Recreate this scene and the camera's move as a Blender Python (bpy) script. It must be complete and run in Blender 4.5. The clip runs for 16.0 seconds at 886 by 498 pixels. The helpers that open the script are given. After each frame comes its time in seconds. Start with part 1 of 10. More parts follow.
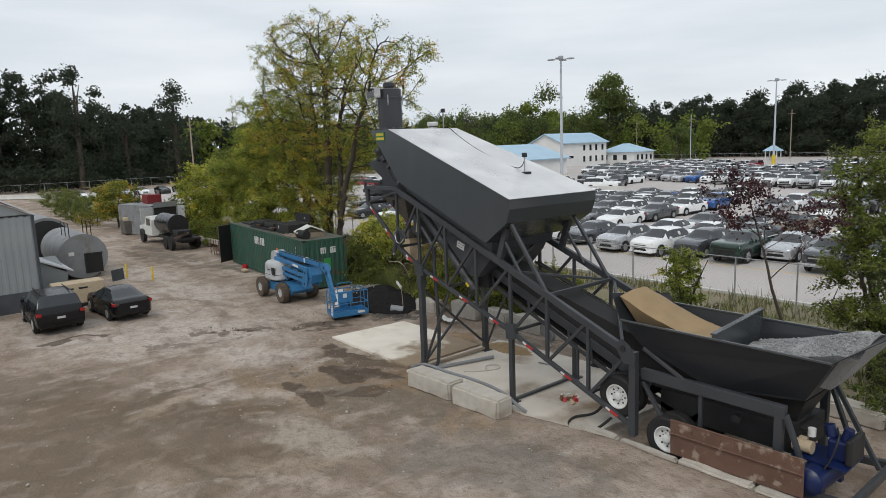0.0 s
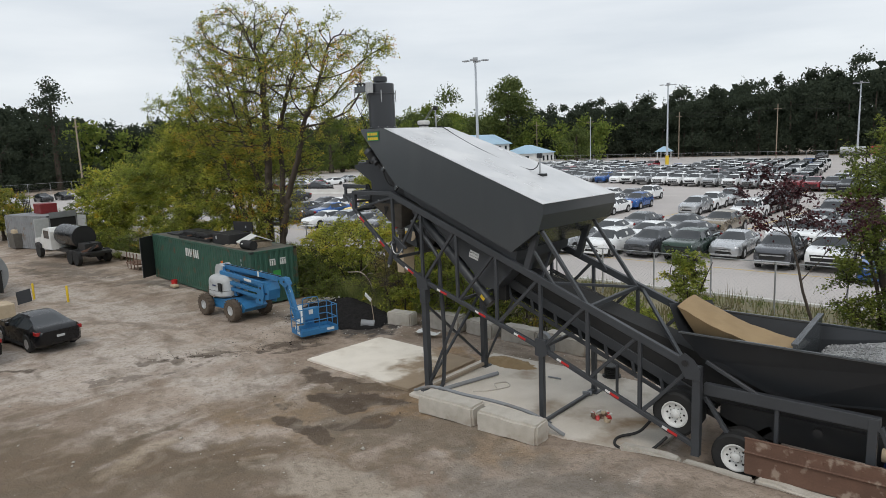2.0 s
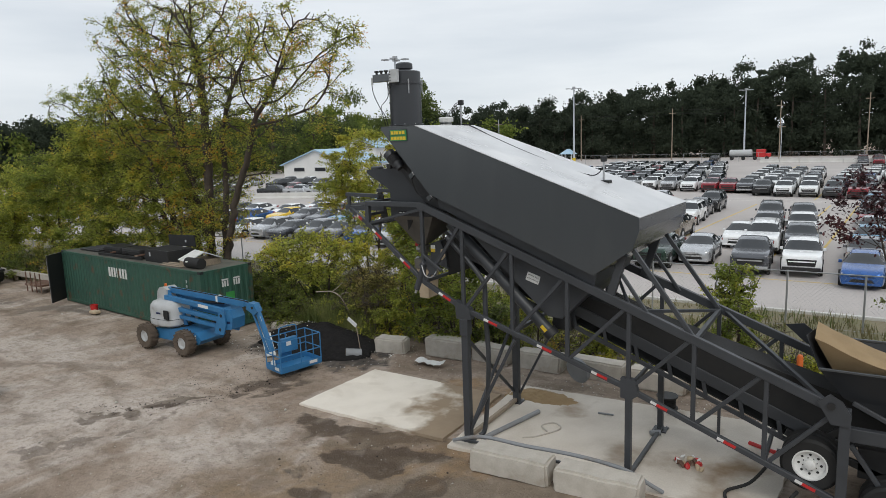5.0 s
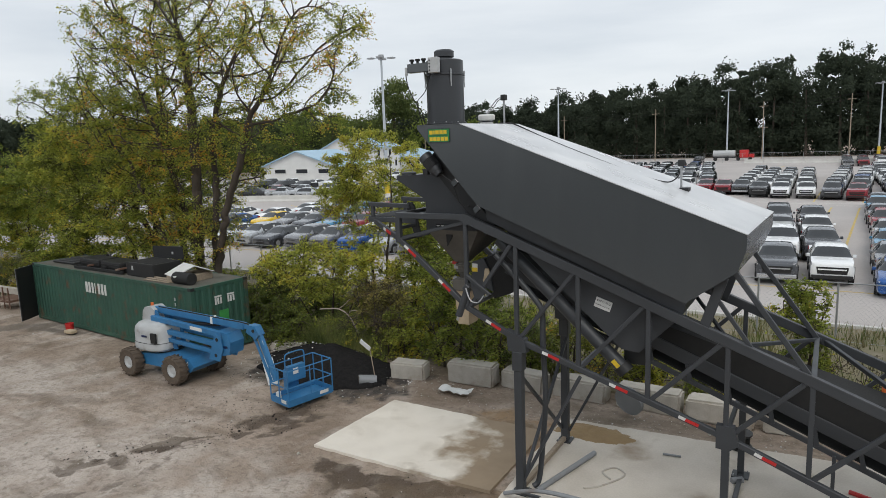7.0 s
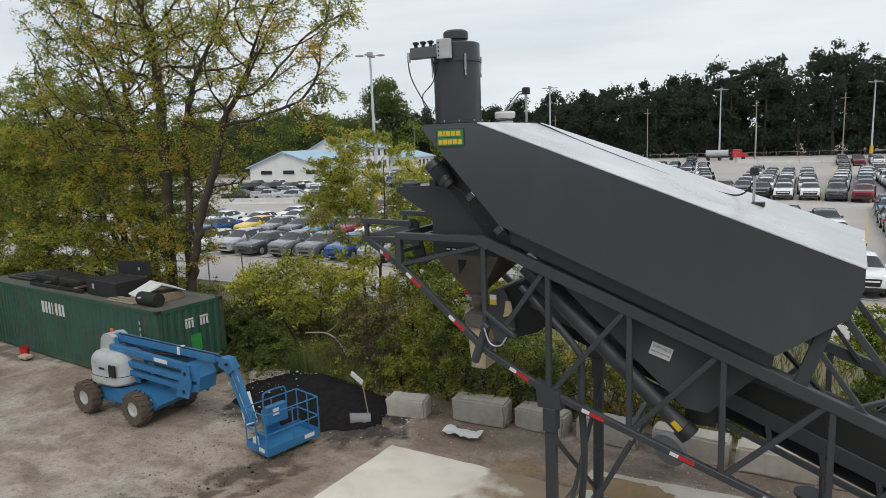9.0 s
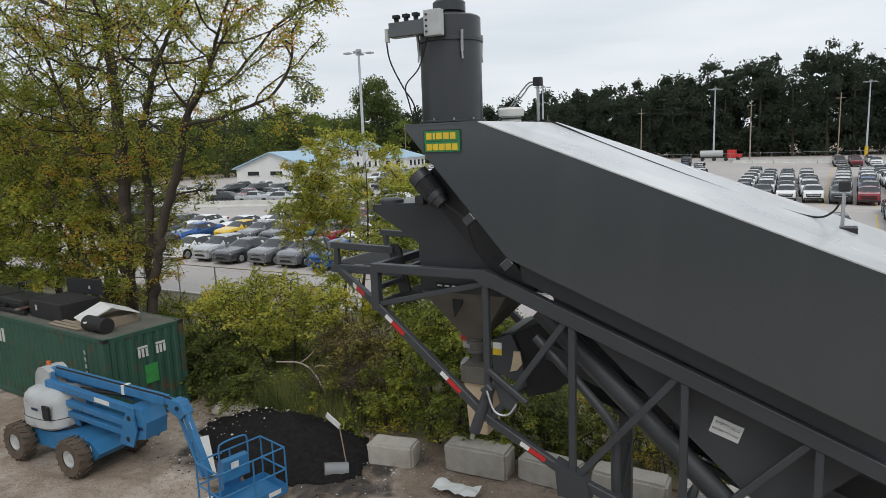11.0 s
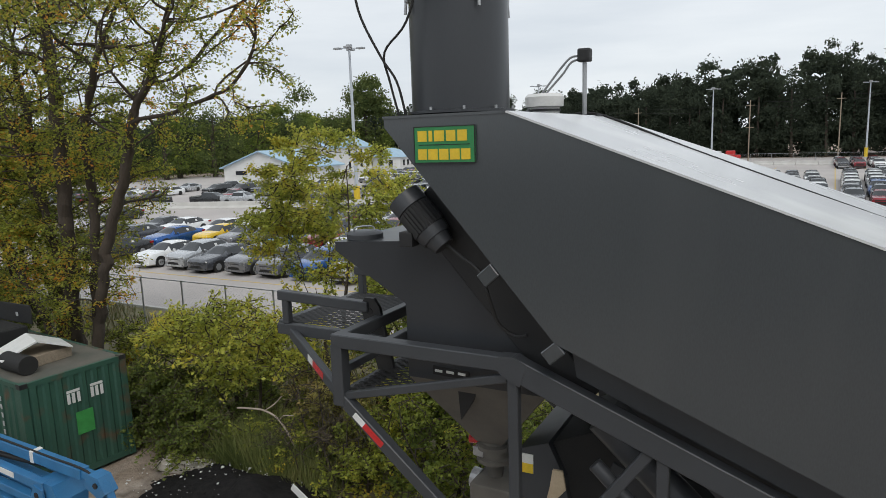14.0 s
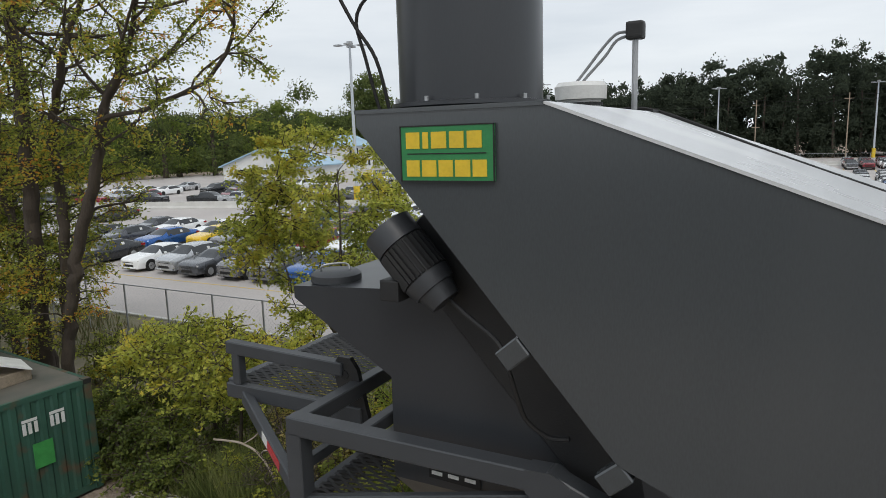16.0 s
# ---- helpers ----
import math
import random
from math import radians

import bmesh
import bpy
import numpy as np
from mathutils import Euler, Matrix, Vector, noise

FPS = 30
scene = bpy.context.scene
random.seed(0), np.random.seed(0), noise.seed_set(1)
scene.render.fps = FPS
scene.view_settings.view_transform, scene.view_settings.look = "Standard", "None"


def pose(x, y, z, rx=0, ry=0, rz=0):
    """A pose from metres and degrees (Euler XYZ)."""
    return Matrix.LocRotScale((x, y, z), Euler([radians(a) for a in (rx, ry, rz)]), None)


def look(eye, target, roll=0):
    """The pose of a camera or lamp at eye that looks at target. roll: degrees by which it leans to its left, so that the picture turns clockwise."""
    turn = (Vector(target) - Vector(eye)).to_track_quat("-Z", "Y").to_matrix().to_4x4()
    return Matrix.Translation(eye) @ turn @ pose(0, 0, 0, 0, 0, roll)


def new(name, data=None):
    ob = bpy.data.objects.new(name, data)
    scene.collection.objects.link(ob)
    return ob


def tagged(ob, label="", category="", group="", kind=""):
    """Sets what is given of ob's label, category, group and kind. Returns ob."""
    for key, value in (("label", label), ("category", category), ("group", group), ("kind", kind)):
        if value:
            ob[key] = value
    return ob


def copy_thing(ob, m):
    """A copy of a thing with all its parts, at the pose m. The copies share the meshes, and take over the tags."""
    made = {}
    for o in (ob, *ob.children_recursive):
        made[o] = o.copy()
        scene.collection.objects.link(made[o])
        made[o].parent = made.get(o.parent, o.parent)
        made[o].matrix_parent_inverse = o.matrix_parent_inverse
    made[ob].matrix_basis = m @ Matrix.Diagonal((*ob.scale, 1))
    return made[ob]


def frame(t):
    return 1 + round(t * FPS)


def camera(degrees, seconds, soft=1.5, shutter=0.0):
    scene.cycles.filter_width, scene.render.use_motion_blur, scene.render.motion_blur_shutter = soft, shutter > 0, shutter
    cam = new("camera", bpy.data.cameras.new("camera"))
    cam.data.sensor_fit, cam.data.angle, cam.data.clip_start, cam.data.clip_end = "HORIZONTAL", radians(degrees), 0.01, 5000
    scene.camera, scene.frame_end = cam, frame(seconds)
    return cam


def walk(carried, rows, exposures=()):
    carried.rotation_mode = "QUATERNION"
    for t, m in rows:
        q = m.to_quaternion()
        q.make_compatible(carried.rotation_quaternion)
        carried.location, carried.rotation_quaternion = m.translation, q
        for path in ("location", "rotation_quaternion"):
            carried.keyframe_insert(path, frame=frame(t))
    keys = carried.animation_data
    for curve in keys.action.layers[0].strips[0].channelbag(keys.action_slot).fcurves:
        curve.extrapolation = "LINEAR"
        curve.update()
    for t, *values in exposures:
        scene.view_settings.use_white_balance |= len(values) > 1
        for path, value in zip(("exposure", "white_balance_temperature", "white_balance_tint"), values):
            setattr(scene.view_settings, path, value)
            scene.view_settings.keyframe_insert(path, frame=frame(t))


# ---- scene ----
cam = camera(67.4, 16.0, soft=0.85)
PATH = [
    (0, (0.077, 0.632, 7.211), (-1.447, 1.889, 6.899), -2.1),
    (0.5, (-0.871, 0.297, 7.229), (-2.336, 1.621, 6.914), -2.2),
    (1, (-1.775, -0.006, 7.242), (-3.182, 1.38, 6.926), -2.3),
    (1.5, (-2.656, -0.253, 7.252), (-4.015, 1.179, 6.936), -2.3),
    (2, (-3.522, -0.416, 7.27), (-4.829, 1.064, 6.953), -2.3),
    (2.5, (-4.403, -0.511, 7.29), (-5.634, 1.032, 6.97), -2.3),
    (3, (-5.263, -0.557, 7.311), (-6.434, 1.032, 6.989), -2.1),
    (3.5, (-6.113, -0.53, 7.328), (-7.245, 1.087, 7.006), -2.0),
    (4, (-6.915, -0.436, 7.329), (-8.02, 1.2, 7.008), -1.9),
    (6.5, (-10.512, 0.868, 7.422), (-11.52, 2.564, 7.098), -2.2),
    (7, (-11.03, 1.279, 7.415), (-12.031, 2.98, 7.093), -2.1),
    (7.5, (-11.49, 1.811, 7.432), (-12.487, 3.515, 7.109), -2.3),
    (8, (-11.923, 2.386, 7.442), (-12.913, 4.093, 7.118), -2.2),
    (8.5, (-12.348, 2.951, 7.46), (-13.329, 4.663, 7.136), -2.3),
    (9, (-12.767, 3.497, 7.487), (-13.739, 5.215, 7.163), -2.2),
    (11.5, (-14.335, 6.398, 7.541), (-15.281, 8.13, 7.215), -2.1),
    (12, (-14.63, 6.898, 7.541), (-15.573, 8.631, 7.214), -2.0),
    (12.5, (-14.92, 7.364, 7.54), (-15.86, 9.099, 7.212), -2.1),
    (13, (-15.201, 7.817, 7.543), (-16.135, 9.555, 7.214), -2.0),
    (13.5, (-15.456, 8.274, 7.551), (-16.385, 10.014, 7.223), -1.9),
    (14, (-15.677, 8.718, 7.564), (-16.608, 10.457, 7.236), -1.9),
    (14.5, (-15.876, 9.139, 7.582), (-16.812, 10.875, 7.251), -1.7),
    (15, (-16.083, 9.524, 7.587), (-17.024, 11.259, 7.259), -1.8),
    (15.5, (-16.279, 9.887, 7.594), (-17.221, 11.62, 7.265), -1.9),
    (16, (-16.473, 10.233, 7.595), (-17.409, 11.97, 7.264), -1.7),
]
walk(cam, [(t, look(eye, target, roll)) for t, eye, target, roll in PATH])

# ---- sky and light ----
world = bpy.data.worlds.new("overcast_sky")
scene.world = world
world.use_nodes = True
wn, wl = world.node_tree.nodes, world.node_tree.links
wn.clear()
w_out, w_bg = wn.new("ShaderNodeOutputWorld"), wn.new("ShaderNodeBackground")
w_sky = wn.new("ShaderNodeTexSky")
w_sky.sky_type, w_sky.sun_disc = "NISHITA", False
w_sky.sun_elevation, w_sky.sun_rotation = radians(50), radians(200)
w_scale = wn.new("ShaderNodeVectorMath")
w_scale.operation = "SCALE"
w_scale.inputs["Scale"].default_value = 0.10
wl.new(w_sky.outputs["Color"], w_scale.inputs[0])
w_co = wn.new("ShaderNodeTexCoord")
w_map = wn.new("ShaderNodeMapping")
w_map.inputs["Scale"].default_value = (1.0, 1.0, 6.0)
wl.new(w_co.outputs["Generated"], w_map.inputs["Vector"])
w_noise = wn.new("ShaderNodeTexNoise")
w_noise.inputs["Scale"].default_value, w_noise.inputs["Detail"].default_value = 2.2, 6.0
wl.new(w_map.outputs["Vector"], w_noise.inputs["Vector"])
w_ramp = wn.new("ShaderNodeValToRGB")
w_ramp.color_ramp.elements[0].position, w_ramp.color_ramp.elements[0].color = 0.30, (0.585, 0.635, 0.69, 1)
w_ramp.color_ramp.elements[1].position, w_ramp.color_ramp.elements[1].color = 0.70, (0.785, 0.82, 0.85, 1)
wl.new(w_noise.outputs["Fac"], w_ramp.inputs["Fac"])
w_mix = wn.new("ShaderNodeMix")
w_mix.data_type = "RGBA"
w_mix.inputs["Factor"].default_value = 0.92
wl.new(w_scale.outputs["Vector"], w_mix.inputs["A"])
wl.new(w_ramp.outputs["Color"], w_mix.inputs["B"])
wl.new(w_mix.outputs["Result"], w_bg.inputs["Color"])
w_bg.inputs["Strength"].default_value = 1.14
wl.new(w_bg.outputs["Background"], w_out.inputs["Surface"])

sun_data = bpy.data.lights.new("sun", "SUN")
sun_data.energy, sun_data.angle, sun_data.color = 1.1, radians(25), (1.0, 0.96, 0.90)
sun = new("sun", sun_data)
sun.matrix_world = look((20, -30, 60), (-12, 14, 0))
scene.view_settings.exposure = 0.0

# ---- materials ----
def mat(name, col, col2=None, rough=0.6, metal=0.0, scale=6.0, fine=60.0, bump=0.15, mix=(0.35, 0.65), stain=None,
        stain_at=(0.58, 0.72), stain_scale=0.8, spec=0.5, depth=0.01, stretch=(1, 1, 1), rand=0.0):
    """A surface with variation at two scales, fine relief and, where given, stains."""
    m = bpy.data.materials.new(name)
    m.use_nodes = True
    n, l = m.node_tree.nodes, m.node_tree.links
    b = n["Principled BSDF"]
    co = n.new("ShaderNodeTexCoord")
    mp = n.new("ShaderNodeMapping")
    mp.inputs["Scale"].default_value = stretch
    l.new(co.outputs["Object"], mp.inputs["Vector"])

    def noise_of(s, detail):
        t = n.new("ShaderNodeTexNoise")
        t.inputs["Scale"].default_value, t.inputs["Detail"].default_value = s, detail
        l.new(mp.outputs["Vector"], t.inputs["Vector"])
        return t

    def blend(fac, a, bcol, lo, hi):
        r = n.new("ShaderNodeMapRange")
        r.inputs["From Min"].default_value, r.inputs["From Max"].default_value = lo, hi
        l.new(fac, r.inputs["Value"])
        x = n.new("ShaderNodeMix")
        x.data_type = "RGBA"
        l.new(r.outputs["Result"], x.inputs["Factor"])
        for src, key in ((a, "A"), (bcol, "B")):
            if isinstance(src, tuple):
                x.inputs[key].default_value = (*src, 1)
            else:
                l.new(src, x.inputs[key])
        return x.outputs["Result"]

    col2 = col2 or tuple(c * 0.75 for c in col)
    big, small = noise_of(scale, 5), noise_of(fine, 4)
    out = blend(big.outputs["Fac"], col, col2, *mix)
    grain = blend(small.outputs["Fac"], tuple(c * 0.82 for c in col), tuple(min(1, c * 1.12) for c in col), 0.3, 0.7)
    g = n.new("ShaderNodeMix")
    g.data_type = "RGBA"
    g.inputs["Factor"].default_value = 0.35
    l.new(out, g.inputs["A"])
    l.new(grain, g.inputs["B"])
    out = g.outputs["Result"]
    if stain:
        st = noise_of(stain_scale, 7)
        out = blend(st.outputs["Fac"], out, stain, *stain_at)
    if rand:
        oi = n.new("ShaderNodeObjectInfo")
        hsv = n.new("ShaderNodeHueSaturation")
        mr = n.new("ShaderNodeMapRange")
        mr.inputs["To Min"].default_value, mr.inputs["To Max"].default_value = 1 - rand, 1 + rand
        l.new(oi.outputs["Random"], mr.inputs["Value"])
        l.new(mr.outputs["Result"], hsv.inputs["Value"])
        l.new(out, hsv.inputs["Color"])
        out = hsv.outputs["Color"]
    l.new(out, b.inputs["Base Color"])
    rr = n.new("ShaderNodeMapRange")
    rr.inputs["To Min"].default_value, rr.inputs["To Max"].default_value = max(0.02, rough - 0.1), min(1, rough + 0.1)
    l.new(big.outputs["Fac"], rr.inputs["Value"])
    l.new(rr.outputs["Result"], b.inputs["Roughness"])
    b.inputs["Metallic"].default_value = metal
    b.inputs["Specular IOR Level"].default_value = spec
    if bump:
        bp = n.new("ShaderNodeBump")
        bp.inputs["Strength"].default_value, bp.inputs["Distance"].default_value = bump, depth
        l.new(small.outputs["Fac"], bp.inputs["Height"])
        l.new(bp.outputs["Normal"], b.inputs["Normal"])
    return m


def leaf_mat(name, stops, through_light=0.35, rough=0.55, gloss=0.3):
    """Foliage: each leaf takes its own tone from the stops."""
    m = bpy.data.materials.new(name)
    m.use_nodes = True
    n, l = m.node_tree.nodes, m.node_tree.links
    b, out = n["Principled BSDF"], n["Material Output"]
    geo = n.new("ShaderNodeNewGeometry")
    ramp = n.new("ShaderNodeValToRGB")
    el = ramp.color_ramp.elements
    el[0].position, el[0].color = stops[0][0], (*stops[0][1], 1)
    el[1].position, el[1].color = stops[-1][0], (*stops[-1][1], 1)
    for p, c in stops[1:-1]:
        e = el.new(p)
        e.color = (*c, 1)
    co = n.new("ShaderNodeTexCoord")
    tx = n.new("ShaderNodeTexNoise")
    tx.inputs["Scale"].default_value = 0.8
    l.new(co.outputs["Object"], tx.inputs["Vector"])
    mr = n.new("ShaderNodeMapRange")
    mr.inputs["From Min"].default_value, mr.inputs["From Max"].default_value = 0.3, 0.7
    mr.inputs["To Min"].default_value, mr.inputs["To Max"].default_value = -0.44, 0.44
    l.new(tx.outputs["Fac"], mr.inputs["Value"])
    ad = n.new("ShaderNodeMath")
    ad.use_clamp = True
    soft_random = n.new("ShaderNodeMath")
    soft_random.operation = "MULTIPLY_ADD"
    soft_random.inputs[1].default_value, soft_random.inputs[2].default_value = 0.6, 0.18
    l.new(geo.outputs["Random Per Island"], soft_random.inputs[0])
    l.new(soft_random.outputs["Value"], ad.inputs[0])
    l.new(mr.outputs["Result"], ad.inputs[1])
    l.new(ad.outputs["Value"], ramp.inputs["Fac"])
    l.new(ramp.outputs["Color"], b.inputs["Base Color"])
    b.inputs["Roughness"].default_value = rough
    b.inputs["Specular IOR Level"].default_value = gloss
    tr = n.new("ShaderNodeBsdfTranslucent")
    l.new(ramp.outputs["Color"], tr.inputs["Color"])
    mx = n.new("ShaderNodeMixShader")
    mx.inputs["Fac"].default_value = through_light
    l.new(b.outputs["BSDF"], mx.inputs[1])
    l.new(tr.outputs["BSDF"], mx.inputs[2])
    l.new(mx.outputs["Shader"], out.inputs["Surface"])
    return m


# frame paint, lifted for the light on the beams' top faces
M_STEEL = mat("charcoal_paint", (0.052, 0.056, 0.062), (0.040, 0.043, 0.047), rough=0.45, spec=0.45, scale=1.6, fine=180, bump=0.03, depth=0.002)
M_DUSTY = mat("cement_dusted_steel", (0.105, 0.098, 0.088), (0.16, 0.148, 0.13), rough=0.75, spec=0.3, scale=3, fine=90, bump=0.1, depth=0.003)
M_SILO = mat("charcoal_silo_paint", (0.057, 0.064, 0.069), (0.049, 0.055, 0.060), rough=0.22, spec=0.8, scale=0.7, fine=140, bump=0.02, depth=0.002,
             stain=(0.064, 0.070, 0.074), stain_at=(0.55, 0.85), stain_scale=1.3, stretch=(1, 1, 0.25))
M_HOUSING = mat("dark_housing_paint", (0.034, 0.037, 0.042), (0.026, 0.028, 0.032), rough=0.34, spec=0.55, scale=1.1, fine=140, bump=0.02, depth=0.002,
                stain=(0.046, 0.048, 0.052), stain_at=(0.5, 0.8), stain_scale=1.6, stretch=(1, 1, 0.2))
# silo roof: sky sheen painted in as near-white, over some cement dust
M_ROOF = mat("dusty_sky_sheen_paint", (0.62, 0.625, 0.63), (0.47, 0.475, 0.48), rough=0.25, scale=0.9, fine=90, bump=0.03, depth=0.002,
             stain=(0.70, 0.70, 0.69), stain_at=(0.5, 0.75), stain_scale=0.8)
# the frame's charcoal, darkened for shade on the bin plates; brown stains are dirt
M_BIN = mat("shaded_bin_paint", (0.026, 0.029, 0.033), (0.019, 0.021, 0.024), rough=0.42, spec=0.4, scale=1.6, fine=180, bump=0.03, depth=0.002,
            stain=(0.06, 0.052, 0.042), stain_at=(0.62, 0.85), stain_scale=1.2)
M_BLACK = mat("black_rubber", (0.013, 0.013, 0.013), (0.024, 0.023, 0.022), rough=0.8, scale=8, fine=90)
M_DARK = mat("dark_steel", (0.014, 0.0145, 0.016), (0.026, 0.025, 0.023), rough=0.55, scale=3, fine=80)
M_WHITE = mat("white_paint", (0.72, 0.72, 0.70), (0.6, 0.6, 0.57), rough=0.5, scale=3, fine=60, bump=0.05)
M_PALE = mat("pale_grey_box_paint", (0.48, 0.49, 0.49), (0.40, 0.41, 0.41), rough=0.45, scale=5)
M_RED = mat("red_reflector", (0.55, 0.03, 0.03), (0.42, 0.02, 0.02), rough=0.3, scale=20)
M_DKRED = mat("dark_red_paint", (0.20, 0.018, 0.022), (0.14, 0.014, 0.017), rough=0.5, scale=4)
M_GREEN_SIGN = mat("green_sign", (0.03, 0.22, 0.07), (0.025, 0.18, 0.06), rough=0.4, scale=9)
M_YELLOW = mat("yellow_paint", (0.72, 0.50, 0.03), (0.6, 0.42, 0.03), rough=0.5, scale=9)
M_BEIGE = mat("beige_canvas", (0.52, 0.42, 0.29), (0.42, 0.33, 0.22), rough=0.8, scale=5)
M_GALV = mat("galvanised_steel", (0.42, 0.43, 0.44), (0.33, 0.34, 0.35), rough=0.45, metal=0.6, scale=4)
M_POLE = mat("lamp_pole_paint", (0.50, 0.54, 0.58), (0.43, 0.46, 0.50), rough=0.5, scale=1)
M_RUST = mat("rusty_plate", (0.15, 0.082, 0.055), (0.10, 0.055, 0.038), rough=0.75, scale=2.2, fine=30, stain=(0.30, 0.23, 0.18), stain_scale=3.5, stain_at=(0.57, 0.66), bump=0.3)
M_BLOCK = mat("cast_concrete_block", (0.50, 0.465, 0.41), (0.38, 0.345, 0.29), rough=0.92, scale=3, fine=30, bump=0.4,
              stain=(0.23, 0.17, 0.12), stain_at=(0.6, 0.85), stain_scale=1.7, rand=0.12)
M_PAD = mat("stained_concrete_pad", (0.62, 0.57, 0.50), (0.47, 0.42, 0.355), rough=0.9, scale=0.9, fine=25, bump=0.25,
            stain=(0.22, 0.155, 0.095), stain_at=(0.56, 0.72), stain_scale=0.55)
M_CINDER = mat("black_cinder", (0.012, 0.0115, 0.012), (0.026, 0.024, 0.023), rough=1.0, spec=0.15, scale=9, fine=40, bump=0.8, depth=0.03)
M_DIRTDARK = mat("dark_soil", (0.06, 0.048, 0.036), (0.09, 0.07, 0.052), rough=0.95, scale=5, fine=40, bump=0.5)
M_SAND = mat("damp_sand", (0.32, 0.225, 0.12), (0.26, 0.18, 0.095), rough=0.95, scale=2.5, fine=90, bump=0.5)
M_GRAVEL = mat("grey_gravel", (0.46, 0.46, 0.45), (0.14, 0.145, 0.15), rough=0.9, scale=55, fine=110, bump=1.0, depth=0.02)
M_STONES = mat("crushed_stone", (0.34, 0.34, 0.335), (0.13, 0.133, 0.137), rough=0.9, scale=18, fine=60, bump=0.2)
M_BLUE = mat("sky_blue_lift_paint", (0.036, 0.178, 0.375), (0.028, 0.135, 0.29), rough=0.42, scale=3, stain=(0.10, 0.20, 0.32), stain_at=(0.66, 0.85), stain_scale=3)
M_NAVY = mat("deep_blue_paint", (0.007, 0.018, 0.085), (0.005, 0.012, 0.055), rough=0.35, scale=3)
M_LIFTGREY = mat("light_grey_cover", (0.45, 0.46, 0.46), (0.36, 0.37, 0.37), rough=0.45, scale=3, stain=(0.28, 0.26, 0.23), stain_scale=3)
M_TYRE = mat("muddy_tyre", (0.075, 0.058, 0.044), (0.14, 0.105, 0.075), rough=0.9, scale=6, fine=40, bump=0.5)
M_CONT = mat("green_container_paint", (0.034, 0.098, 0.068), (0.026, 0.072, 0.052), rough=0.55, scale=0.9, fine=50,
             stain=(0.115, 0.062, 0.034), stain_at=(0.58, 0.72), stain_scale=1.9)
M_CONTROOF = mat("rusty_container_roof", (0.13, 0.12, 0.10), (0.075, 0.085, 0.07), rough=0.8, scale=1.5)
M_SHEET = mat("grey_sheet_metal", (0.29, 0.312, 0.318), (0.245, 0.265, 0.27), rough=0.5, metal=0.2, scale=0.8)
M_SHEETROOF = mat("pale_roof_sheet", (0.62, 0.63, 0.64), (0.54, 0.55, 0.56), rough=0.5, scale=0.8)
M_PLINTH = mat("dark_plinth", (0.065, 0.07, 0.08), None, rough=0.7, scale=2)
M_TANK = mat("weathered_grey_tank", (0.25, 0.26, 0.27), (0.18, 0.187, 0.19), rough=0.6, scale=1.2, stain=(0.17, 0.13, 0.10), stain_scale=1.5)
M_BARK = mat("grey_brown_bark", (0.075, 0.058, 0.044), (0.045, 0.035, 0.028), rough=0.95, scale=5, fine=30, bump=0.8, depth=0.03, stretch=(1, 1, 0.25))
M_WALLWHITE = mat("white_render", (0.74, 0.74, 0.72), (0.66, 0.66, 0.64), rough=0.8, scale=0.5)
M_BLUEROOF = mat("pale_blue_roof", (0.36, 0.52, 0.64), (0.31, 0.46, 0.58), rough=0.5, scale=0.3)
M_WINDOW = mat("dark_window_glass", (0.02, 0.024, 0.03), (0.03, 0.034, 0.04), rough=0.12, scale=1, bump=0)
M_WOOD = mat("grey_timber", (0.33, 0.27, 0.20), (0.22, 0.175, 0.13), rough=0.85, scale=3, stretch=(1, 8, 8))
M_DEADWOOD = mat("bleached_dead_wood", (0.40, 0.34, 0.27), (0.28, 0.235, 0.18), rough=0.85, scale=6)
M_CHROME = mat("bright_alloy", (0.62, 0.63, 0.64), (0.5, 0.5, 0.51), rough=0.3, metal=0.8, scale=10)
M_ORANGE = mat("orange_plastic", (0.75, 0.16, 0.03), None, rough=0.5)
M_BAR = mat("jersey_barrier_concrete", (0.62, 0.61, 0.58), (0.5, 0.49, 0.46), rough=0.9, scale=0.6)
M_LINE = mat("worn_white_line", (0.62, 0.60, 0.56), (0.4, 0.38, 0.35), rough=0.9, scale=3, mix=(0.45, 0.7))
M_YLINE = mat("worn_yellow_line", (0.62, 0.46, 0.15), (0.44, 0.36, 0.24), rough=0.9, scale=2, mix=(0.45, 0.7))
M_LAMP = mat("lamp_glass", (0.75, 0.75, 0.72), None, rough=0.15, bump=0)
M_TAIL = mat("red_lamp_glass", (0.30, 0.012, 0.012), None, rough=0.15, bump=0)
M_GLASSCAR = mat("tinted_car_glass", (0.012, 0.015, 0.018), (0.020, 0.024, 0.028), rough=0.05, scale=1, bump=0, spec=0.8)

L_BIG = leaf_mat("leaf_olive", [(0.0, (0.115, 0.135, 0.032)), (0.4, (0.240, 0.262, 0.050)), (0.7, (0.375, 0.360, 0.062)), (0.9, (0.50, 0.37, 0.055)), (1.0, (0.58, 0.28, 0.05))], 0.45)
L_BIGGREEN = leaf_mat("leaf_mid_green", [(0.0, (0.125, 0.170, 0.038)), (0.5, (0.270, 0.322, 0.060)), (0.88, (0.440, 0.450, 0.080)), (1.0, (0.58, 0.45, 0.07))], 0.52)
L_LIME = leaf_mat("leaf_lime", [(0.0, (0.150, 0.175, 0.040)), (0.5, (0.370, 0.415, 0.072)), (0.85, (0.580, 0.545, 0.092)), (1.0, (0.66, 0.48, 0.06))], 0.52)
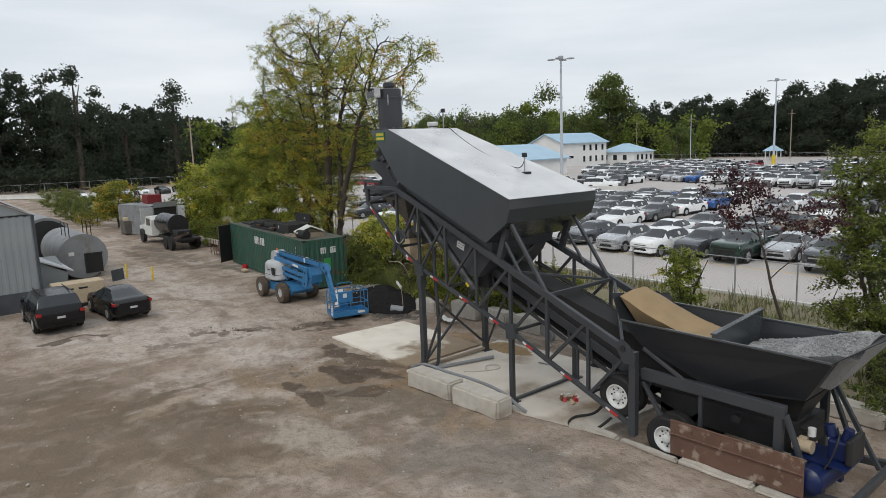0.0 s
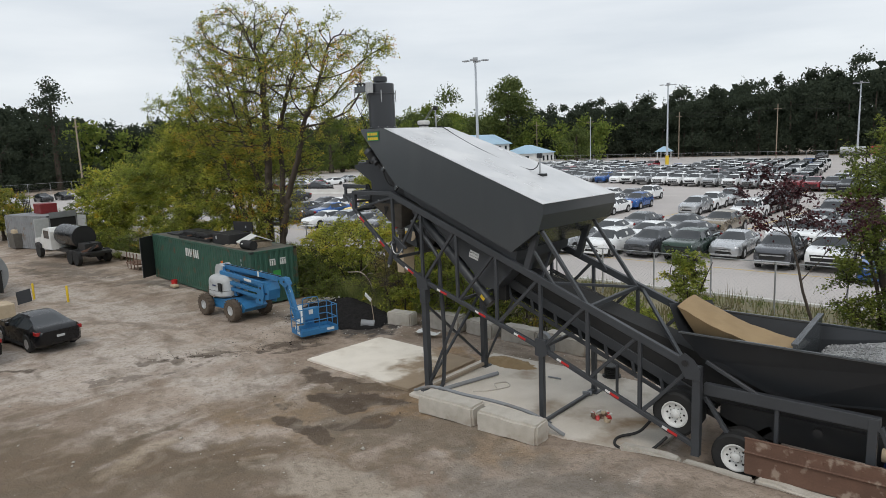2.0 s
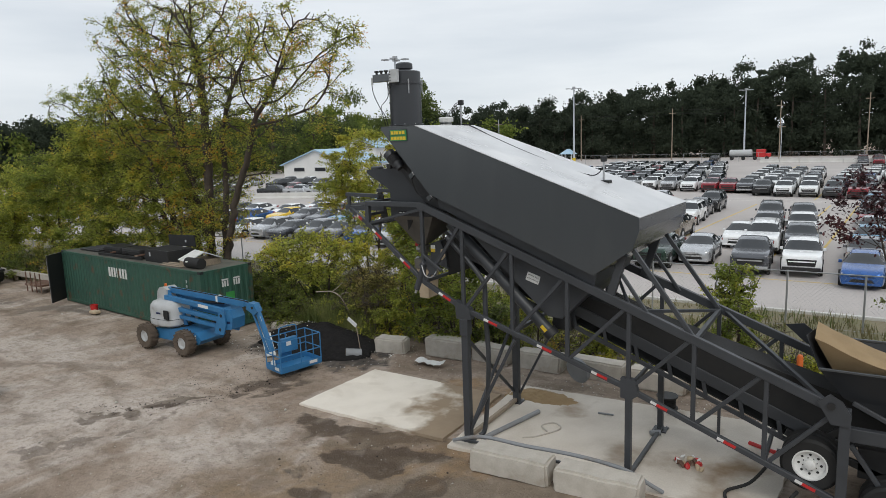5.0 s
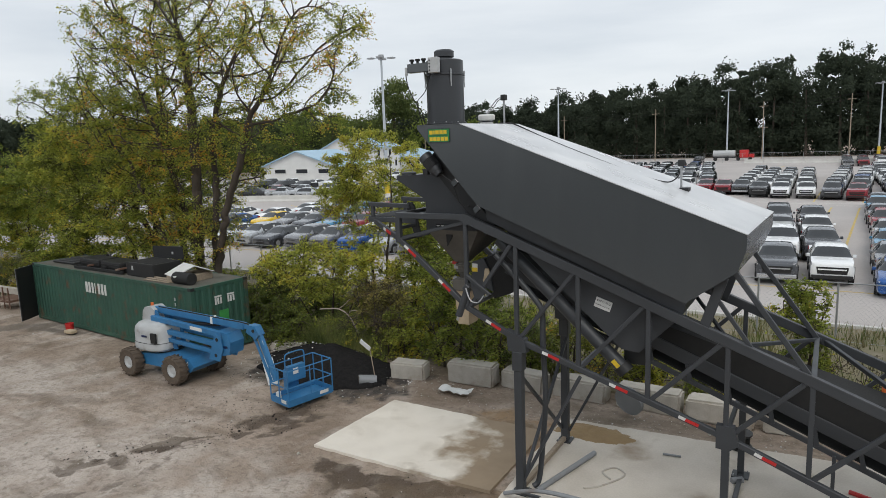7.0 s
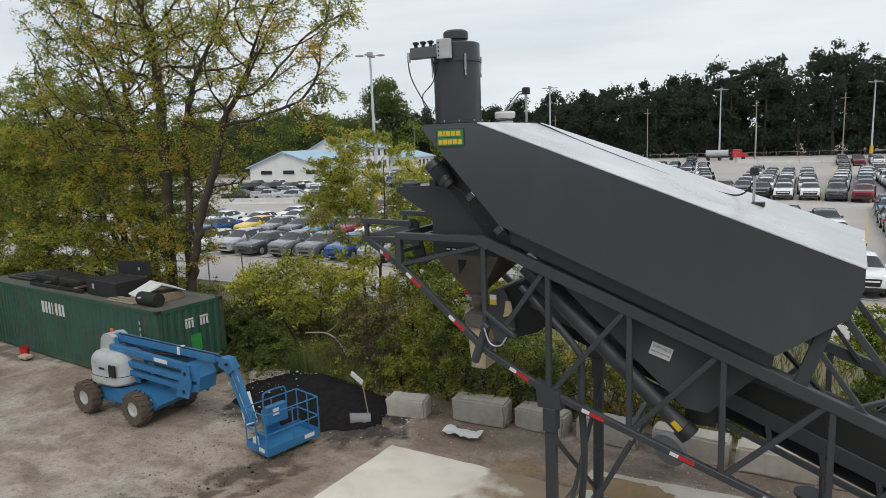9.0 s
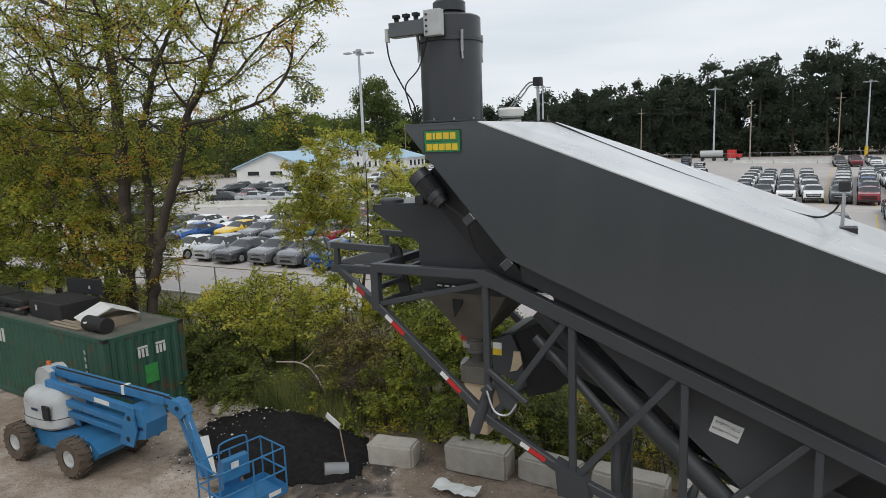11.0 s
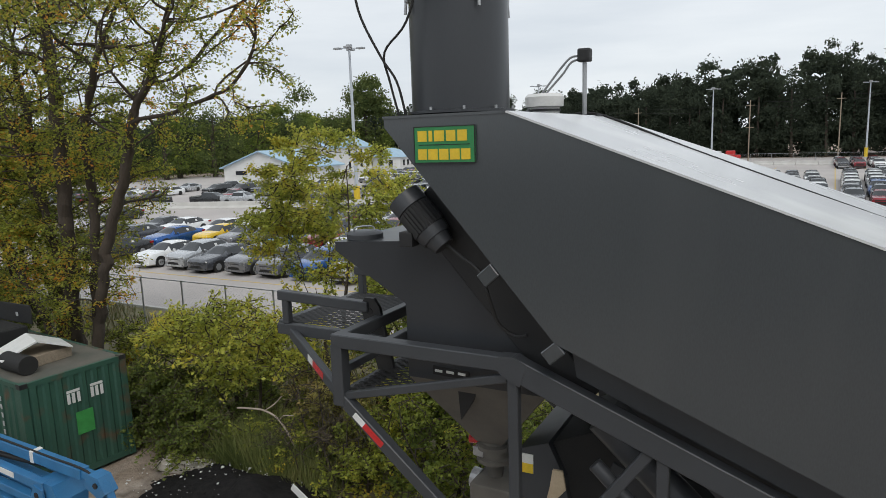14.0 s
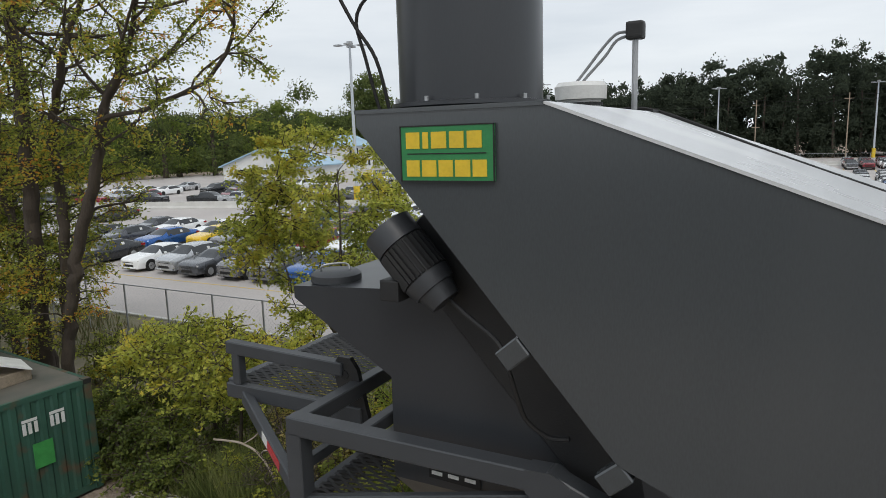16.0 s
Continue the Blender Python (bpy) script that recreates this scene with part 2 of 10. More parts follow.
L_SLIM = leaf_mat("leaf_pale_lime", [(0.0, (0.22, 0.262, 0.050)), (0.5, (0.46, 0.485, 0.086)), (0.85, (0.64, 0.585, 0.105)), (1.0, (0.68, 0.54, 0.07))], 0.48)
L_DEEP = leaf_mat("leaf_deep_green", [(0.0, (0.075, 0.102, 0.030)), (0.5, (0.162, 0.205, 0.046)), (1.0, (0.285, 0.315, 0.062))], 0.45)
L_FAR = leaf_mat("leaf_far_woods", [(0.0, (0.054, 0.068, 0.050)), (0.5, (0.064, 0.080, 0.056)), (1.0, (0.077, 0.094, 0.061))], 0.40, 0.9, 0.02)
L_FARMID = leaf_mat("leaf_far_mid", [(0.0, (0.078, 0.108, 0.040)), (0.5, (0.118, 0.150, 0.052)), (1.0, (0.165, 0.190, 0.062))], 0.30, 0.9, 0.02)
L_FARLIGHT = leaf_mat("leaf_far_light", [(0.0, (0.105, 0.150, 0.038)), (0.5, (0.175, 0.225, 0.054)), (1.0, (0.260, 0.290, 0.070))], 0.35, 0.9, 0.02)
L_AUTUMN = leaf_mat("leaf_turning", [(0.0, (0.140, 0.172, 0.040)), (0.4, (0.285, 0.330, 0.062)), (0.66, (0.48, 0.48, 0.080)), (0.83, (0.64, 0.46, 0.066)), (1.0, (0.66, 0.28, 0.05))], 0.55)
L_TAN = leaf_mat("leaf_half_dry", [(0.0, (0.17, 0.165, 0.055)), (0.45, (0.34, 0.305, 0.09)), (0.8, (0.50, 0.42, 0.14)), (1.0, (0.50, 0.36, 0.16))], 0.40)
L_GRASS = leaf_mat("leaf_grass", [(0.0, (0.11, 0.14, 0.045)), (0.5, (0.20, 0.235, 0.075)), (1.0, (0.33, 0.32, 0.13))], 0.4)
L_RED = leaf_mat("leaf_dark_red", [(0.0, (0.030, 0.012, 0.014)), (0.6, (0.07, 0.022, 0.026)), (1.0, (0.13, 0.04, 0.04))], 0.2)
L_DRY = leaf_mat("dry_weeds", [(0.0, (0.13, 0.115, 0.055)), (0.4, (0.22, 0.19, 0.09)), (0.7, (0.10, 0.13, 0.04)), (1.0, (0.14, 0.17, 0.05))], 0.3)


def ground_mat():
    """Packed pale dirt with long darker drifts, tyre wear and fine stones."""
    m = bpy.data.materials.new("packed_dirt")
    m.use_nodes = True
    n, l = m.node_tree.nodes, m.node_tree.links
    b = n["Principled BSDF"]
    co = n.new("ShaderNodeTexCoord")

    def tex(scale, detail, stretch=(1, 1, 1), turn=0.0, dist=0.0):
        mp = n.new("ShaderNodeMapping")
        mp.inputs["Scale"].default_value, mp.inputs["Rotation"].default_value = stretch, (0, 0, turn)
        l.new(co.outputs["Object"], mp.inputs["Vector"])
        t = n.new("ShaderNodeTexNoise")
        t.inputs["Scale"].default_value, t.inputs["Detail"].default_value, t.inputs["Distortion"].default_value = scale, detail, dist
        l.new(mp.outputs["Vector"], t.inputs["Vector"])
        return t.outputs["Fac"]

    def mixc(a, c, fac, lo, hi, amount=1.0):
        r = n.new("ShaderNodeMapRange")
        r.inputs["From Min"].default_value, r.inputs["From Max"].default_value, r.inputs["To Max"].default_value = lo, hi, amount
        l.new(fac, r.inputs["Value"])
        x = n.new("ShaderNodeMix")
        x.data_type = "RGBA"
        l.new(r.outputs["Result"], x.inputs["Factor"])
        for src, key in ((a, "A"), (c, "B")):
            if isinstance(src, tuple):
                x.inputs[key].default_value = (*src, 1)
            else:
                l.new(src, x.inputs[key])
        return x.outputs["Result"]

    fray = tex(1.1, 9, dist=0.5)
    # bent coordinates, so that the stains run in uneven shapes
    wn_ = n.new("ShaderNodeTexNoise")
    wn_.inputs["Scale"].default_value, wn_.inputs["Detail"].default_value = 0.55, 5
    l.new(co.outputs["Object"], wn_.inputs["Vector"])
    bend = n.new("ShaderNodeVectorMath")
    bend.operation = "MULTIPLY_ADD"
    l.new(wn_.outputs["Color"], bend.inputs[0])
    bend.inputs[1].default_value = (2.4, 2.4, 0)
    shift = n.new("ShaderNodeVectorMath")
    shift.operation = "ADD"
    l.new(co.outputs["Object"], shift.inputs[0])
    shift.inputs[1].default_value = (-1.2, -1.2, 0)
    l.new(shift.outputs["Vector"], bend.inputs[2])

    def drift(c, col, x, y, rx, ry, turn, amount=0.9, soft=0.45, rag=1.1):
        """A stain of its own shape: an oval with a frayed edge."""
        mp = n.new("ShaderNodeMapping")
        mp.vector_type = "TEXTURE"
        mp.inputs["Location"].default_value, mp.inputs["Rotation"].default_value, mp.inputs["Scale"].default_value = (x, y, 0), (0, 0, radians(turn)), (rx, ry, 1000)
        l.new(bend.outputs["Vector"], mp.inputs["Vector"])
        ln = n.new("ShaderNodeVectorMath")
        ln.operation = "LENGTH"
        l.new(mp.outputs["Vector"], ln.inputs[0])
        ma = n.new("ShaderNodeMath")
        ma.operation = "MULTIPLY_ADD"
        l.new(fray, ma.inputs[0])
        ma.inputs[1].default_value = rag * 2
        l.new(ln.outputs["Value"], ma.inputs[2])
        return mixc(c, col, ma.outputs["Value"], 1.0 + rag, 1.0 + rag - soft, amount)

    c = mixc((0.415, 0.338, 0.275), (0.262, 0.200, 0.152), tex(0.20, 8, dist=1.0), 0.38, 0.62)
    c = mixc(c, (0.53, 0.465, 0.41), tex(0.35, 8, (1.6, 0.7, 1), -0.5, 0.9), 0.52, 0.68, 0.85)
    c = mixc(c, (0.22, 0.165, 0.12), tex(0.55, 8, (0.4, 2.0, 1), -0.93, 0.8), 0.54, 0.70, 0.6)
    damp, wet, rust = (0.155, 0.112, 0.075), (0.080, 0.058, 0.042), (0.29, 0.19, 0.105)
    for x, y, rx, ry, turn in ((-27.5, 9.5, 6.5, 3.2, 20), (-35.0, 12.5, 6.5, 2.4, 15), (-31.0, 5.5, 5.0, 2.2, 10), (-43.0, 12.0, 7.0, 1.8, 8), (-22.0, 10.0, 3.0, 1.4, 30)):
        c = drift(c, (0.53, 0.468, 0.415), x, y, rx, ry, turn, 0.75, 0.8)
    # the churned brown ground that the lorries cross
    c = drift(c, (0.175, 0.132, 0.093), -17.8, 4.2, 9.0, 4.0, 52, 0.85, 0.5)
    c = drift(c, (0.185, 0.14, 0.10), -23.5, 2.4, 6.5, 3.0, 40, 0.8, 0.5)
    for x, y, rx, ry, turn, am in ((-18.9, 5.6, 4.6, 0.55, 57, 0.85), (-16.4, 4.4, 4.4, 0.45, 55, 0.8), (-21.4, 4.2, 3.4, 0.5, 42, 0.8), (-14.6, 6.9, 3.0, 0.35, 58, 0.7), (-20.6, 2.6, 4, 0.5, 50, 0.75), (-15.2, 0.8, 5, 0.7, 45, 0.7), (-17.6, 2.0, 4.5, 0.4, 54, 0.75)):
        c = drift(c, damp, x, y, rx, ry, turn, am, 0.35, 0.9)
    brown = (0.135, 0.105, 0.072)
    for x, y, rx, ry, turn, am in ((-20.0, 4.6, 4.2, 0.38, 103, 0.85), (-17.6, 6.3, 2.4, 0.4, 60, 0.8), (-14.4, 5.7, 1.5, 0.22, 22, 0.9), (-17.1, 2.9, 2.2, 0.5, 95, 0.85), (-18.5, 3.3, 3.0, 0.22, 120, 0.8), (-18.0, 2.9, 3.0, 0.22, 120, 0.8), (-16.0, 2.4, 2.6, 1.2, 70, 0.7), (-23.0, 3.5, 2.6, 1.0, 100, 0.6)):
        c = drift(c, brown, x, y, rx, ry, turn, am, 0.5, 1.0)
    for x, y, rx, ry, turn in ((-15.3, 4.4, 1.6, 0.7, 40), (-13.6, 7.2, 2.0, 0.8, 60), (-19.3, 6.3, 1.5, 0.5, 100)):
        c = drift(c, (0.40, 0.325, 0.24), x, y, rx, ry, turn, 0.7, 0.6)
    # unseen ground behind the camera, darkened to cut bounce and reflections on the silo
    c = drift(c, (0.055, 0.052, 0.036), -20.0, -34.0, 120.0, 27.0, 0, 0.95, 0.2, 0.3)
    c = drift(c, (0.25, 0.178, 0.112), -17.0, 10.7, 4.6, 2.3, 25, 0.85, 0.6, 1.3)
    c = drift(c, (0.30, 0.215, 0.138), -13.2, 11.4, 3.0, 1.2, 5, 0.7, 0.6, 1.3)
    c = drift(c, (0.195, 0.145, 0.10), -17.5, 3.2, 11.0, 4.6, 22, 0.6, 0.9, 1.0)
    c = drift(c, (0.40, 0.34, 0.275), -14.6, 8.2, 2.4, 0.9, 20, 0.8, 0.4)
    c = drift(c, (0.205, 0.165, 0.125), -15.4, 11.2, 3.0, 1.5, 15, 0.9, 0.4)
    c = drift(c, (0.245, 0.215, 0.183), -10.4, 10.2, 3.6, 1.7, 12, 0.8, 0.45)
    c = drift(c, (0.18, 0.155, 0.13), -9.6, 10.9, 2.4, 0.5, 20, 0.55, 0.5)
    c = drift(c, rust, -16.4, 12.1, 2.0, 1.0, 20, 0.75, 0.4)
    c = drift(c, wet, -19.3, 12.35, 2.0, 0.75, 5, 0.92, 0.18)
    c = drift(c, damp, -18.2, 12.0, 2.2, 1.1, 10, 0.7, 0.4)
    c = drift(c, wet, -17.9, 11.3, 1.6, 0.60, 38, 0.9, 0.18)
    c = drift(c, wet, -17.3, 9.6, 1.3, 0.32, -8, 0.85, 0.2)
    c = drift(c, wet, -16.2, 11.0, 1.3, 0.45, 40, 0.7, 0.25)
    c = drift(c, wet, -24.9, 11.9, 2.4, 0.30, 52, 0.8, 0.3, 2.6)
    c = drift(c, wet, -26.4, 9.9, 1.2, 0.28, 45, 0.7, 0.3, 2.6)
    c = drift(c, wet, -24.2, 13.8, 1.8, 0.40, 60, 0.85, 0.3, 1.3)
    c = drift(c, wet, -25.6, 8.2, 1.6, 0.25, 70, 0.55, 0.3, 2.6)
    c = drift(c, wet, -29.6, 6.0, 1.5, 0.25, 80, 0.85, 0.25, 1.2)
    c = drift(c, (0.05, 0.045, 0.042), -25.2, 17.5, 3.6, 1.8, -5, 0.95, 0.3, 1.1)
    c = drift(c, (0.16, 0.12, 0.085), -46.0, 14.5, 5.0, 0.7, 10, 0.7, 0.5)
    c = drift(c, (0.15, 0.115, 0.085), -33.0, 11.5, 6.0, 0.35, 20, 0.5, 0.6)
    c = drift(c, (0.10, 0.08, 0.06), -52.0, 14.0, 4.0, 0.5, 5, 0.6, 0.5)
    for x, y, rx, ry, turn in ((-48.5, 15.6, 4.5, 1.4, 10), (-54.0, 15.6, 4.0, 1.0, 5), (-41.5, 16.6, 3.0, 1.0, 20), (-38.0, 17.2, 3.0, 0.5, 13)):
        c = drift(c, (0.115, 0.098, 0.082), x, y, rx, ry, turn, 0.7, 0.6)
    c = drift(c, rust, -17.6, 16.2, 1.8, 1.1, 0, 0.85, 0.4)
    c = drift(c, (0.235, 0.19, 0.15), -15.5, 17.9, 6.0, 0.8, 0, 0.8, 0.5)
    c = mixc(c, (0.155, 0.120, 0.086), tex(1.0, 11, (0.8, 1.3, 1), 0.9, 0.5), 0.50, 0.70, 0.6)
    c = mixc(c, (0.54, 0.465, 0.39), tex(1.4, 11, (1.3, 0.8, 1), 0.3, 0.5), 0.53, 0.74, 0.28)
    c = mixc(c, (0.15, 0.118, 0.088), tex(7, 10, dist=0.6), 0.49, 0.70, 0.5)
    c = mixc(c, (0.58, 0.53, 0.47), tex(45, 2), 0.68, 0.76, 0.7)
    c = mixc(c, (0.10, 0.08, 0.065), tex(60, 2, turn=1.0), 0.69, 0.76, 0.6)
    l.new(c, b.inputs["Base Color"])
    b.inputs["Roughness"].default_value = 0.92
    b.inputs["Specular IOR Level"].default_value = 0.25
    bp = n.new("ShaderNodeBump")
    bp.inputs["Strength"].default_value, bp.inputs["Distance"].default_value = 0.75, 0.05
    rough_sum = n.new("ShaderNodeMath")
    rough_sum.operation = "MULTIPLY_ADD"
    rough_sum.inputs[1].default_value = 2.2
    l.new(tex(2.6, 8, (1, 1.3, 1), 0.9, 0.5), rough_sum.inputs[0])
    l.new(tex(22, 6), rough_sum.inputs[2])
    l.new(rough_sum.outputs["Value"], bp.inputs["Height"])
    l.new(bp.outputs["Normal"], b.inputs["Normal"])
    return m


M_DIRT = ground_mat()


def slab_mat():
    """Pale cast concrete, with brown mud spread over one end and grit tracked on the rest."""
    m = mat("pale_slab_concrete", (0.74, 0.685, 0.60), (0.64, 0.585, 0.505), rough=0.9, scale=1.4, fine=50, bump=0.2, spec=0.25,
            stain=(0.56, 0.50, 0.42), stain_at=(0.56, 0.76), stain_scale=1.1)
    n, l = m.node_tree.nodes, m.node_tree.links
    b = n["Principled BSDF"]
    base = b.inputs["Base Color"].links[0].from_socket
    geo, sep, t, t2 = n.new("ShaderNodeNewGeometry"), n.new("ShaderNodeSeparateXYZ"), n.new("ShaderNodeTexNoise"), n.new("ShaderNodeTexNoise")
    l.new(geo.outputs["Position"], sep.inputs[0])
    for node, s in ((t, 0.7), (t2, 2.2)):
        node.inputs["Scale"].default_value, node.inputs["Detail"].default_value = s, 8
        l.new(geo.outputs["Position"], node.inputs["Vector"])
    reach = n.new("ShaderNodeMath")
    reach.operation = "MULTIPLY_ADD"
    l.new(t.outputs["Fac"], reach.inputs[0])
    reach.inputs[1].default_value = 5.0
    l.new(sep.outputs["X"], reach.inputs[2])
    fac = n.new("ShaderNodeMapRange")
    fac.inputs["From Min"].default_value, fac.inputs["From Max"].default_value, fac.inputs["To Max"].default_value = -16.5, -15.9, 0.92
    l.new(reach.outputs["Value"], fac.inputs["Value"])
    mud = n.new("ShaderNodeMix")
    mud.data_type = "RGBA"
    mud.inputs["A"].default_value, mud.inputs["B"].default_value = (0.20, 0.145, 0.095, 1), (0.30, 0.225, 0.145, 1)
    l.new(t2.outputs["Fac"], mud.inputs["Factor"])
    x = n.new("ShaderNodeMix")
    x.data_type = "RGBA"
    l.new(fac.outputs["Result"], x.inputs["Factor"])
    l.new(base, x.inputs["A"])
    l.new(mud.outputs["Result"], x.inputs["B"])
    l.new(x.outputs["Result"], b.inputs["Base Color"])
    return m


M_SLAB = slab_mat()
M_LOT = mat("aged_lot_asphalt", (0.475, 0.440, 0.418), (0.405, 0.373, 0.355), rough=0.9, scale=0.12, fine=9, bump=0.1,
            stain=(0.42, 0.395, 0.38), stain_at=(0.52, 0.75), stain_scale=0.06)
M_VERGE = mat("rough_weedy_soil", (0.22, 0.185, 0.12), (0.14, 0.145, 0.06), rough=0.95, scale=0.7, fine=8, bump=0.5,
              stain=(0.30, 0.25, 0.19), stain_scale=0.5)

# ---- building helpers ----
def thing(name, at, label, category, group="", turn=0.0):
    """An Empty at a thing's base; its parts are built in world places around it, or in its own axes when built at the origin."""
    ob = new(name)
    ob.matrix_basis = pose(*at, 0, 0, turn)
    return tagged(ob, label, category, group)


def link_mesh(name, me, material, parent=None, label=""):
    ob = new(name, me)
    for m in (material if isinstance(material, (list, tuple)) else [material]):
        me.materials.append(m)
    if parent is not None:
        ob.parent = parent
    if label:
        tagged(ob, label)
    return ob


def base_of(ob):
    at = Vector((0, 0, 0))
    while ob is not None:
        at += ob.matrix_basis.translation
        ob = ob.parent
    return at


def part(name, bm, material, parent, label="", smooth=False, local=False):
    """Links a bmesh as one mesh under a thing or part. Vertices are in world places unless local."""
    if not local:
        bmesh.ops.translate(bm, vec=-base_of(parent), verts=bm.verts)
    bmesh.ops.recalc_face_normals(bm, faces=bm.faces)
    me = bpy.data.meshes.new(name)
    bm.to_mesh(me)
    bm.free()
    if smooth:
        shade(me)
    return link_mesh(name, me, material, parent, label)


def shade(me, angle=40):
    me.polygons.foreach_set("use_smooth", [True] * len(me.polygons))
    me.set_sharp_from_angle(angle=radians(angle))


def solid(name, bm, material, label="", category="", kind="", group="", smooth=False):
    """A single-mesh thing or piece of the setting, with its origin at its foot."""
    co = [v.co for v in bm.verts]
    at = Vector(((min(c.x for c in co) + max(c.x for c in co)) / 2, (min(c.y for c in co) + max(c.y for c in co)) / 2, min(c.z for c in co)))
    bmesh.ops.translate(bm, vec=-at, verts=bm.verts)
    bmesh.ops.recalc_face_normals(bm, faces=bm.faces)
    me = bpy.data.meshes.new(name)
    bm.to_mesh(me)
    bm.free()
    if smooth:
        shade(me)
    ob = link_mesh(name, me, material)
    ob.location = at
    return tagged(ob, label, category, group, kind)


def raw(name, verts, faces, material, parent=None, label="", index=None):
    me = bpy.data.meshes.new(name)
    me.from_pydata(verts, [], faces)
    ob = link_mesh(name, me, material, parent, label)
    if index is not None:
        me.polygons.foreach_set("material_index", index)
    return ob


def box(bm, x0, x1, y0, y1, z0, z1, bevel=0.0):
    r = bmesh.ops.create_cube(bm, size=1, matrix=Matrix.Translation(((x0 + x1) / 2, (y0 + y1) / 2, (z0 + z1) / 2)) @ Matrix.Diagonal((x1 - x0, y1 - y0, z1 - z0, 1)))
    if bevel:
        ed = list({e for v in r["verts"] for e in v.link_edges})
        bmesh.ops.bevel(bm, geom=ed, offset=bevel, segments=2, affect="EDGES", profile=0.6)
    return bm


def B(*args, bevel=0.0):
    return box(bmesh.new(), *args, bevel=bevel)


def beam(bm, p, q, w, h=None, bevel=0.008):
    """A rectangular tube from p to q: w across, h in the upright plane."""
    p, q = Vector(p), Vector(q)
    d = q - p
    x = d.normalized()
    up = Vector((0, 0, 1)) if abs(x.z) < 0.95 else Vector((1, 0, 0))
    y = up.cross(x).normalized()
    z = x.cross(y)
    m = Matrix((x, y, z)).transposed().to_4x4()
    m.translation = (p + q) / 2
    r = bmesh.ops.create_cube(bm, size=1, matrix=m @ Matrix.Diagonal((d.length, w, h or w, 1)))
    if bevel:
        ed = list({e for v in r["verts"] for e in v.link_edges})
        bmesh.ops.bevel(bm, geom=ed, offset=bevel, segments=1, affect="EDGES")
    return bm


def R(p, q, w, h=None, bevel=0.008):
    return beam(bmesh.new(), p, q, w, h, bevel)


def tube(bm, p, q, r, r2=None, seg=16, cap=True):
    p, q = Vector(p), Vector(q)
    d = q - p
    m = d.to_track_quat("Z", "Y").to_matrix().to_4x4()
    m.translation = (p + q) / 2
    bmesh.ops.create_cone(bm, cap_ends=cap, segments=seg, radius1=r, radius2=r if r2 is None else r2, depth=d.length, matrix=m)
    return bm


def C(p, q, r, r2=None, seg=16):
    return tube(bmesh.new(), p, q, r, r2, seg)


def prism(bm, poly, y0, y1):
    """A plate of outline (x, z) from y0 to y1."""
    a = [bm.verts.new((x, y0, z)) for x, z in poly]
    b = [bm.verts.new((x, y1, z)) for x, z in poly]
    bm.faces.new(a)
    bm.faces.new(b[::-1])
    for i in range(len(poly)):
        j = (i + 1) % len(poly)
        bm.faces.new((a[j], a[i], b[i], b[j]))
    return bm


def P(poly, y0, y1):
    return prism(bmesh.new(), poly, y0, y1)


def prism_x(poly, x0, x1):
    """A plate of outline (y, z) from x0 to x1."""
    bm = bmesh.new()
    a = [bm.verts.new((x0, y, z)) for y, z in poly]
    b = [bm.verts.new((x1, y, z)) for y, z in poly]
    bm.faces.new(a)
    bm.faces.new(b[::-1])
    for i in range(len(poly)):
        j = (i + 1) % len(poly)
        bm.faces.new((a[j], a[i], b[i], b[j]))
    return bm


def frustum(bm, low, high):
    """A hopper between two level rectangles (x0, x1, y0, y1, z)."""
    def ring(x0, x1, y0, y1, z):
        return [bm.verts.new(c) for c in ((x0, y0, z), (x1, y0, z), (x1, y1, z), (x0, y1, z))]
    a, b = ring(*low), ring(*high)
    bm.faces.new(a[::-1])
    bm.faces.new(b)
    for i in range(4):
        j = (i + 1) % 4
        bm.faces.new((a[i], a[j], b[j], b[i]))
    return bm


def lathe(bm, prof, at, seg=24, cap=True):
    """Turns (r, z) round a vertical axis at a place."""
    rings = []
    for r, z in prof:
        rings.append([bm.verts.new((at[0] + r * math.cos(2 * math.pi * k / seg), at[1] + r * math.sin(2 * math.pi * k / seg), at[2] + z)) for k in range(seg)])
    for a, b in zip(rings, rings[1:]):
        for k in range(seg):
            bm.faces.new((a[k], a[(k + 1) % seg], b[(k + 1) % seg], b[k]))
    if cap:
        bm.faces.new(rings[0][::-1])
        bm.faces.new(rings[-1])
    return bm


def pipe(points, r, seg=8, steps=5):
    """A bent hose or pipe through points, as a mesh."""
    pts = [Vector(p) for p in points]
    line = []
    for i in range(len(pts) - 1):
        p0, p1, p2, p3 = pts[max(i - 1, 0)], pts[i], pts[i + 1], pts[min(i + 2, len(pts) - 1)]
        for k in range(steps):
            t = k / steps
            line.append(0.5 * ((2 * p1) + (p2 - p0) * t + (2 * p0 - 5 * p1 + 4 * p2 - p3) * t * t + (3 * p1 - p0 - 3 * p2 + p3) * t ** 3))
    line.append(pts[-1])
    bm = bmesh.new()
    rings = []
    for i, p in enumerate(line):
        d = (line[min(i + 1, len(line) - 1)] - line[max(i - 1, 0)]).normalized()
        u = d.orthogonal().normalized() if i == 0 else (u - d * u.dot(d)).normalized()
        v = d.cross(u)
        rings.append([bm.verts.new(p + r * (math.cos(2 * math.pi * k / seg) * u + math.sin(2 * math.pi * k / seg) * v)) for k in range(seg)])
    for a, b in zip(rings, rings[1:]):
        for k in range(seg):
            bm.faces.new((a[k], a[(k + 1) % seg], b[(k + 1) % seg], b[k]))
    bm.faces.new(rings[0][::-1])
    bm.faces.new(rings[-1])
    return bm


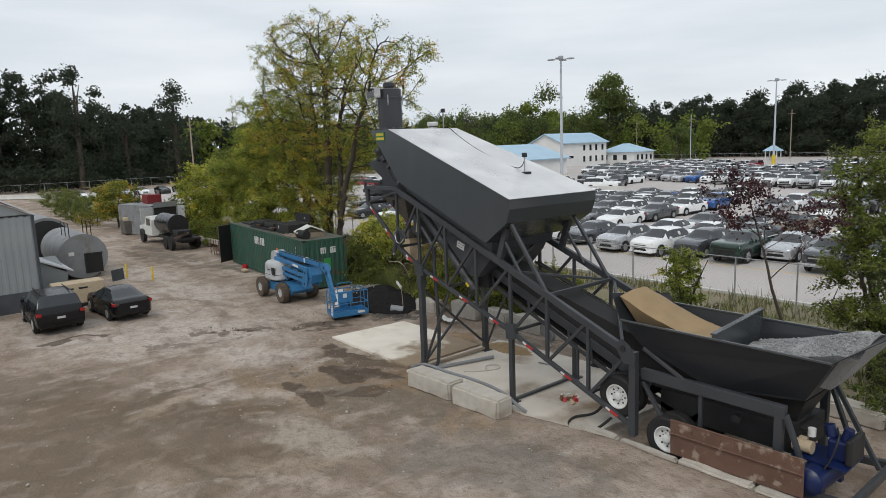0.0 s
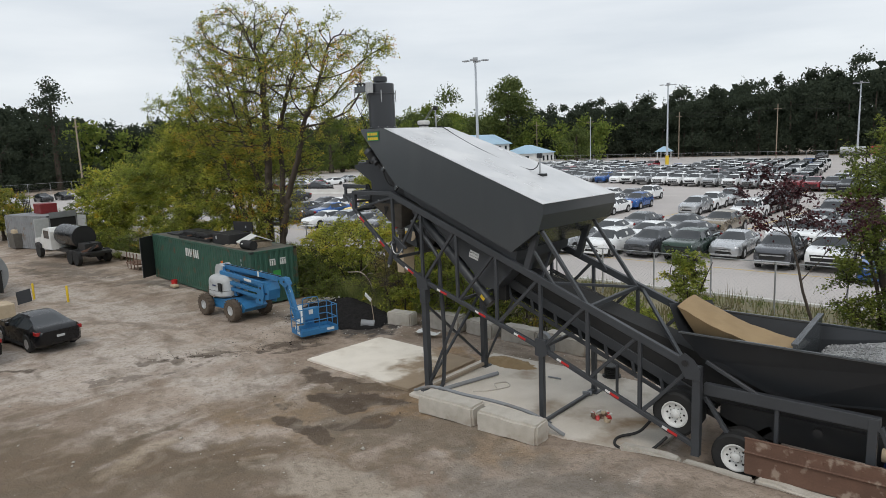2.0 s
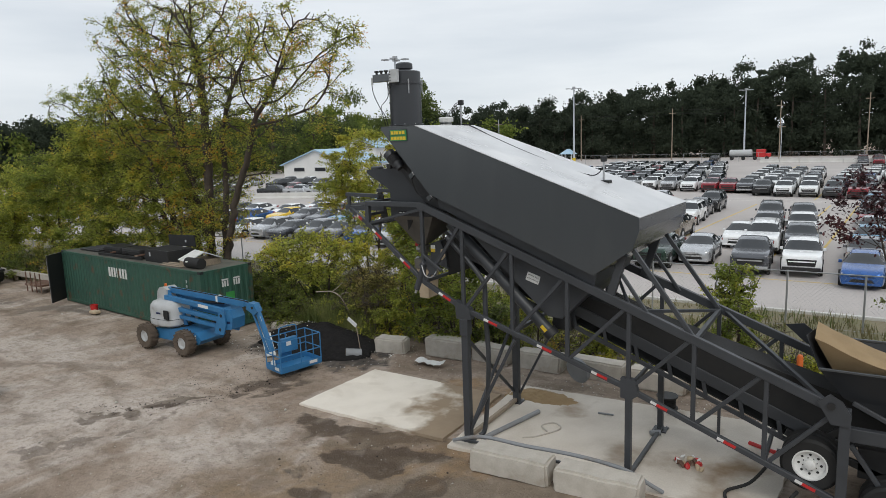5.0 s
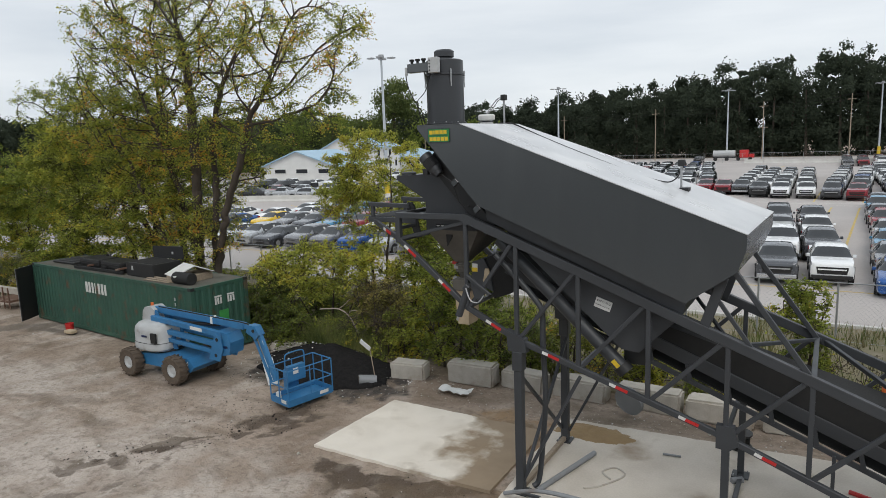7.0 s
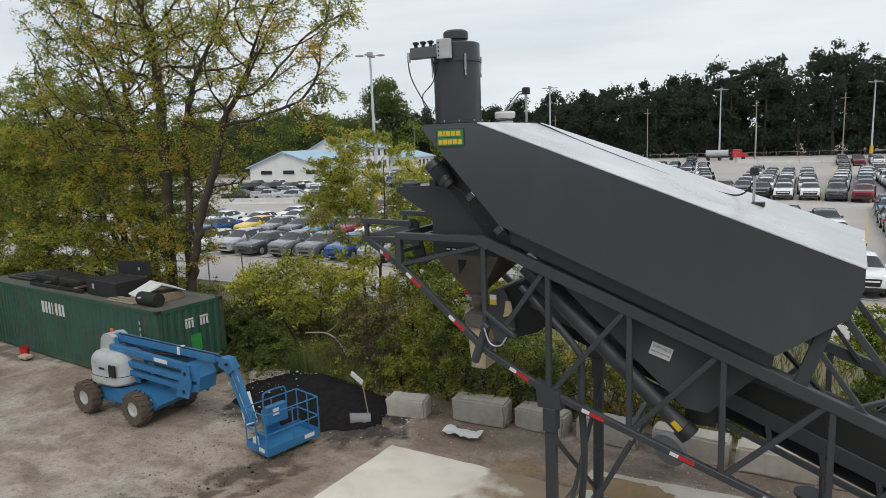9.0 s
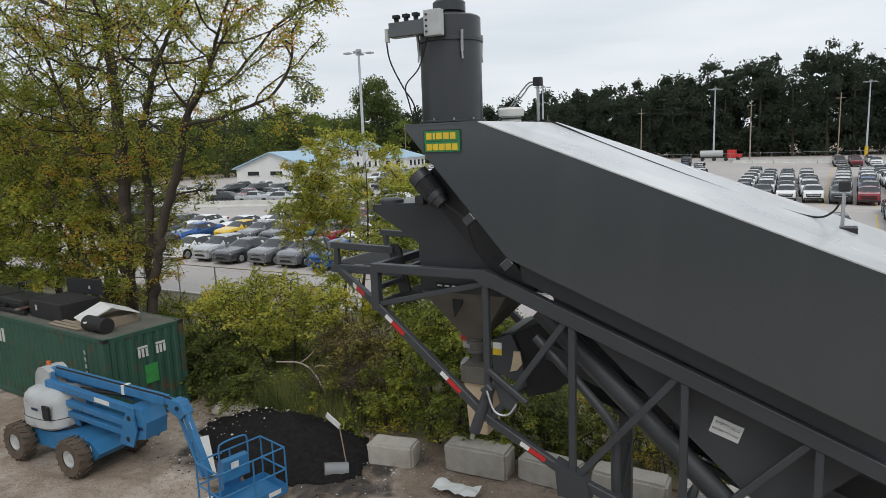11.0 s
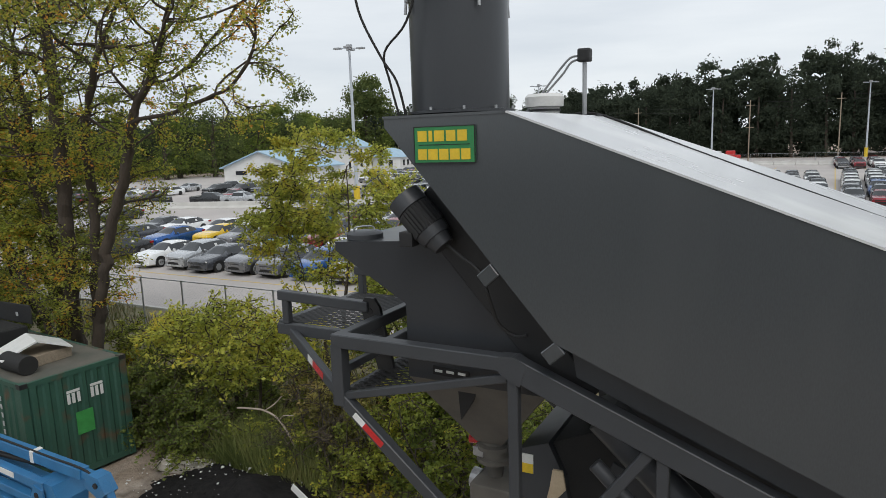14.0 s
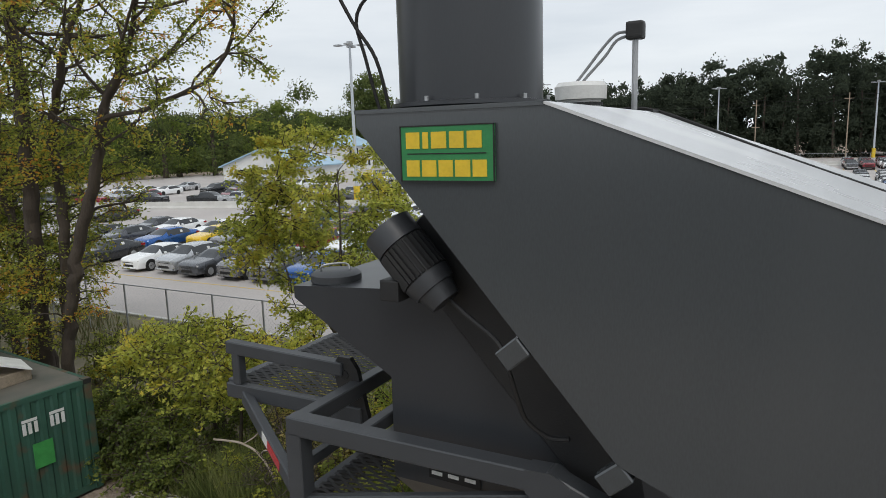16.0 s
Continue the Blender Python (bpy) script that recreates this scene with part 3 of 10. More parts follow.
def words(name, text, size, at, turn, material, parent, align="CENTER"):
    """Lettering as flat raised mesh."""
    cu = bpy.data.curves.new(name, "FONT")
    cu.body, cu.size, cu.extrude, cu.align_x, cu.align_y = text, size, 0.001, align, "CENTER"
    tmp = bpy.data.objects.new(name, cu)
    scene.collection.objects.link(tmp)
    me = bpy.data.meshes.new_from_object(tmp.evaluated_get(bpy.context.evaluated_depsgraph_get()))
    bpy.data.objects.remove(tmp)
    ob = link_mesh(name, me, material, parent)
    ob.matrix_basis = Matrix.Translation(Vector(at) - base_of(parent)) @ Euler([radians(a) for a in turn]).to_matrix().to_4x4()
    return ob

# ---- ground, lot, verge ----
def ground_height(x, y):
    """Slight ruts and mounds of the yard."""
    h = 0.05 * noise.noise(Vector((x * 0.35, y * 0.35, 0))) + 0.02 * noise.noise(Vector((x * 1.3, y * 1.3, 5)))
    ramp = max(0.0, min(1.0, (x + 11.6) / 2.6)) * max(0.0, min(1.0, (13.02 - y) / 0.12)) * max(0.0, min(1.0, (x * -1 + 30) / 20))
    return h * min(1.0, max(0.0, (26 - y) / 4)) - 0.05 + 0.30 * ramp


def axis_steps(stops):
    out = []
    for (a, b), step in stops:
        k = max(1, round((b - a) / step))
        out += [a + (b - a) * i / k for i in range(k)]
    return out + [stops[-1][0][1]]


xs = axis_steps([((-1500, -200), 260), ((-200, -70), 26), ((-70, -40), 2), ((-40, 6), 0.4), ((6, 40), 6), ((40, 200), 40), ((200, 1500), 260)])
ys = axis_steps([((-1500, -200), 260), ((-200, -20), 36), ((-20, -4), 2), ((-4, 12.6), 0.4), ((12.6, 13.4), 0.1), ((13.4, 20), 0.4), ((20, 30), 2), ((30, 200), 34), ((200, 1800), 320)])
gv = [(x, y, ground_height(x, y)) for y in ys for x in xs]
nx = len(xs)
gf = [(j * nx + i, j * nx + i + 1, (j + 1) * nx + i + 1, (j + 1) * nx + i) for j in range(len(ys) - 1) for i in range(nx - 1)]
ground = tagged(raw("ground", gv, gf, M_DIRT), "packed pale brown dirt yard with dark damp drifts", "ground", kind="structure")
ground.data.polygons.foreach_set("use_smooth", [True] * len(ground.data.polygons))


def sheet(name, outline, z, thick, material, label, category, kind="structure"):
    bm = bmesh.new()
    top = bm.faces.new([bm.verts.new((x, y, z)) for x, y in outline])
    r = bmesh.ops.extrude_face_region(bm, geom=[top])
    bmesh.ops.translate(bm, vec=(0, 0, -thick), verts=[v for v in r["geom"] if isinstance(v, bmesh.types.BMVert)])
    return solid(name, bm, material, label, category, kind)


sheet("parking_lot", [(-150, 29.4), (60, 29.4), (60, 196), (-150, 196)], 0.03, 0.15, M_LOT, "aged pale grey asphalt storage lot", "parking lot")
sheet("verge", [(-150, 19.6), (60, 19.6), (60, 29.3), (-150, 29.3)], 0.02, 0.12, M_VERGE, "weedy strip of soil along the fence", "verge")
kerb = B(-150, 60, 29.25, 29.45, -0.1, 0.14, bevel=0.03)
solid("kerb", kerb, M_BAR, "pale concrete kerb along the storage lot", "kerb", "structure")


def line_mark(x0, y0, x1, y1, w, material):
    d = Vector((x1 - x0, y1 - y0, 0)).normalized()
    s = Vector((-d.y, d.x, 0)) * w / 2
    a, b = Vector((x0, y0, 0)), Vector((x1, y1, 0))
    bm = bmesh.new()
    f = bm.faces.new([bm.verts.new(p) for p in (a - s, b - s, b + s, a + s)])
    r = bmesh.ops.extrude_face_region(bm, geom=[f])
    bmesh.ops.translate(bm, vec=(0, 0, 0.006), verts=[v for v in r["geom"] if isinstance(v, bmesh.types.BMVert)])
    bmesh.ops.translate(bm, vec=(0, 0, 0.031), verts=bm.verts)
    solid("lot_marking", bm, material, "worn painted line on the asphalt lot", "road marking", "structure")


for xa, xb in ((-28.4, -26.4), (-19.6, -17.2), (-12.8, -10.9), (-10.6, -8.7), (-4.0, -2.0)):
    line_mark(xa, 40.0, xb, 72.0, 0.15, M_YLINE)
line_mark(-22.0, 78.5, -2.0, 70.5, 0.16, M_LINE)
line_mark(-75, 35.6, 10, 35.6, 0.12, M_YLINE)
line_mark(-60, 75.6, 10, 75.6, 0.16, M_LINE)
for xa, xb in ((-22.6, -19.2), (-12.5, -9.6), (-8.3, -5.0)):
    line_mark(xa, 77.0, xb, 150.0, 0.15, M_YLINE)
for lx in (-60, -52, -44):
    line_mark(lx, 58, lx - 10, 64, 0.14, M_YLINE)

# concrete in the yard
def rough_slab(name, outline, z, thick, material, label, seed):
    """A cast slab with an uneven, chipped outline."""
    rnd = random.Random(seed)
    pts = []
    for i, (x, y) in enumerate(outline):
        x2, y2 = outline[(i + 1) % len(outline)]
        k = max(2, int(math.hypot(x2 - x, y2 - y) / 0.22))
        for j in range(k):
            t = j / k
            a = 0.0 if j == 0 else 0.02
            pts.append((x + (x2 - x) * t + rnd.uniform(-a, a), y + (y2 - y) * t + rnd.uniform(-a, a)))
    return sheet(name, pts, z, thick, material, label, "concrete slab")


rough_slab("concrete_slab", [(-21.92, 13.05), (-17.0, 13.02), (-17.05, 16.28), (-21.72, 16.36)], 0.014, 0.2, M_SLAB, "pale concrete slab with brown mud over one end", 3)
rough_slab("plant_pad", [(-16.7, 12.75), (-9.6, 12.95), (-9.4, 17.6), (-16.9, 17.2)], 0.03, 0.2, M_PAD, "stained concrete pad under the batch plant", 4)


def rough_block(name, x0, x1, y0, y1, z0, z1, seed, material, turn=0.0, label="weathered cast concrete block", group="concrete blocks"):
    """A cast block with worn, chipped edges."""
    bm = bmesh.new()
    box(bm, -(x1 - x0) / 2, (x1 - x0) / 2, -(y1 - y0) / 2, (y1 - y0) / 2, 0, z1 - z0)
    bmesh.ops.bevel(bm, geom=list(bm.edges), offset=0.055, segments=2, affect="EDGES")
    bmesh.ops.subdivide_edges(bm, edges=[e for e in bm.edges if e.calc_length() > 0.3], cuts=4, use_grid_fill=True)
    for v in bm.verts:
        d = noise.noise_vector(v.co * 2.3 + Vector((seed * 3.1, 0, 0))) * 0.03 + noise.noise_vector(v.co * 7 + Vector((seed, 0, 0))) * 0.012
        v.co += d
    me = bpy.data.meshes.new(name)
    bm.to_mesh(me)
    bm.free()
    shade(me, 50)
    ob = link_mesh(name, me, material)
    ob.matrix_basis = pose((x0 + x1) / 2, (y0 + y1) / 2, z0, 0, 0, turn)
    return tagged(ob, label, "concrete block", group)


rough_block("concrete_block", -6.9, -4.9, 18.35, 18.95, -0.06, 0.38, 31, M_BLOCK, -4)
rough_block("concrete_block", -4.8, -2.8, 18.2, 18.8, -0.06, 0.38, 32, M_BLOCK, -5)
rough_block("concrete_block", -15.68, -13.82, 12.05, 12.66, -0.06, 0.50, 1, M_BLOCK, 3)
rough_block("concrete_block", -13.66, -11.88, 12.10, 12.70, -0.06, 0.50, 2, M_BLOCK, 2)
for i, (bx0, bx1, by, bh, turn) in enumerate(((-23.0, -21.85, 18.3, 0.48, 10), (-21.15, -19.6, 18.75, 0.60, 3), (-19.4, -18.0, 18.95, 0.50, -6), (-17.75, -16.2, 19.0, 0.52, -2),
                                       (-15.9, -14.2, 19.0, 0.55, -1), (-14.05, -12.4, 18.95, 0.52, 0), (-12.2, -10.5, 18.95, 0.52, 0))):
    rough_block("concrete_block", bx0, bx1, by - 0.3, by + 0.3, -0.08, bh, 10 + i, M_BLOCK, turn, "weathered concrete block along the yard's edge", "row of edge blocks")

# broken kerb along the plant's side
rk = random.Random(5)
x = -10.1
while x < -2.6:
    w = rk.uniform(0.9, 1.7)
    rough_block("kerb_piece", x, x + w - 0.04, 12.86 + rk.uniform(-0.03, 0.03) + (x + 10) * 0.035, 13.14 + (x + 10) * 0.035, -0.12, 0.285 + rk.uniform(-0.03, 0.02), 40 + x, M_BLOCK, rk.uniform(-2, 2), "broken pale concrete kerb piece", "broken kerb")
    x += w

# ---- the batch plant ----
YN, YF, YM = 13.27, 15.98, 14.62
plant = thing("batch_plant", (-13.0, YM, 0.03), "charcoal grey portable concrete batch plant standing on its legs", "batch plant")
POSTS = (-17.53, -16.41, -15.12, -13.79, -12.43, -11.12, -9.80, -8.57)


def top_z(x):
    return 5.80 + (x + 17.53) * (2.28 - 5.80) / (17.53 - 8.57)


def low_z(x):
    pts = ((-19.17, 5.30), (-17.53, 3.93), (-16.41, 3.36), (-12.43, 2.05), (-8.57, 0.50))
    for (xa, za), (xb, zb) in zip(pts, pts[1:]):
        if x <= xb:
            return za + (x - xa) * (zb - za) / (xb - xa)
    return pts[-1][1]


# trusses
for y in (YN, YF):
    part("top_chord", R((-19.24, y, 5.84), (-17.50, y, 5.84), 0.12, 0.12), M_STEEL, plant)
    part("chord_joint", P([(-17.64, 5.775), (-17.64, 5.903), (-17.50, 5.908), (-17.40, 5.855), (-17.46, 5.68), (-17.54, 5.71)], y - 0.0625, y + 0.0625), M_STEEL, plant)
    part("top_chord", R((-17.56, y, 5.83), (-8.50, y, top_z(-8.50)), 0.12, 0.18), M_STEEL, plant)
    part("end_post", R((-19.19, y, 5.80), (-19.19, y, 5.24), 0.12, 0.12), M_STEEL, plant)
    for xa, xb in ((-19.20, -17.53), (-17.53, -16.41), (-16.41, -12.43), (-12.43, -8.45)):
        chord = part("bottom_chord", R((xa, y, low_z(xa)), (xb, y, low_z(xb)), 0.10, 0.11), M_STEEL, plant)
        if y == YN:
            tapes = {-19.20: (0.10, 0.60), -17.53: (0.40,), -16.41: (0.14, 0.48, 0.80), -12.43: (0.12, 0.45, 0.80)}[xa]
            d = Vector((xb - xa, 0, low_z(xb) - low_z(xa)))
            for f in tapes:
                for a, b, m in ((0.0, 0.13, M_WHITE), (0.13, 0.37, M_RED)):
                    p = Vector((xa, y - 0.052, low_z(xa))) + d * f + d.normalized() * a
                    q = p + d.normalized() * (b - a)
                    part("reflector_tape", R(p, q, 0.004, 0.06, 0), m, chord, "white tape" if m is M_WHITE else "red tape")
    for i, x in enumerate(POSTS[:-1]):
        part("truss_post", R((x, y, low_z(x)), (x, y, top_z(x)), 0.085, 0.085), M_STEEL, plant)
    for xa, xb in zip(POSTS, POSTS[1:]):
        part("truss_diagonal", R((xa + 0.06, y, low_z(xa) + 0.03), (xb - 0.08, y, top_z(xb) - 0.02), 0.07, 0.08), M_STEEL, plant)
    part("truss_diagonal", R((-19.14, y, 5.33), (-17.58, y, 5.72), 0.06, 0.07), M_STEEL, plant)
    part("gusset_plate", P([(-12.58, 2.28), (-12.28, 2.28), (-12.20, 1.95), (-12.36, 1.82), (-12.58, 1.85)], y - 0.07, y + 0.07), M_STEEL, plant)
    part("gusset_plate", P([(-16.62, 3.56), (-16.22, 3.40), (-16.18, 3.12), (-16.58, 3.12)], y - 0.09, y + 0.09), M_STEEL, plant)
    # main post at the hinge, with its plate
    part("hinge_post", R((-8.50, y, 2.35), (-8.50, y, 0.32), 0.16, 0.18), M_STEEL, plant)
    part("hinge_plate", P([(-8.95, 2.45), (-8.75, 2.62), (-8.55, 2.50), (-8.40, 2.25), (-8.42, 2.05), (-8.72, 2.05)], y - 0.11, y - 0.085), M_STEEL, plant)
    part("hinge_pin", C((-8.73, y - 0.14, 2.40), (-8.73, y + 0.08, 2.40), 0.07), M_DARK, plant, smooth=True)

# legs and their bracing
for y in (YN, YF):
    part("leg", R((-16.38, y, 0.05), (-16.38, y, 3.20), 0.17, 0.17), M_STEEL, plant)
    part("leg_collar", R((-16.38, y, 2.72), (-16.38, y, 3.12), 0.22, 0.22), M_STEEL, plant)
    part("leg", R((-12.42, y, 0.05), (-12.42, y, 1.95), 0.13, 0.13), M_STEEL, plant)
    for lx in (-16.38, -12.42):
        foot = part("foot_plate", B(lx - 0.17, lx + 0.17, y - 0.17, y + 0.17, 0.03, 0.055), M_STEEL, plant)
        for bx, by in ((-0.13, -0.13), (0.13, 0.13)):
            part("anchor_bolt", C((lx + bx, y + by, 0.05), (lx + bx, y + by, 0.10), 0.015, seg=6), M_GALV, foot)
part("leg_brace", R((-16.32, YN, 0.30), (-16.32, YF, 2.70), 0.07, 0.07), M_STEEL, plant)
part("leg_brace", R((-16.44, YF, 0.30), (-16.44, YN, 2.70), 0.07, 0.07), M_STEEL, plant)
part("leg_brace", R((-16.32, YN, 0.30), (-15.10, YN + 0.05, 2.75), 0.07, 0.07), M_STEEL, plant)
part("leg_brace", R((-16.28, YF, 0.30), (-15.05, YF, 2.70), 0.06, 0.06), M_STEEL, plant)
part("base_tie", R((-16.38, YN, 0.11), (-16.38, YF, 0.11), 0.10, 0.10), M_WOOD, plant)
part("base_tie", R((-12.40, YN, 0.09), (-12.40, YF, 0.09), 0.09, 0.08), M_STEEL, plant)
part("base_tie", R((-16.30, YN - 0.18, 0.10), (-12.45, YN - 0.18, 0.10), 0.06, 0.06), M_STEEL, plant)

# cross members between the trusses
for x in (-17.53, -13.79, -11.12):
    part("cross_member", R((x, YN, top_z(x) - 0.02), (x, YF, top_z(x) - 0.02), 0.09, 0.10), M_STEEL, plant)
for x in (-17.53, -15.12, -12.43, -9.80):
    part("cross_member", R((x, YN, low_z(x)), (x, YF, low_z(x)), 0.08, 0.08), M_STEEL, plant)
part("plan_brace", R((-12.30, YN, top_z(-12.30)), (-11.05, YF, top_z(-11.05)), 0.07, 0.07), M_STEEL, plant)
part("plan_brace", R((-8.80, YN, top_z(-8.80) + 0.04), (-11.00, YF, top_z(-11.00)), 0.08, 0.08), M_STEEL, plant)
part("plan_brace", R((-13.70, YF, top_z(-13.70)), (-12.40, YN, top_z(-12.40)), 0.06, 0.06), M_STEEL, plant)
for k in range(5):
    part("conduit", pipe([(-13.6, 15.72 - 0.05 * k, 3.55), (-12.0, 15.72 - 0.05 * k, 2.95), (-9.0, 15.72 - 0.05 * k, 1.85)], 0.014, 6, 2), M_DARK, plant)

# silo
def flared(bm):
    """The silo widens a little towards its low end."""
    for v in bm.verts:
        if v.co.y > 15.5:
            v.co.y += -0.24 + (v.co.x + 17.48) * 0.115
            v.co.x += 0.14 * max(0.0, min(1.0, (v.co.x + 14.0) / 1.8))
    return bm


silo = part("silo", flared(P([(-18.47, 7.73), (-17.48, 7.73), (-12.18, 5.71), (-12.18, 5.45), (-12.31, 5.07), (-13.13, 4.47), (-17.13, 6.11), (-18.47, 7.66)], 13.05, 16.12)), M_SILO, plant, "charcoal painted cement silo with a sloping roof")
# thin sheet that carries the painted sky sheen; the silo itself is charcoal
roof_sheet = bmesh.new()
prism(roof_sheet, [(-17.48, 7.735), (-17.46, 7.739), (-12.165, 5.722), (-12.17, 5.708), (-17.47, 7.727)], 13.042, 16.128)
part("silo_roof", flared(roof_sheet), M_ROOF, silo, "sloping roof sheet, painted pale with sky sheen and dust")
part("silo_top", flared(B(-18.475, -17.47, 13.042, 16.128, 7.722, 7.742)), M_SILO, silo)
skirt = P([(-17.10, 6.07), (-13.14, 4.45), (-13.20, 4.20), (-17.05, 5.78)], 13.32, 15.86)
part("silo_skirt", skirt, M_STEEL, silo)
part("silo_hopper", P([(-16.9, 5.72), (-13.25, 4.22), (-13.38, 3.98), (-14.02, 3.32), (-14.35, 3.35), (-15.85, 4.72)], 13.52, 15.70), M_STEEL, silo)
part("hopper_mouth", B(-14.4, -13.95, 13.9, 15.3, 2.95, 3.36), M_DARK, silo)
for y in (13.30, 15.90):
    part("silo_bracket", R((-12.55, y, 4.92), (-12.86, y, 3.95), 0.14, 0.17), M_STEEL, silo)
    part("silo_strut", R((-12.36, y - 0.02, 5.02), (-11.12, y, top_z(-11.12)), 0.09, 0.09), M_STEEL, silo)
    part("silo_strut", R((-12.75, y, 4.70), (-12.00, y, top_z(-12.00)), 0.07, 0.07), M_STEEL, silo)
for sx, sz in ((-17.625, 6.575), (-17.135, 6.045)):
    lug = R((sx - 0.07, 13.09, sz - 0.06), (sx + 0.045, 13.09, sz + 0.04), 0.08, 0.11)
    part("silo_lug", lug, M_SILO, silo)
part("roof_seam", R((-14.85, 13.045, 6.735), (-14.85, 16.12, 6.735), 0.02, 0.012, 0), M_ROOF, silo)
part("roof_cable", pipe([(-17.75, 15.42, 7.76), (-17.45, 15.55, 7.745), (-16.6, 15.30, 7.41), (-15.6, 15.08, 7.03), (-14.5, 15.05, 6.61), (-13.95, 15.16, 6.43), (-13.75, 15.19, 6.48), (-13.66, 15.20, 6.62)], 0.013, 6), M_BLACK, silo)

# sign: plain coloured shapes
sign = part("sign_plate", B(-18.195, -17.705, 13.030, 13.050, 7.39, 7.652), M_GREEN_SIGN, plant, "green sign plate with yellow bars")
for a, b, c, d in ((-18.20, -17.70, 7.387, 7.393), (-18.20, -17.70, 7.649, 7.655), (-18.20, -18.194, 7.39, 7.652), (-17.706, -17.70, 7.39, 7.652), (-18.16, -17.74, 7.518, 7.523)):
    part("sign_border", B(a, b, 13.027, 13.033, c, d), M_BLACK, sign)
for z0 in (7.545, 7.412):
    x = -18.165
    for w in (0.075, 0.03, 0.08, 0.075, 0.075) if z0 > 7.5 else (0.072, 0.078, 0.075, 0.078, 0.072):
        part("sign_bar", B(x, x + w, 13.026, 13.031, z0, z0 + 0.078), M_YELLOW, sign)
        x += w + 0.017 if z0 > 7.5 else w + 0.013

# dust collector on the silo top
col = part("dust_collector", lathe(bmesh.new(), [(0.40, 0.0), (0.43, 0.01), (0.43, 0.03), (0.388, 0.035), (0.388, 0.98), (0.415, 0.985), (0.415, 1.02), (0.388, 1.025), (0.388, 1.28), (0.36, 1.30), (0.16, 1.31), (0.16, 1.37)], (-18.07, 13.57, 7.745), 40), M_HOUSING, plant, "round charcoal dust collector", smooth=True)
part("collector_cap", lathe(bmesh.new(), [(0.19, 0), (0.205, 0.01), (0.205, 0.12), (0.17, 0.15)], (-18.07, 13.57, 9.10), 28), M_HOUSING, col, smooth=True)
for k in range(10):
    a = 2 * math.pi * k / 10 + 0.2
    cx, cy = -18.07 + 0.415 * math.cos(a), 13.57 + 0.415 * math.sin(a)
    part("flange_bolt", C((cx, cy, 7.755), (cx, cy, 7.80), 0.011, seg=6), M_GALV, col)
for k in range(4):
    a = 2 * math.pi * k / 4 - 0.75
    ca, sa = math.cos(a), math.sin(a)
    cl = R((-18.07 + 0.415 * ca, 13.57 + 0.415 * sa, 8.58), (-18.07 + 0.43 * ca, 13.57 + 0.43 * sa, 8.84), 0.035, 0.03)
    tube(cl, (-18.07 + 0.43 * ca, 13.57 + 0.43 * sa, 8.50), (-18.07 + 0.42 * ca, 13.57 + 0.42 * sa, 8.60), 0.012, seg=8)
    part("toggle_clamp", cl, M_GALV, col, "bright steel toggle clamp")
man = part("air_manifold", B(-18.66, -17.98, 13.06, 13.20, 8.80, 8.98, bevel=0.012), M_SILO, col)
for vx in (-18.58, -18.44, -18.30):
    vb = C((vx, 13.13, 8.98), (vx, 13.13, 9.03), 0.03, seg=10)
    box(vb, vx - 0.035, vx + 0.035, 13.09, 13.17, 9.03, 9.07)
    part("pulse_valve", vb, M_BLACK, man)
jb = part("control_box", B(-18.12, -17.90, 12.99, 13.10, 8.76, 9.06, bevel=0.01), M_PALE, col, "pale grey control box")
for k in range(4):
    part("box_lug", C((-18.08, 12.992, 8.81 + 0.065 * k), (-18.08, 12.975, 8.81 + 0.065 * k), 0.014, seg=8), M_DARK, jb)
part("air_filter", C((-18.72, 13.12, 8.76), (-18.72, 13.12, 8.92), 0.03, seg=10), M_PALE, col)
part("lifting_eye", pipe([(-18.25, 13.5, 9.05), (-18.25, 13.5, 9.14), (-18.18, 13.5, 9.14), (-18.18, 13.5, 9.05)], 0.012, 6), M_DARK, col)
part("air_hose", pipe([(-18.74, 13.12, 8.90), (-18.70, 13.12, 8.55), (-18.52, 13.12, 8.20), (-18.40, 13.15, 8.0), (-18.36, 13.2, 7.74)], 0.010, 6), M_BLACK, plant)
part("air_hose", pipe([(-18.15, 13.14, 8.78), (-18.28, 13.12, 8.42), (-18.48, 13.12, 8.22), (-18.46, 13.15, 8.0), (-18.42, 13.2, 7.74)], 0.009, 6), M_BLACK, plant)
vent = part("relief_vent", lathe(bmesh.new(), [(0.15, 0.0), (0.15, 0.10), (0.19, 0.105), (0.195, 0.20), (0.17, 0.23)], (-17.96, 15.25, 7.74), 24), M_WHITE, plant, "white round relief vent", smooth=True)
part("vent_clamp", C((-17.96, 15.25, 7.80), (-17.96, 15.25, 7.82), 0.165, seg=24), M_DARK, vent)
for lx, ly, lz, up in ((-17.60, 15.43, 7.74, 0.53), (-13.63, 15.19, 6.30, 0.44)):
    probe = part("level_probe", C((lx, ly, lz), (lx, ly, lz + up), 0.022, seg=10), M_GALV, plant)
    part("probe_head", B(lx - 0.065, lx + 0.065, ly - 0.055, ly + 0.055, lz + up, lz + up + 0.13, bevel=0.02), M_DARK, probe)
    part("probe_plate", B(lx - 0.16, lx + 0.16, ly - 0.12, ly + 0.12, lz - 0.06, lz + 0.012), M_DARK, probe)
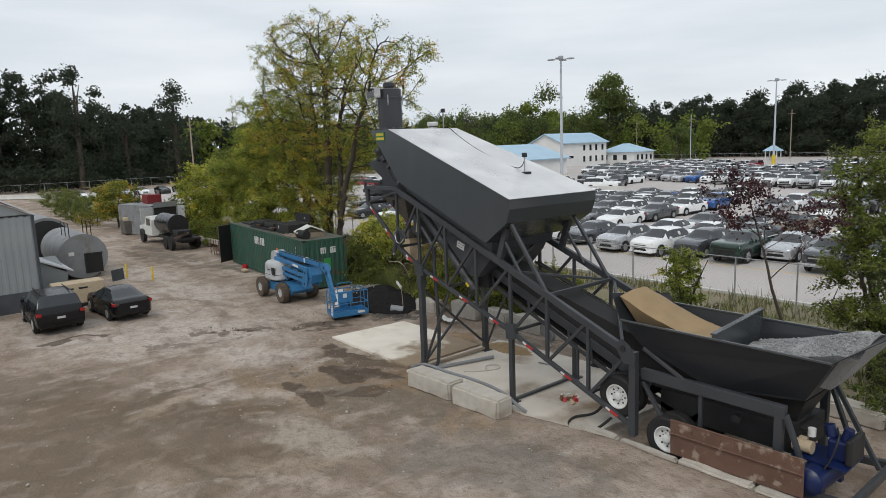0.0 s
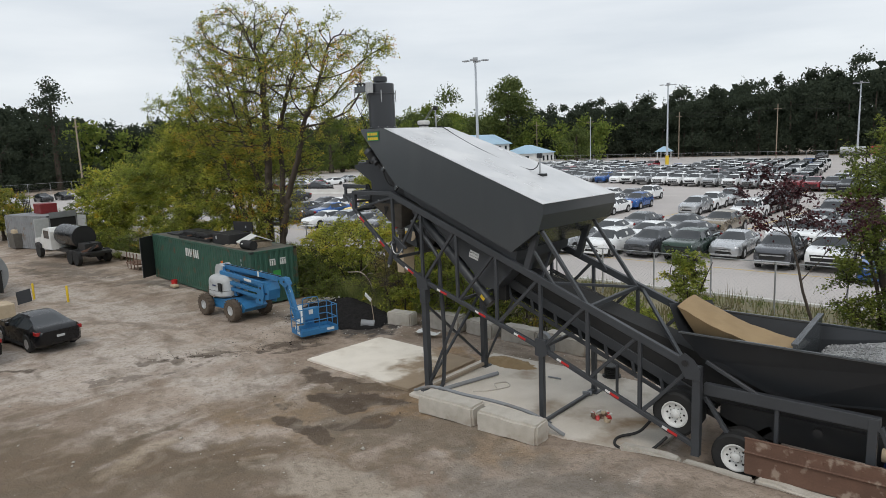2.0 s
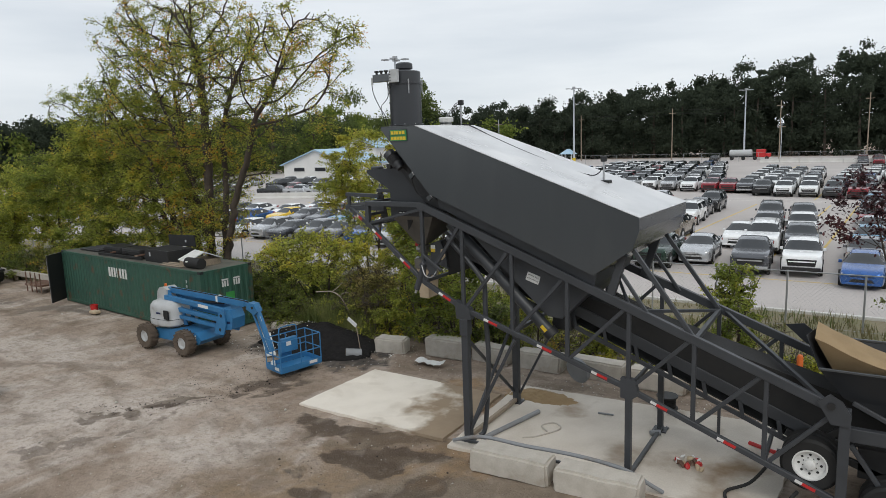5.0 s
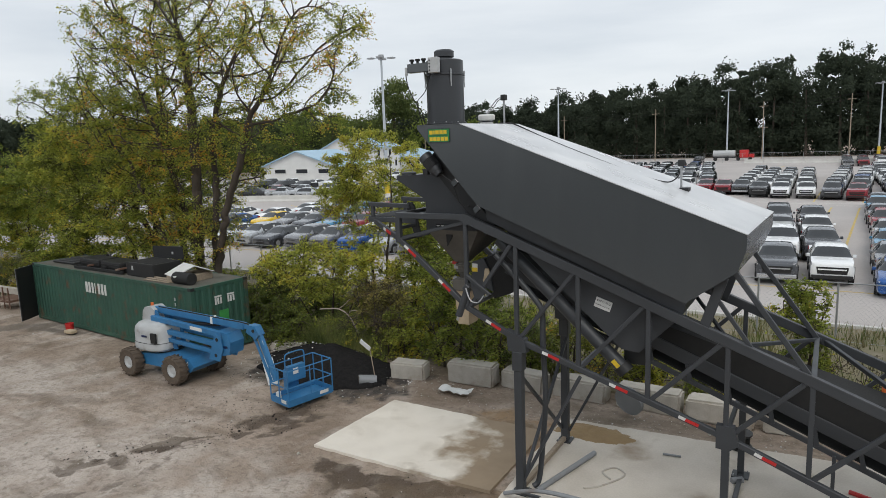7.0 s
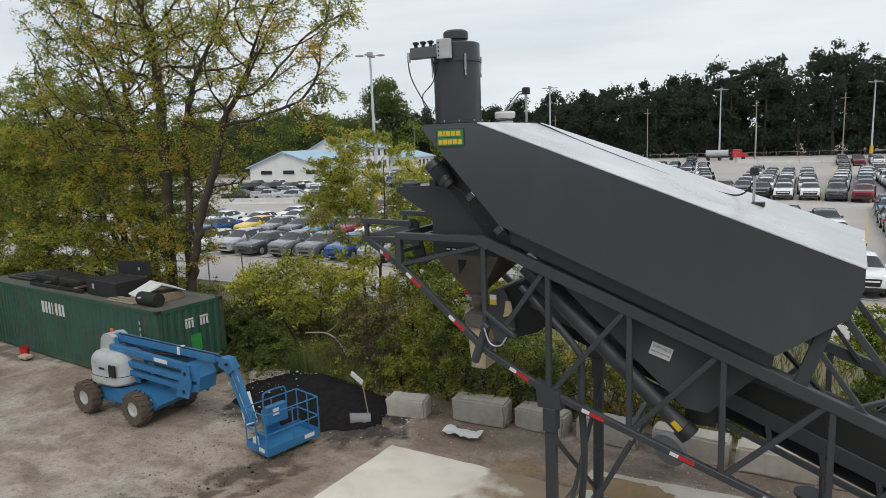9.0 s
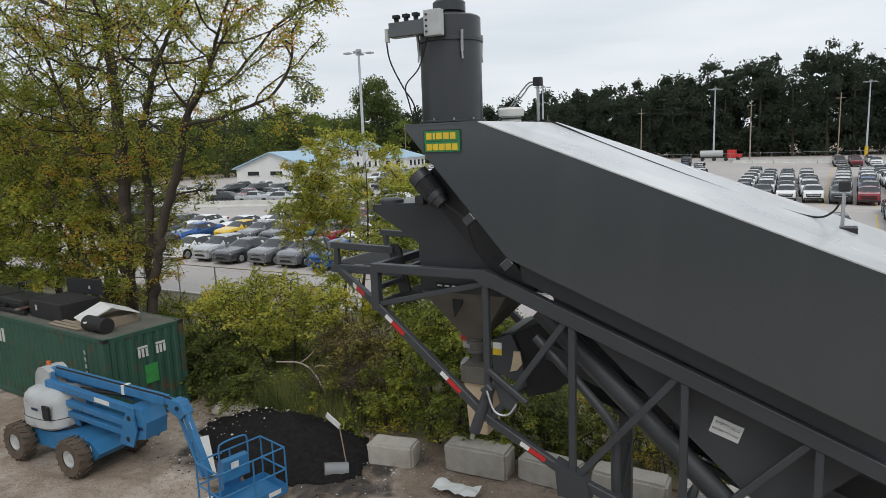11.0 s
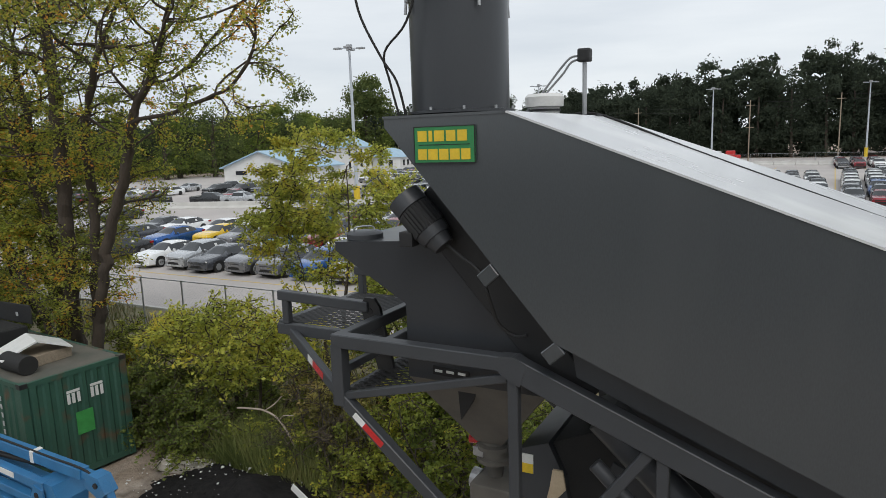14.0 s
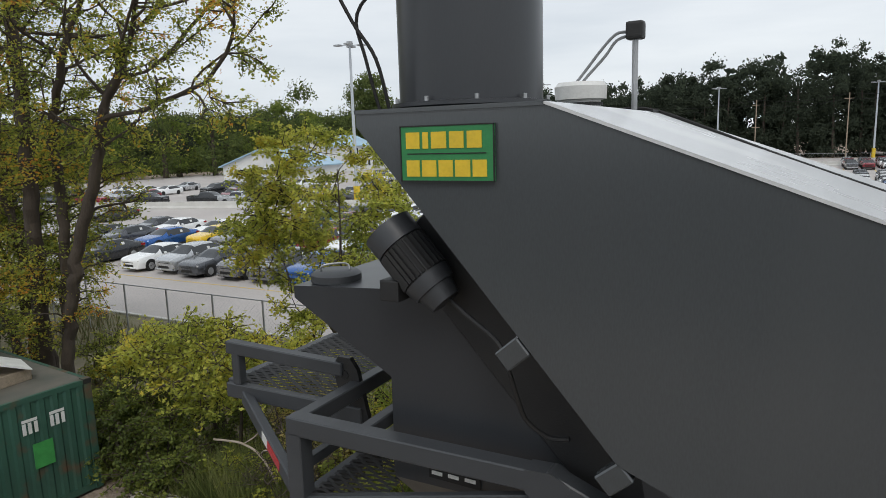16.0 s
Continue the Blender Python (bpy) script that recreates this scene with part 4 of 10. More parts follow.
for k in range(2):
    part("probe_conduit", pipe([(-17.66, 15.43, 8.33 - 0.03 * k), (-17.74, 15.42, 8.32 - 0.05 * k), (-17.84 + 0.02 * k, 15.40, 8.22 - 0.06 * k), (-18.02 + 0.05 * k, 15.36, 7.99), (-18.2 + 0.08 * k, 15.3, 7.78)], 0.011, 6), M_TANK, plant)

# screw gear motor under the silo's sloping end
md = Vector((0.68, 0, -0.735)).normalized()
mc = Vector((-18.455, 13.30, 7.09))
motor = part("gear_motor", C(mc + md * 0.10, mc + md * 0.33, 0.128, seg=24), M_DARK, plant, "finned electric gear motor", smooth=True)
part("fan_cowl", C(mc - md * 0.02, mc + md * 0.10, 0.148, 0.145, seg=24), M_STEEL, motor, smooth=True)
part("motor_end", C(mc + md * 0.33, mc + md * 0.41, 0.142, 0.125, seg=24), M_STEEL, motor, smooth=True)
part("gear_case", C(mc + md * 0.41, mc + md * 0.50, 0.11, 0.09, seg=20), M_STEEL, motor, smooth=True)
side = md.cross(Vector((0, 1, 0)))
for k in range(26):
    a = 2 * math.pi * k / 26
    o = (math.cos(a) * side + math.sin(a) * Vector((0, 1, 0))) * 0.137
    part("fin", R(mc + md * 0.11 + o, mc + md * 0.32 + o, 0.010, 0.022, 0), M_DARK, motor)
tb = mc + md * 0.26 - side * 0.0 + Vector((-0.12, -0.05, -0.12))
part("terminal_box", B(tb.x - 0.07, tb.x + 0.05, tb.y - 0.06, tb.y + 0.06, tb.z - 0.06, tb.z + 0.06, bevel=0.01), M_DARK, motor)
part("motor_cable", pipe([(-18.10, 13.30, 6.74), (-17.95, 13.25, 6.66), (-17.77, 13.2, 6.56), (-17.70, 13.16, 6.44), (-17.67, 13.2, 6.28), (-17.64, 13.25, 6.15), (-17.54, 13.3, 6.06), (-17.43, 13.3, 6.07)], 0.014, 6), M_DARK, motor)
part("screw_trough", R(mc + md * 0.02 + Vector((0.03, 0.32, 0.02)), (-17.02, 13.60, 5.55), 0.36, 0.32), M_DARK, plant)
part("screw_tube", C((-16.95, 13.66, 5.35), (-14.38, 13.66, 2.96), 0.135, seg=24), M_STEEL, plant, smooth=True)
part("screw_end", C((-14.40, 13.66, 2.98), (-14.28, 13.66, 2.86), 0.17, seg=24), M_DARK, plant, smooth=True)
part("caution_label", R((-14.52, 13.515, 3.10), (-14.40, 13.515, 2.98), 0.004, 0.09, 0), M_YELLOW, plant, "yellow caution label")
part("air_pipe", pipe([(-16.95, 13.46, 5.05), (-16.3, 13.46, 4.42), (-15.98, 13.46, 4.05), (-15.93, 13.46, 3.85), (-15.93, 13.46, 3.3), (-15.90, 13.5, 2.2), (-16.0, 13.6, 1.2), (-16.10, 13.6, 0.25), (-16.2, 13.5, 0.08)], 0.06, 10), M_STEEL, plant, "dark pipe running down to a ribbed hose", smooth=True)

# cement batcher with hatch
bat = part("weigh_batcher", P([(-19.32, 6.68), (-19.32, 6.60), (-18.60, 6.17), (-18.60, 5.52), (-17.35, 5.52), (-17.35, 6.25), (-18.15, 6.74)], 13.47, 15.70), M_HOUSING, plant, "tall narrow charcoal cement batcher")
part("batcher_funnel", frustum(bmesh.new(), (-18.25, -17.99, 14.07, 14.33, 4.72), (-18.60, -17.35, 13.47, 15.70, 5.52)), M_DUSTY, bat, "dust covered funnel")
part("funnel_bracket", P([(-18.16, 5.43), (-17.99, 5.43), (-18.03, 5.33), (-18.14, 5.16)], 13.545, 13.575), M_BLACK, bat)
part("hatch_lid", lathe(bmesh.new(), [(0.155, 0), (0.165, 0.01), (0.165, 0.055), (0.14, 0.075)], (-19.12, 13.66, 6.685), 28), M_STEEL, bat, "round hatch lid", smooth=True)
part("hatch_handle", pipe([(-19.20, 13.60, 6.76), (-19.17, 13.60, 6.80), (-19.07, 13.70, 6.80), (-19.04, 13.70, 6.76)], 0.008, 6), M_GALV, bat)
lp = part("name_plate", R((-18.35, 13.462, 5.615), (-18.01, 13.462, 5.605), 0.008, 0.075, 0), M_BLACK, bat, "black name plate with white bars")
for k in range(3):
    part("plate_bar", R((-18.33 + 0.11 * k, 13.456, 5.615), (-18.26 + 0.11 * k, 13.456, 5.612), 0.006, 0.022, 0), M_WHITE, lp)
part("butterfly_valve", lathe(bmesh.new(), [(0.17, 0), (0.17, 0.04), (0.14, 0.05), (0.14, 0.12), (0.17, 0.13), (0.17, 0.17), (0.12, 0.18), (0.12, 0.24)], (-18.12, 14.20, 4.50), 24), M_DUSTY, plant, smooth=True)
part("valve_handle", C((-18.37, 14.18, 4.68), (-18.27, 14.19, 4.68), 0.045, seg=12), M_RED, plant, "red valve cap")
part("valve_stub", C((-18.12, 14.20, 4.33), (-18.12, 14.20, 4.51), 0.075, 0.10, seg=18), M_DUSTY, plant, smooth=True)
part("actuator", R((-18.30, 14.12, 4.60), (-18.18, 14.10, 4.60), 0.06, 0.09), M_GALV, plant, "galvanised valve actuator")
part("pipe_flange", C((-18.36, 14.2, 4.27), (-18.28, 14.2, 4.26), 0.10, seg=16), M_GALV, plant, "galvanised pipe flange")
bx = part("charging_box", B(-18.28, -17.86, 13.95, 14.55, 4.08, 4.34, bevel=0.02), M_DUSTY, plant)
part("canvas_boot", frustum(bmesh.new(), (-18.20, -17.92, 14.03, 14.47, 3.30), (-18.25, -17.89, 13.99, 14.51, 4.08)), M_BEIGE, bx, "beige canvas discharge boot")
hood = part("head_hood", P([(-17.80, 4.30), (-17.80, 4.75), (-17.52, 4.86), (-17.37, 4.55), (-17.30, 4.13)], 14.02, 15.20), M_STEEL, plant, "dark hood over the conveyor head")
part("rubber_skirt", P([(-17.50, 4.84), (-17.10, 5.02), (-16.80, 5.00), (-16.45, 4.55), (-16.9, 4.1), (-17.32, 3.95), (-17.36, 4.55)], 14.09, 15.13), M_BLACK, hood, "black rubber skirt")
part("warning_label", B(-17.79, -17.66, 14.012, 14.02, 4.54, 4.72), M_WHITE, hood, "white and yellow warning label")
part("warning_label", B(-17.79, -17.66, 14.006, 14.012, 4.54, 4.63), M_YELLOW, hood)
part("hood_flap", P([(-17.47, 4.63), (-17.38, 4.63), (-17.35, 4.46), (-17.43, 4.36), (-17.53, 4.33), (-17.50, 4.45)], 13.99, 14.015), M_BEIGE, hood)
jack = part("tilt_cylinder", C((-17.50, YN - 0.02, 4.36), (-17.72, YN - 0.06, 3.74), 0.075, seg=16), M_STEEL, plant, "short hydraulic jack on the bottom chord", smooth=True)
part("jack_head", R((-17.53, YN - 0.10, 4.42), (-17.45, YN - 0.10, 4.34), 0.13, 0.15, 0.015), M_STEEL, jack)
part("jack_bracket", R((-17.50, YN - 0.06, 4.62), (-16.98, YN - 0.06, 4.26), 0.07, 0.07), M_STEEL, plant)
part("jack_gusset", P([(-17.46, 4.56), (-17.10, 4.32), (-17.14, 4.10), (-17.34, 4.16)], YN - 0.05, YN - 0.035), M_STEEL, plant)
part("jack_hose", pipe([(-17.48, YN - 0.16, 4.38), (-17.36, YN - 0.20, 4.14), (-17.20, YN - 0.16, 4.10), (-17.10, YN - 0.10, 4.24)], 0.014, 6), M_GALV, plant)
part("cylinder_rod", C((-17.72, YN - 0.06, 3.76), (-17.76, YN - 0.065, 3.64), 0.03, seg=10), M_CHROME, jack)

# hitch nose with mesh deck
for y in (13.93, 15.31):
    part("nose_rail", R((-20.44, y, 6.00), (-19.30, y, 5.97), 0.09, 0.10), M_STEEL, plant)
    part("nose_post", R((-20.35, y, 5.97), (-20.35, y, 5.70), 0.08, 0.08), M_STEEL, plant)
    part("nose_beam", R((-20.47, y, 5.64), (-19.15, y, 5.64), 0.08, 0.12), M_STEEL, plant)
    lug = P([(-19.20, 5.27), (-19.02, 5.27), (-19.18, 5.98), (-19.24, 6.06), (-19.34, 6.06), (-19.40, 5.98)], y - 0.02, y + 0.02)
    lp = part("lug_plate", lug, M_DARK, plant)
    part("lug_hole", C((-19.29, y - 0.026, 5.93), (-19.29, y - 0.019, 5.93), 0.035, seg=14), M_BLACK, lp)
for (xa, ya), (xb, yb) in (((-20.30, 13.93), (-19.19, YN)), ((-20.30, 15.31), (-19.19, YF))):
    rigger = part("nose_outrigger", R((xa, ya, 5.60), (xb, yb, 5.32), 0.07, 0.12), M_STEEL, plant)
    if ya < 14:
        d = (Vector((xb, yb, 5.32)) - Vector((xa, ya, 5.60)))
        off = Vector((d.y, -d.x, 0)).normalized() * 0.037
        for a, b, m in ((0.42, 0.52, M_WHITE), (0.52, 0.72, M_RED)):
            part("reflector_tape", R(Vector((xa, ya, 5.60)) + d * a + off, Vector((xa, ya, 5.60)) + d * b + off, 0.004, 0.07, 0), m, rigger)
part("nose_cross", R((-20.44, 13.93, 5.66), (-20.44, 15.31, 5.66), 0.09, 0.12), M_STEEL, plant)
part("nose_cross", R((-19.19, YN, 5.84), (-19.19, YF, 5.84), 0.10, 0.11), M_STEEL, plant)
part("nose_cross", R((-18.72, YN, 5.84), (-18.72, YF, 5.84), 0.08, 0.09), M_STEEL, plant)
part("nose_cross", R((-19.19, YN, 5.30), (-19.19, YF, 5.30), 0.09, 0.10), M_STEEL, plant)
part("nose_step", R((-19.19, YN + 0.02, 5.55), (-19.19, 13.93, 5.55), 0.07, 0.07), M_STEEL, plant)


def mesh_deck(name, x0, x1, y0, y1, z, parent, cell=0.042):
    """Expanded metal: zigzag strands."""
    bm = bmesh.new()
    rows = int((y1 - y0) / cell)
    cols = int((x1 - x0) / (cell * 1.6))
    for r in range(rows + 1):
        y = y0 + r * cell
        for c in range(cols):
            xa = x0 + c * cell * 1.6
            xm, xb = xa + cell * 0.8, xa + cell * 1.6
            dy = cell * 0.5 * (1 if (c + r) % 2 else -1)
            for p, q in (((xa, y - dy * 0.5), (xb, y + dy * 0.5)),):
                d = Vector((q[0] - p[0], q[1] - p[1], 0))
                s = Vector((-d.y, d.x, 0)).normalized() * 0.0085
                a, b = Vector((*p, z)), Vector((*q, z))
                vs = [bm.verts.new(v) for v in (a - s, b - s, b + s + Vector((0, 0, 0.008)), a + s + Vector((0, 0, 0.008)))]
                bm.faces.new(vs)
    return part(name, bm, M_DARK, parent, "dark expanded metal deck")


mesh_deck("mesh_deck", -20.42, -19.22, 13.95, 15.30, 5.715, plant)
mesh_deck("mesh_deck", -19.15, -18.62, 13.30, 15.95, 5.37, plant)

# belt conveyor
def belt_z(x):
    return 4.62 + (x + 16.9) * (1.30 - 4.62) / (16.9 - 8.7)


for y in (14.10, 14.92):
    part("conveyor_stringer", R((-17.0, y, belt_z(-17.0)), (-8.6, y, belt_z(-8.6)), 0.05, 0.24), M_STEEL, plant)
    part("conveyor_rail", R((-15.2, y, belt_z(-15.2) - 0.42), (-8.6, y, belt_z(-8.6) - 0.42), 0.05, 0.10), M_STEEL, plant)
belt = P([(-17.0, belt_z(-17.0) + 0.02), (-5.0, 1.27), (-5.0, 1.25), (-8.7, belt_z(-8.7)), (-17.0, belt_z(-17.0))], 14.13, 14.89)
part("conveyor_belt", belt, M_BLACK, plant, "black rubber conveyor belt")
part("return_belt", P([(-16.9, belt_z(-16.9) - 0.33), (-8.7, belt_z(-8.7) - 0.33), (-8.7, belt_z(-8.7) - 0.35), (-16.9, belt_z(-16.9) - 0.35)], 14.15, 14.87), M_BLACK, plant)
for k in range(7):
    part("guard_rod", C((-13.65, 15.92 - 0.09 * k, 3.36), (-9.15, 15.92 - 0.09 * k, 1.93), 0.014, seg=6), M_STEEL, plant)
for k in range(10):
    x = -15.4 + k * 0.72
    part("idler_bracket", R((x, 14.07, belt_z(x) - 0.10), (x + 0.06, 14.07, belt_z(x) - 0.44), 0.04, 0.08), M_STEEL, plant)
    part("idler_roller", C((x, 14.12, belt_z(x) - 0.05), (x, 14.90, belt_z(x) - 0.05), 0.045, seg=10), M_DARK, plant)
part("head_drum", C((-16.95, 14.1, belt_z(-16.95) - 0.14), (-16.95, 14.9, belt_z(-16.95) - 0.14), 0.17, seg=20), M_DARK, plant, smooth=True)
part("conveyor_drop", R((-10.75, 14.05, belt_z(-10.75) - 0.42), (-10.75, 14.05, 0.9), 0.06, 0.06), M_STEEL, plant)
part("silo_label", R((-14.86, 13.512, 4.25), (-14.55, 13.512, 4.15), 0.010, 0.20, 0), M_WHITE, plant, "white label with black words")
words("label_words", "EMPTY SILO", 0.052, (-14.69, 13.504, 4.24), (90, 18, 0), M_BLACK, plant)
words("label_words", "BEFORE MOVING", 0.038, (-14.715, 13.504, 4.165), (90, 18, 0), M_BLACK, plant)

# axles and wheels, tilted with the raised frame
def wheel(cx, y, cz, parent, outward):
    w = part("wheel", lathe(bmesh.new(), [(0.30, -0.12), (0.46, -0.135), (0.51, -0.10), (0.515, 0.0), (0.51, 0.10), (0.46, 0.135), (0.30, 0.12)], (0, 0, 0), 40, False), M_BLACK, parent, "black truck tyre on a white rim", smooth=True, local=True)
    w.matrix_basis = Matrix.Translation(Vector((cx, y, cz)) - base_of(parent)) @ pose(0, 0, 0, 90, 0, 0)
    rim = part("rim", lathe(bmesh.new(), [(0.285, -0.11), (0.30, 0.13), (0.275, 0.135), (0.25, 0.07), (0.16, 0.045), (0.10, 0.05), (0.095, 0.11), (0.06, 0.13)], (0, 0, 0), 32), M_WHITE, w, "white steel rim", smooth=True, local=True)
    rim.matrix_basis = pose(0, 0, 0, 0 if outward < 0 else 180, 0, 0)
    holes = bmesh.new()
    for k in range(8):
        a = 2 * math.pi * k / 8
        tube(holes, (0.19 * math.cos(a), 0.19 * math.sin(a), 0.05), (0.19 * math.cos(a), 0.19 * math.sin(a), 0.063), 0.024, seg=8)
        tube(holes, (0.125 * math.cos(a + 0.3), 0.125 * math.sin(a + 0.3), 0.045), (0.125 * math.cos(a + 0.3), 0.125 * math.sin(a + 0.3), 0.07), 0.010, seg=6)
    hb = part("rim_holes", holes, M_BLACK, w, local=True)
    hb.matrix_basis = rim.matrix_basis.copy()


for wx, wz in ((-9.02, 1.10), (-7.70, 0.46)):
    for y, o in ((13.47, -1), (13.80, -1), (15.45, 1), (15.78, 1)):
        wheel(wx, y, wz, plant, o)
    part("axle", C((wx, 13.6, wz), (wx, 15.65, wz), 0.07, seg=12), M_DARK, plant)
    part("axle_hanger", R((wx - 0.1, 14.05, wz + 0.05), (wx + 0.5, 14.05, wz + 0.55), 0.10, 0.14), M_DARK, plant)
part("spring_beam", R((-9.5, 14.05, 1.40), (-7.2, 14.05, 0.62), 0.10, 0.14), M_DARK, plant)
part("spring_beam", R((-9.5, 15.2, 1.40), (-7.2, 15.2, 0.62), 0.10, 0.14), M_DARK, plant)

# aggregate bins
def slant_plate(name, pts, parent, thick=0.012):
    """A flat steel plate through corners given in order, with thickness."""
    bm = bmesh.new()
    f = bm.faces.new([bm.verts.new(p) for p in pts])
    bm.normal_update()
    nrm = f.normal.copy()
    r = bmesh.ops.extrude_face_region(bm, geom=[f])
    bmesh.ops.translate(bm, vec=nrm * thick, verts=[v for v in r["geom"] if isinstance(v, bmesh.types.BMVert)])
    return part(name, bm, M_BIN, parent)


bins = part("bin_frame", R((-8.42, 13.50, 1.80), (-5.20, 13.50, 1.80), 0.14, 0.26), M_STEEL, plant)
part("bin_frame", R((-8.42, 15.75, 1.80), (-5.20, 15.75, 1.80), 0.14, 0.26), M_STEEL, plant)
BN, BF = 13.38, 15.62
slant_plate("bin_side", [(-8.97, BN, 3.00), (-4.38, BN, 3.00), (-5.02, 13.85, 1.98), (-6.95, 13.85, 1.72), (-8.55, 13.62, 2.42)], plant)
slant_plate("bin_side", [(-8.97, BF, 3.00), (-4.38, BF, 3.00), (-5.02, 15.4, 1.98), (-6.95, 15.4, 1.72), (-8.55, 15.40, 2.42)], plant)
slant_plate("bin_end", [(-9.20, BN, 3.60), (-8.97, BN, 3.00), (-8.55, 13.62, 2.42), (-8.55, 15.40, 2.42), (-8.97, BF, 3.00), (-9.06, BF, 3.24)], plant)
slant_plate("bin_end", [(-4.38, BN, 3.00), (-5.02, 13.85, 1.98), (-5.02, 15.4, 1.98), (-4.38, BF, 3.00)], plant)
slant_plate("bin_floor", [(-8.55, 13.62, 2.42), (-6.95, 13.85, 1.72), (-6.95, 15.4, 1.72), (-8.55, 15.40, 2.42)], plant)
slant_plate("bin_floor", [(-6.95, 13.85, 1.72), (-5.02, 13.85, 1.98), (-5.02, 15.4, 1.98), (-6.95, 15.4, 1.72)], plant)
slant_plate("bin_wing", [(-4.38, BN, 3.00), (-3.55, BN + 0.1, 3.62), (-3.55, BF, 3.62), (-4.38, BF, 3.00)], plant)
slant_plate("bin_corner", [(-9.72, BF, 3.18), (-9.30, BF, 2.80), (-8.80, BF, 2.78), (-9.36, BF, 3.24)], plant)
part("bin_rim", R((-8.97, BN, 3.0), (-4.38, BN, 3.0), 0.05, 0.05), M_SILO, plant)
part("bin_rim", R((-8.97, BF, 3.0), (-4.38, BF, 3.0), 0.05, 0.05), M_SILO, plant)
part("bin_divider", prism_x([(BN + 0.03, 3.08), (BF - 0.03, 3.22), (BF - 0.03, 3.0), (15.38, 1.95), (13.88, 1.95), (BN + 0.03, 3.0)], -6.72, -6.66), M_SILO, plant)
part("feeder_box", B(-8.25, -5.15, 14.0, 15.3, 0.75, 1.34), M_DARK, plant)
part("divider_cap", R((-6.69, BN + 0.03, 3.09), (-6.69, BF - 0.03, 3.23), 0.12, 0.05), M_SILO, plant)
for y in (13.50, 15.75):
    part("bin_brace", R((-8.40, y, 2.40), (-7.00, y - 0.01, 1.72), 0.07, 0.08), M_STEEL, plant)
    part("bin_post", R((-5.32, y, 1.90), (-5.32, y, 0.30), 0.15, 0.16), M_STEEL, plant)
    part("bin_post", R((-6.97, y, 1.68), (-6.97, y, 0.55), 0.08, 0.08), M_STEEL, plant)
    part("bin_brace", R((-8.40, y, 1.60), (-7.55, y, 0.35), 0.10, 0.08), M_STEEL, plant)
    part("bin_brace", R((-5.20, y, 1.75), (-4.75, y, 0.55), 0.12, 0.08), M_STEEL, plant)
    part("skid_beam", R((-5.40, y, 0.24), (-3.95, y, 0.34), 0.12, 0.16), M_STEEL, plant)
part("end_strut", R((-4.96, 15.2, 2.05), (-4.05, 15.2, 0.42), 0.08, 0.09), M_STEEL, plant)
part("skid_cross", R((-3.98, 13.42, 0.35), (-3.98, 15.82, 0.35), 0.10, 0.18), M_STEEL, plant)
part("tow_eye", B(-3.93, -3.90, 15.35, 15.55, 0.27, 0.43, bevel=0.02), M_WHITE, plant)
part("frame_tie", R((-8.50, 13.50, 1.05), (-9.6, 13.50, 1.20), 0.07, 0.08), M_STEEL, plant)
part("gate_box", frustum(bmesh.new(), (-7.3, -6.6, 14.2, 15.0, 1.35), (-7.6, -6.3, 14.0, 15.3, 1.72)), M_DARK, plant)
part("gate_box", frustum(bmesh.new(), (-5.9, -5.3, 14.2, 15.0, 1.35), (-6.2, -5.05, 14.0, 15.3, 1.90)), M_DARK, plant)
part("water_meter", C((-6.25, 13.72, 1.30), (-6.25, 13.60, 1.30), 0.09, seg=16), M_DARK, plant, smooth=True)

# air compressor on the plant's skid
comp = thing("air_compressor", (-4.45, 14.0, 0.36), "deep blue air compressor with a beige electric motor", "air compressor")
part("air_tank", C((-4.72, 13.42, 0.58), (-4.66, 14.75, 0.58), 0.28, seg=28), M_NAVY, comp, "deep blue air tank", smooth=True)
part("tank_cap", lathe(bmesh.new(), [(0.28, 0), (0.22, 0.08), (0.10, 0.12), (0.02, 0.13)], (0, 0, 0), 28), M_NAVY, comp, smooth=True, local=True).matrix_basis = Matrix.Translation(Vector((-4.72, 13.43, 0.58)) - base_of(comp)) @ pose(0, 0, 0, 90, 0, 0)
part("mount_plate", B(-5.15, -4.15, 13.7, 14.55, 0.86, 0.89), M_NAVY, comp)
part("pump_body", B(-4.62, -4.28, 14.0, 14.40, 0.89, 1.30, bevel=0.05), M_NAVY, comp)
for k in range(2):
    part("pump_head", C((-4.60 + 0.26 * k, 14.2, 1.30), (-4.66 + 0.36 * k, 14.2, 1.52), 0.11, 0.09, seg=16), M_NAVY, comp, smooth=True)
part("belt_guard", B(-4.25, -4.13, 13.85, 14.55, 0.90, 1.42, bevel=0.05), M_DARK, comp)
part("air_filter", C((-4.88, 13.95, 1.28), (-4.88, 13.95, 1.44), 0.075, seg=16), M_WHITE, comp, smooth=True)
part("electric_motor", C((-5.20, 13.92, 1.04), (-4.84, 13.92, 1.05), 0.13, seg=20), M_BEIGE, comp, "beige electric motor", smooth=True)
part("motor_box", B(-5.10, -4.95, 13.88, 14.0, 1.14, 1.22, bevel=0.01), M_BEIGE, comp)
part("discharge_pipe", pipe([(-4.5, 14.15, 1.5), (-4.35, 13.8, 1.45), (-4.4, 13.65, 1.1), (-4.5, 13.6, 0.84)], 0.018, 6), M_DARK, comp)
part("tank_foot", B(-4.90, -4.52, 13.6, 13.75, 0.26, 0.36), M_NAVY, comp)
part("tank_foot", B(-4.88, -4.48, 14.45, 14.6, 0.26, 0.36), M_NAVY, comp)

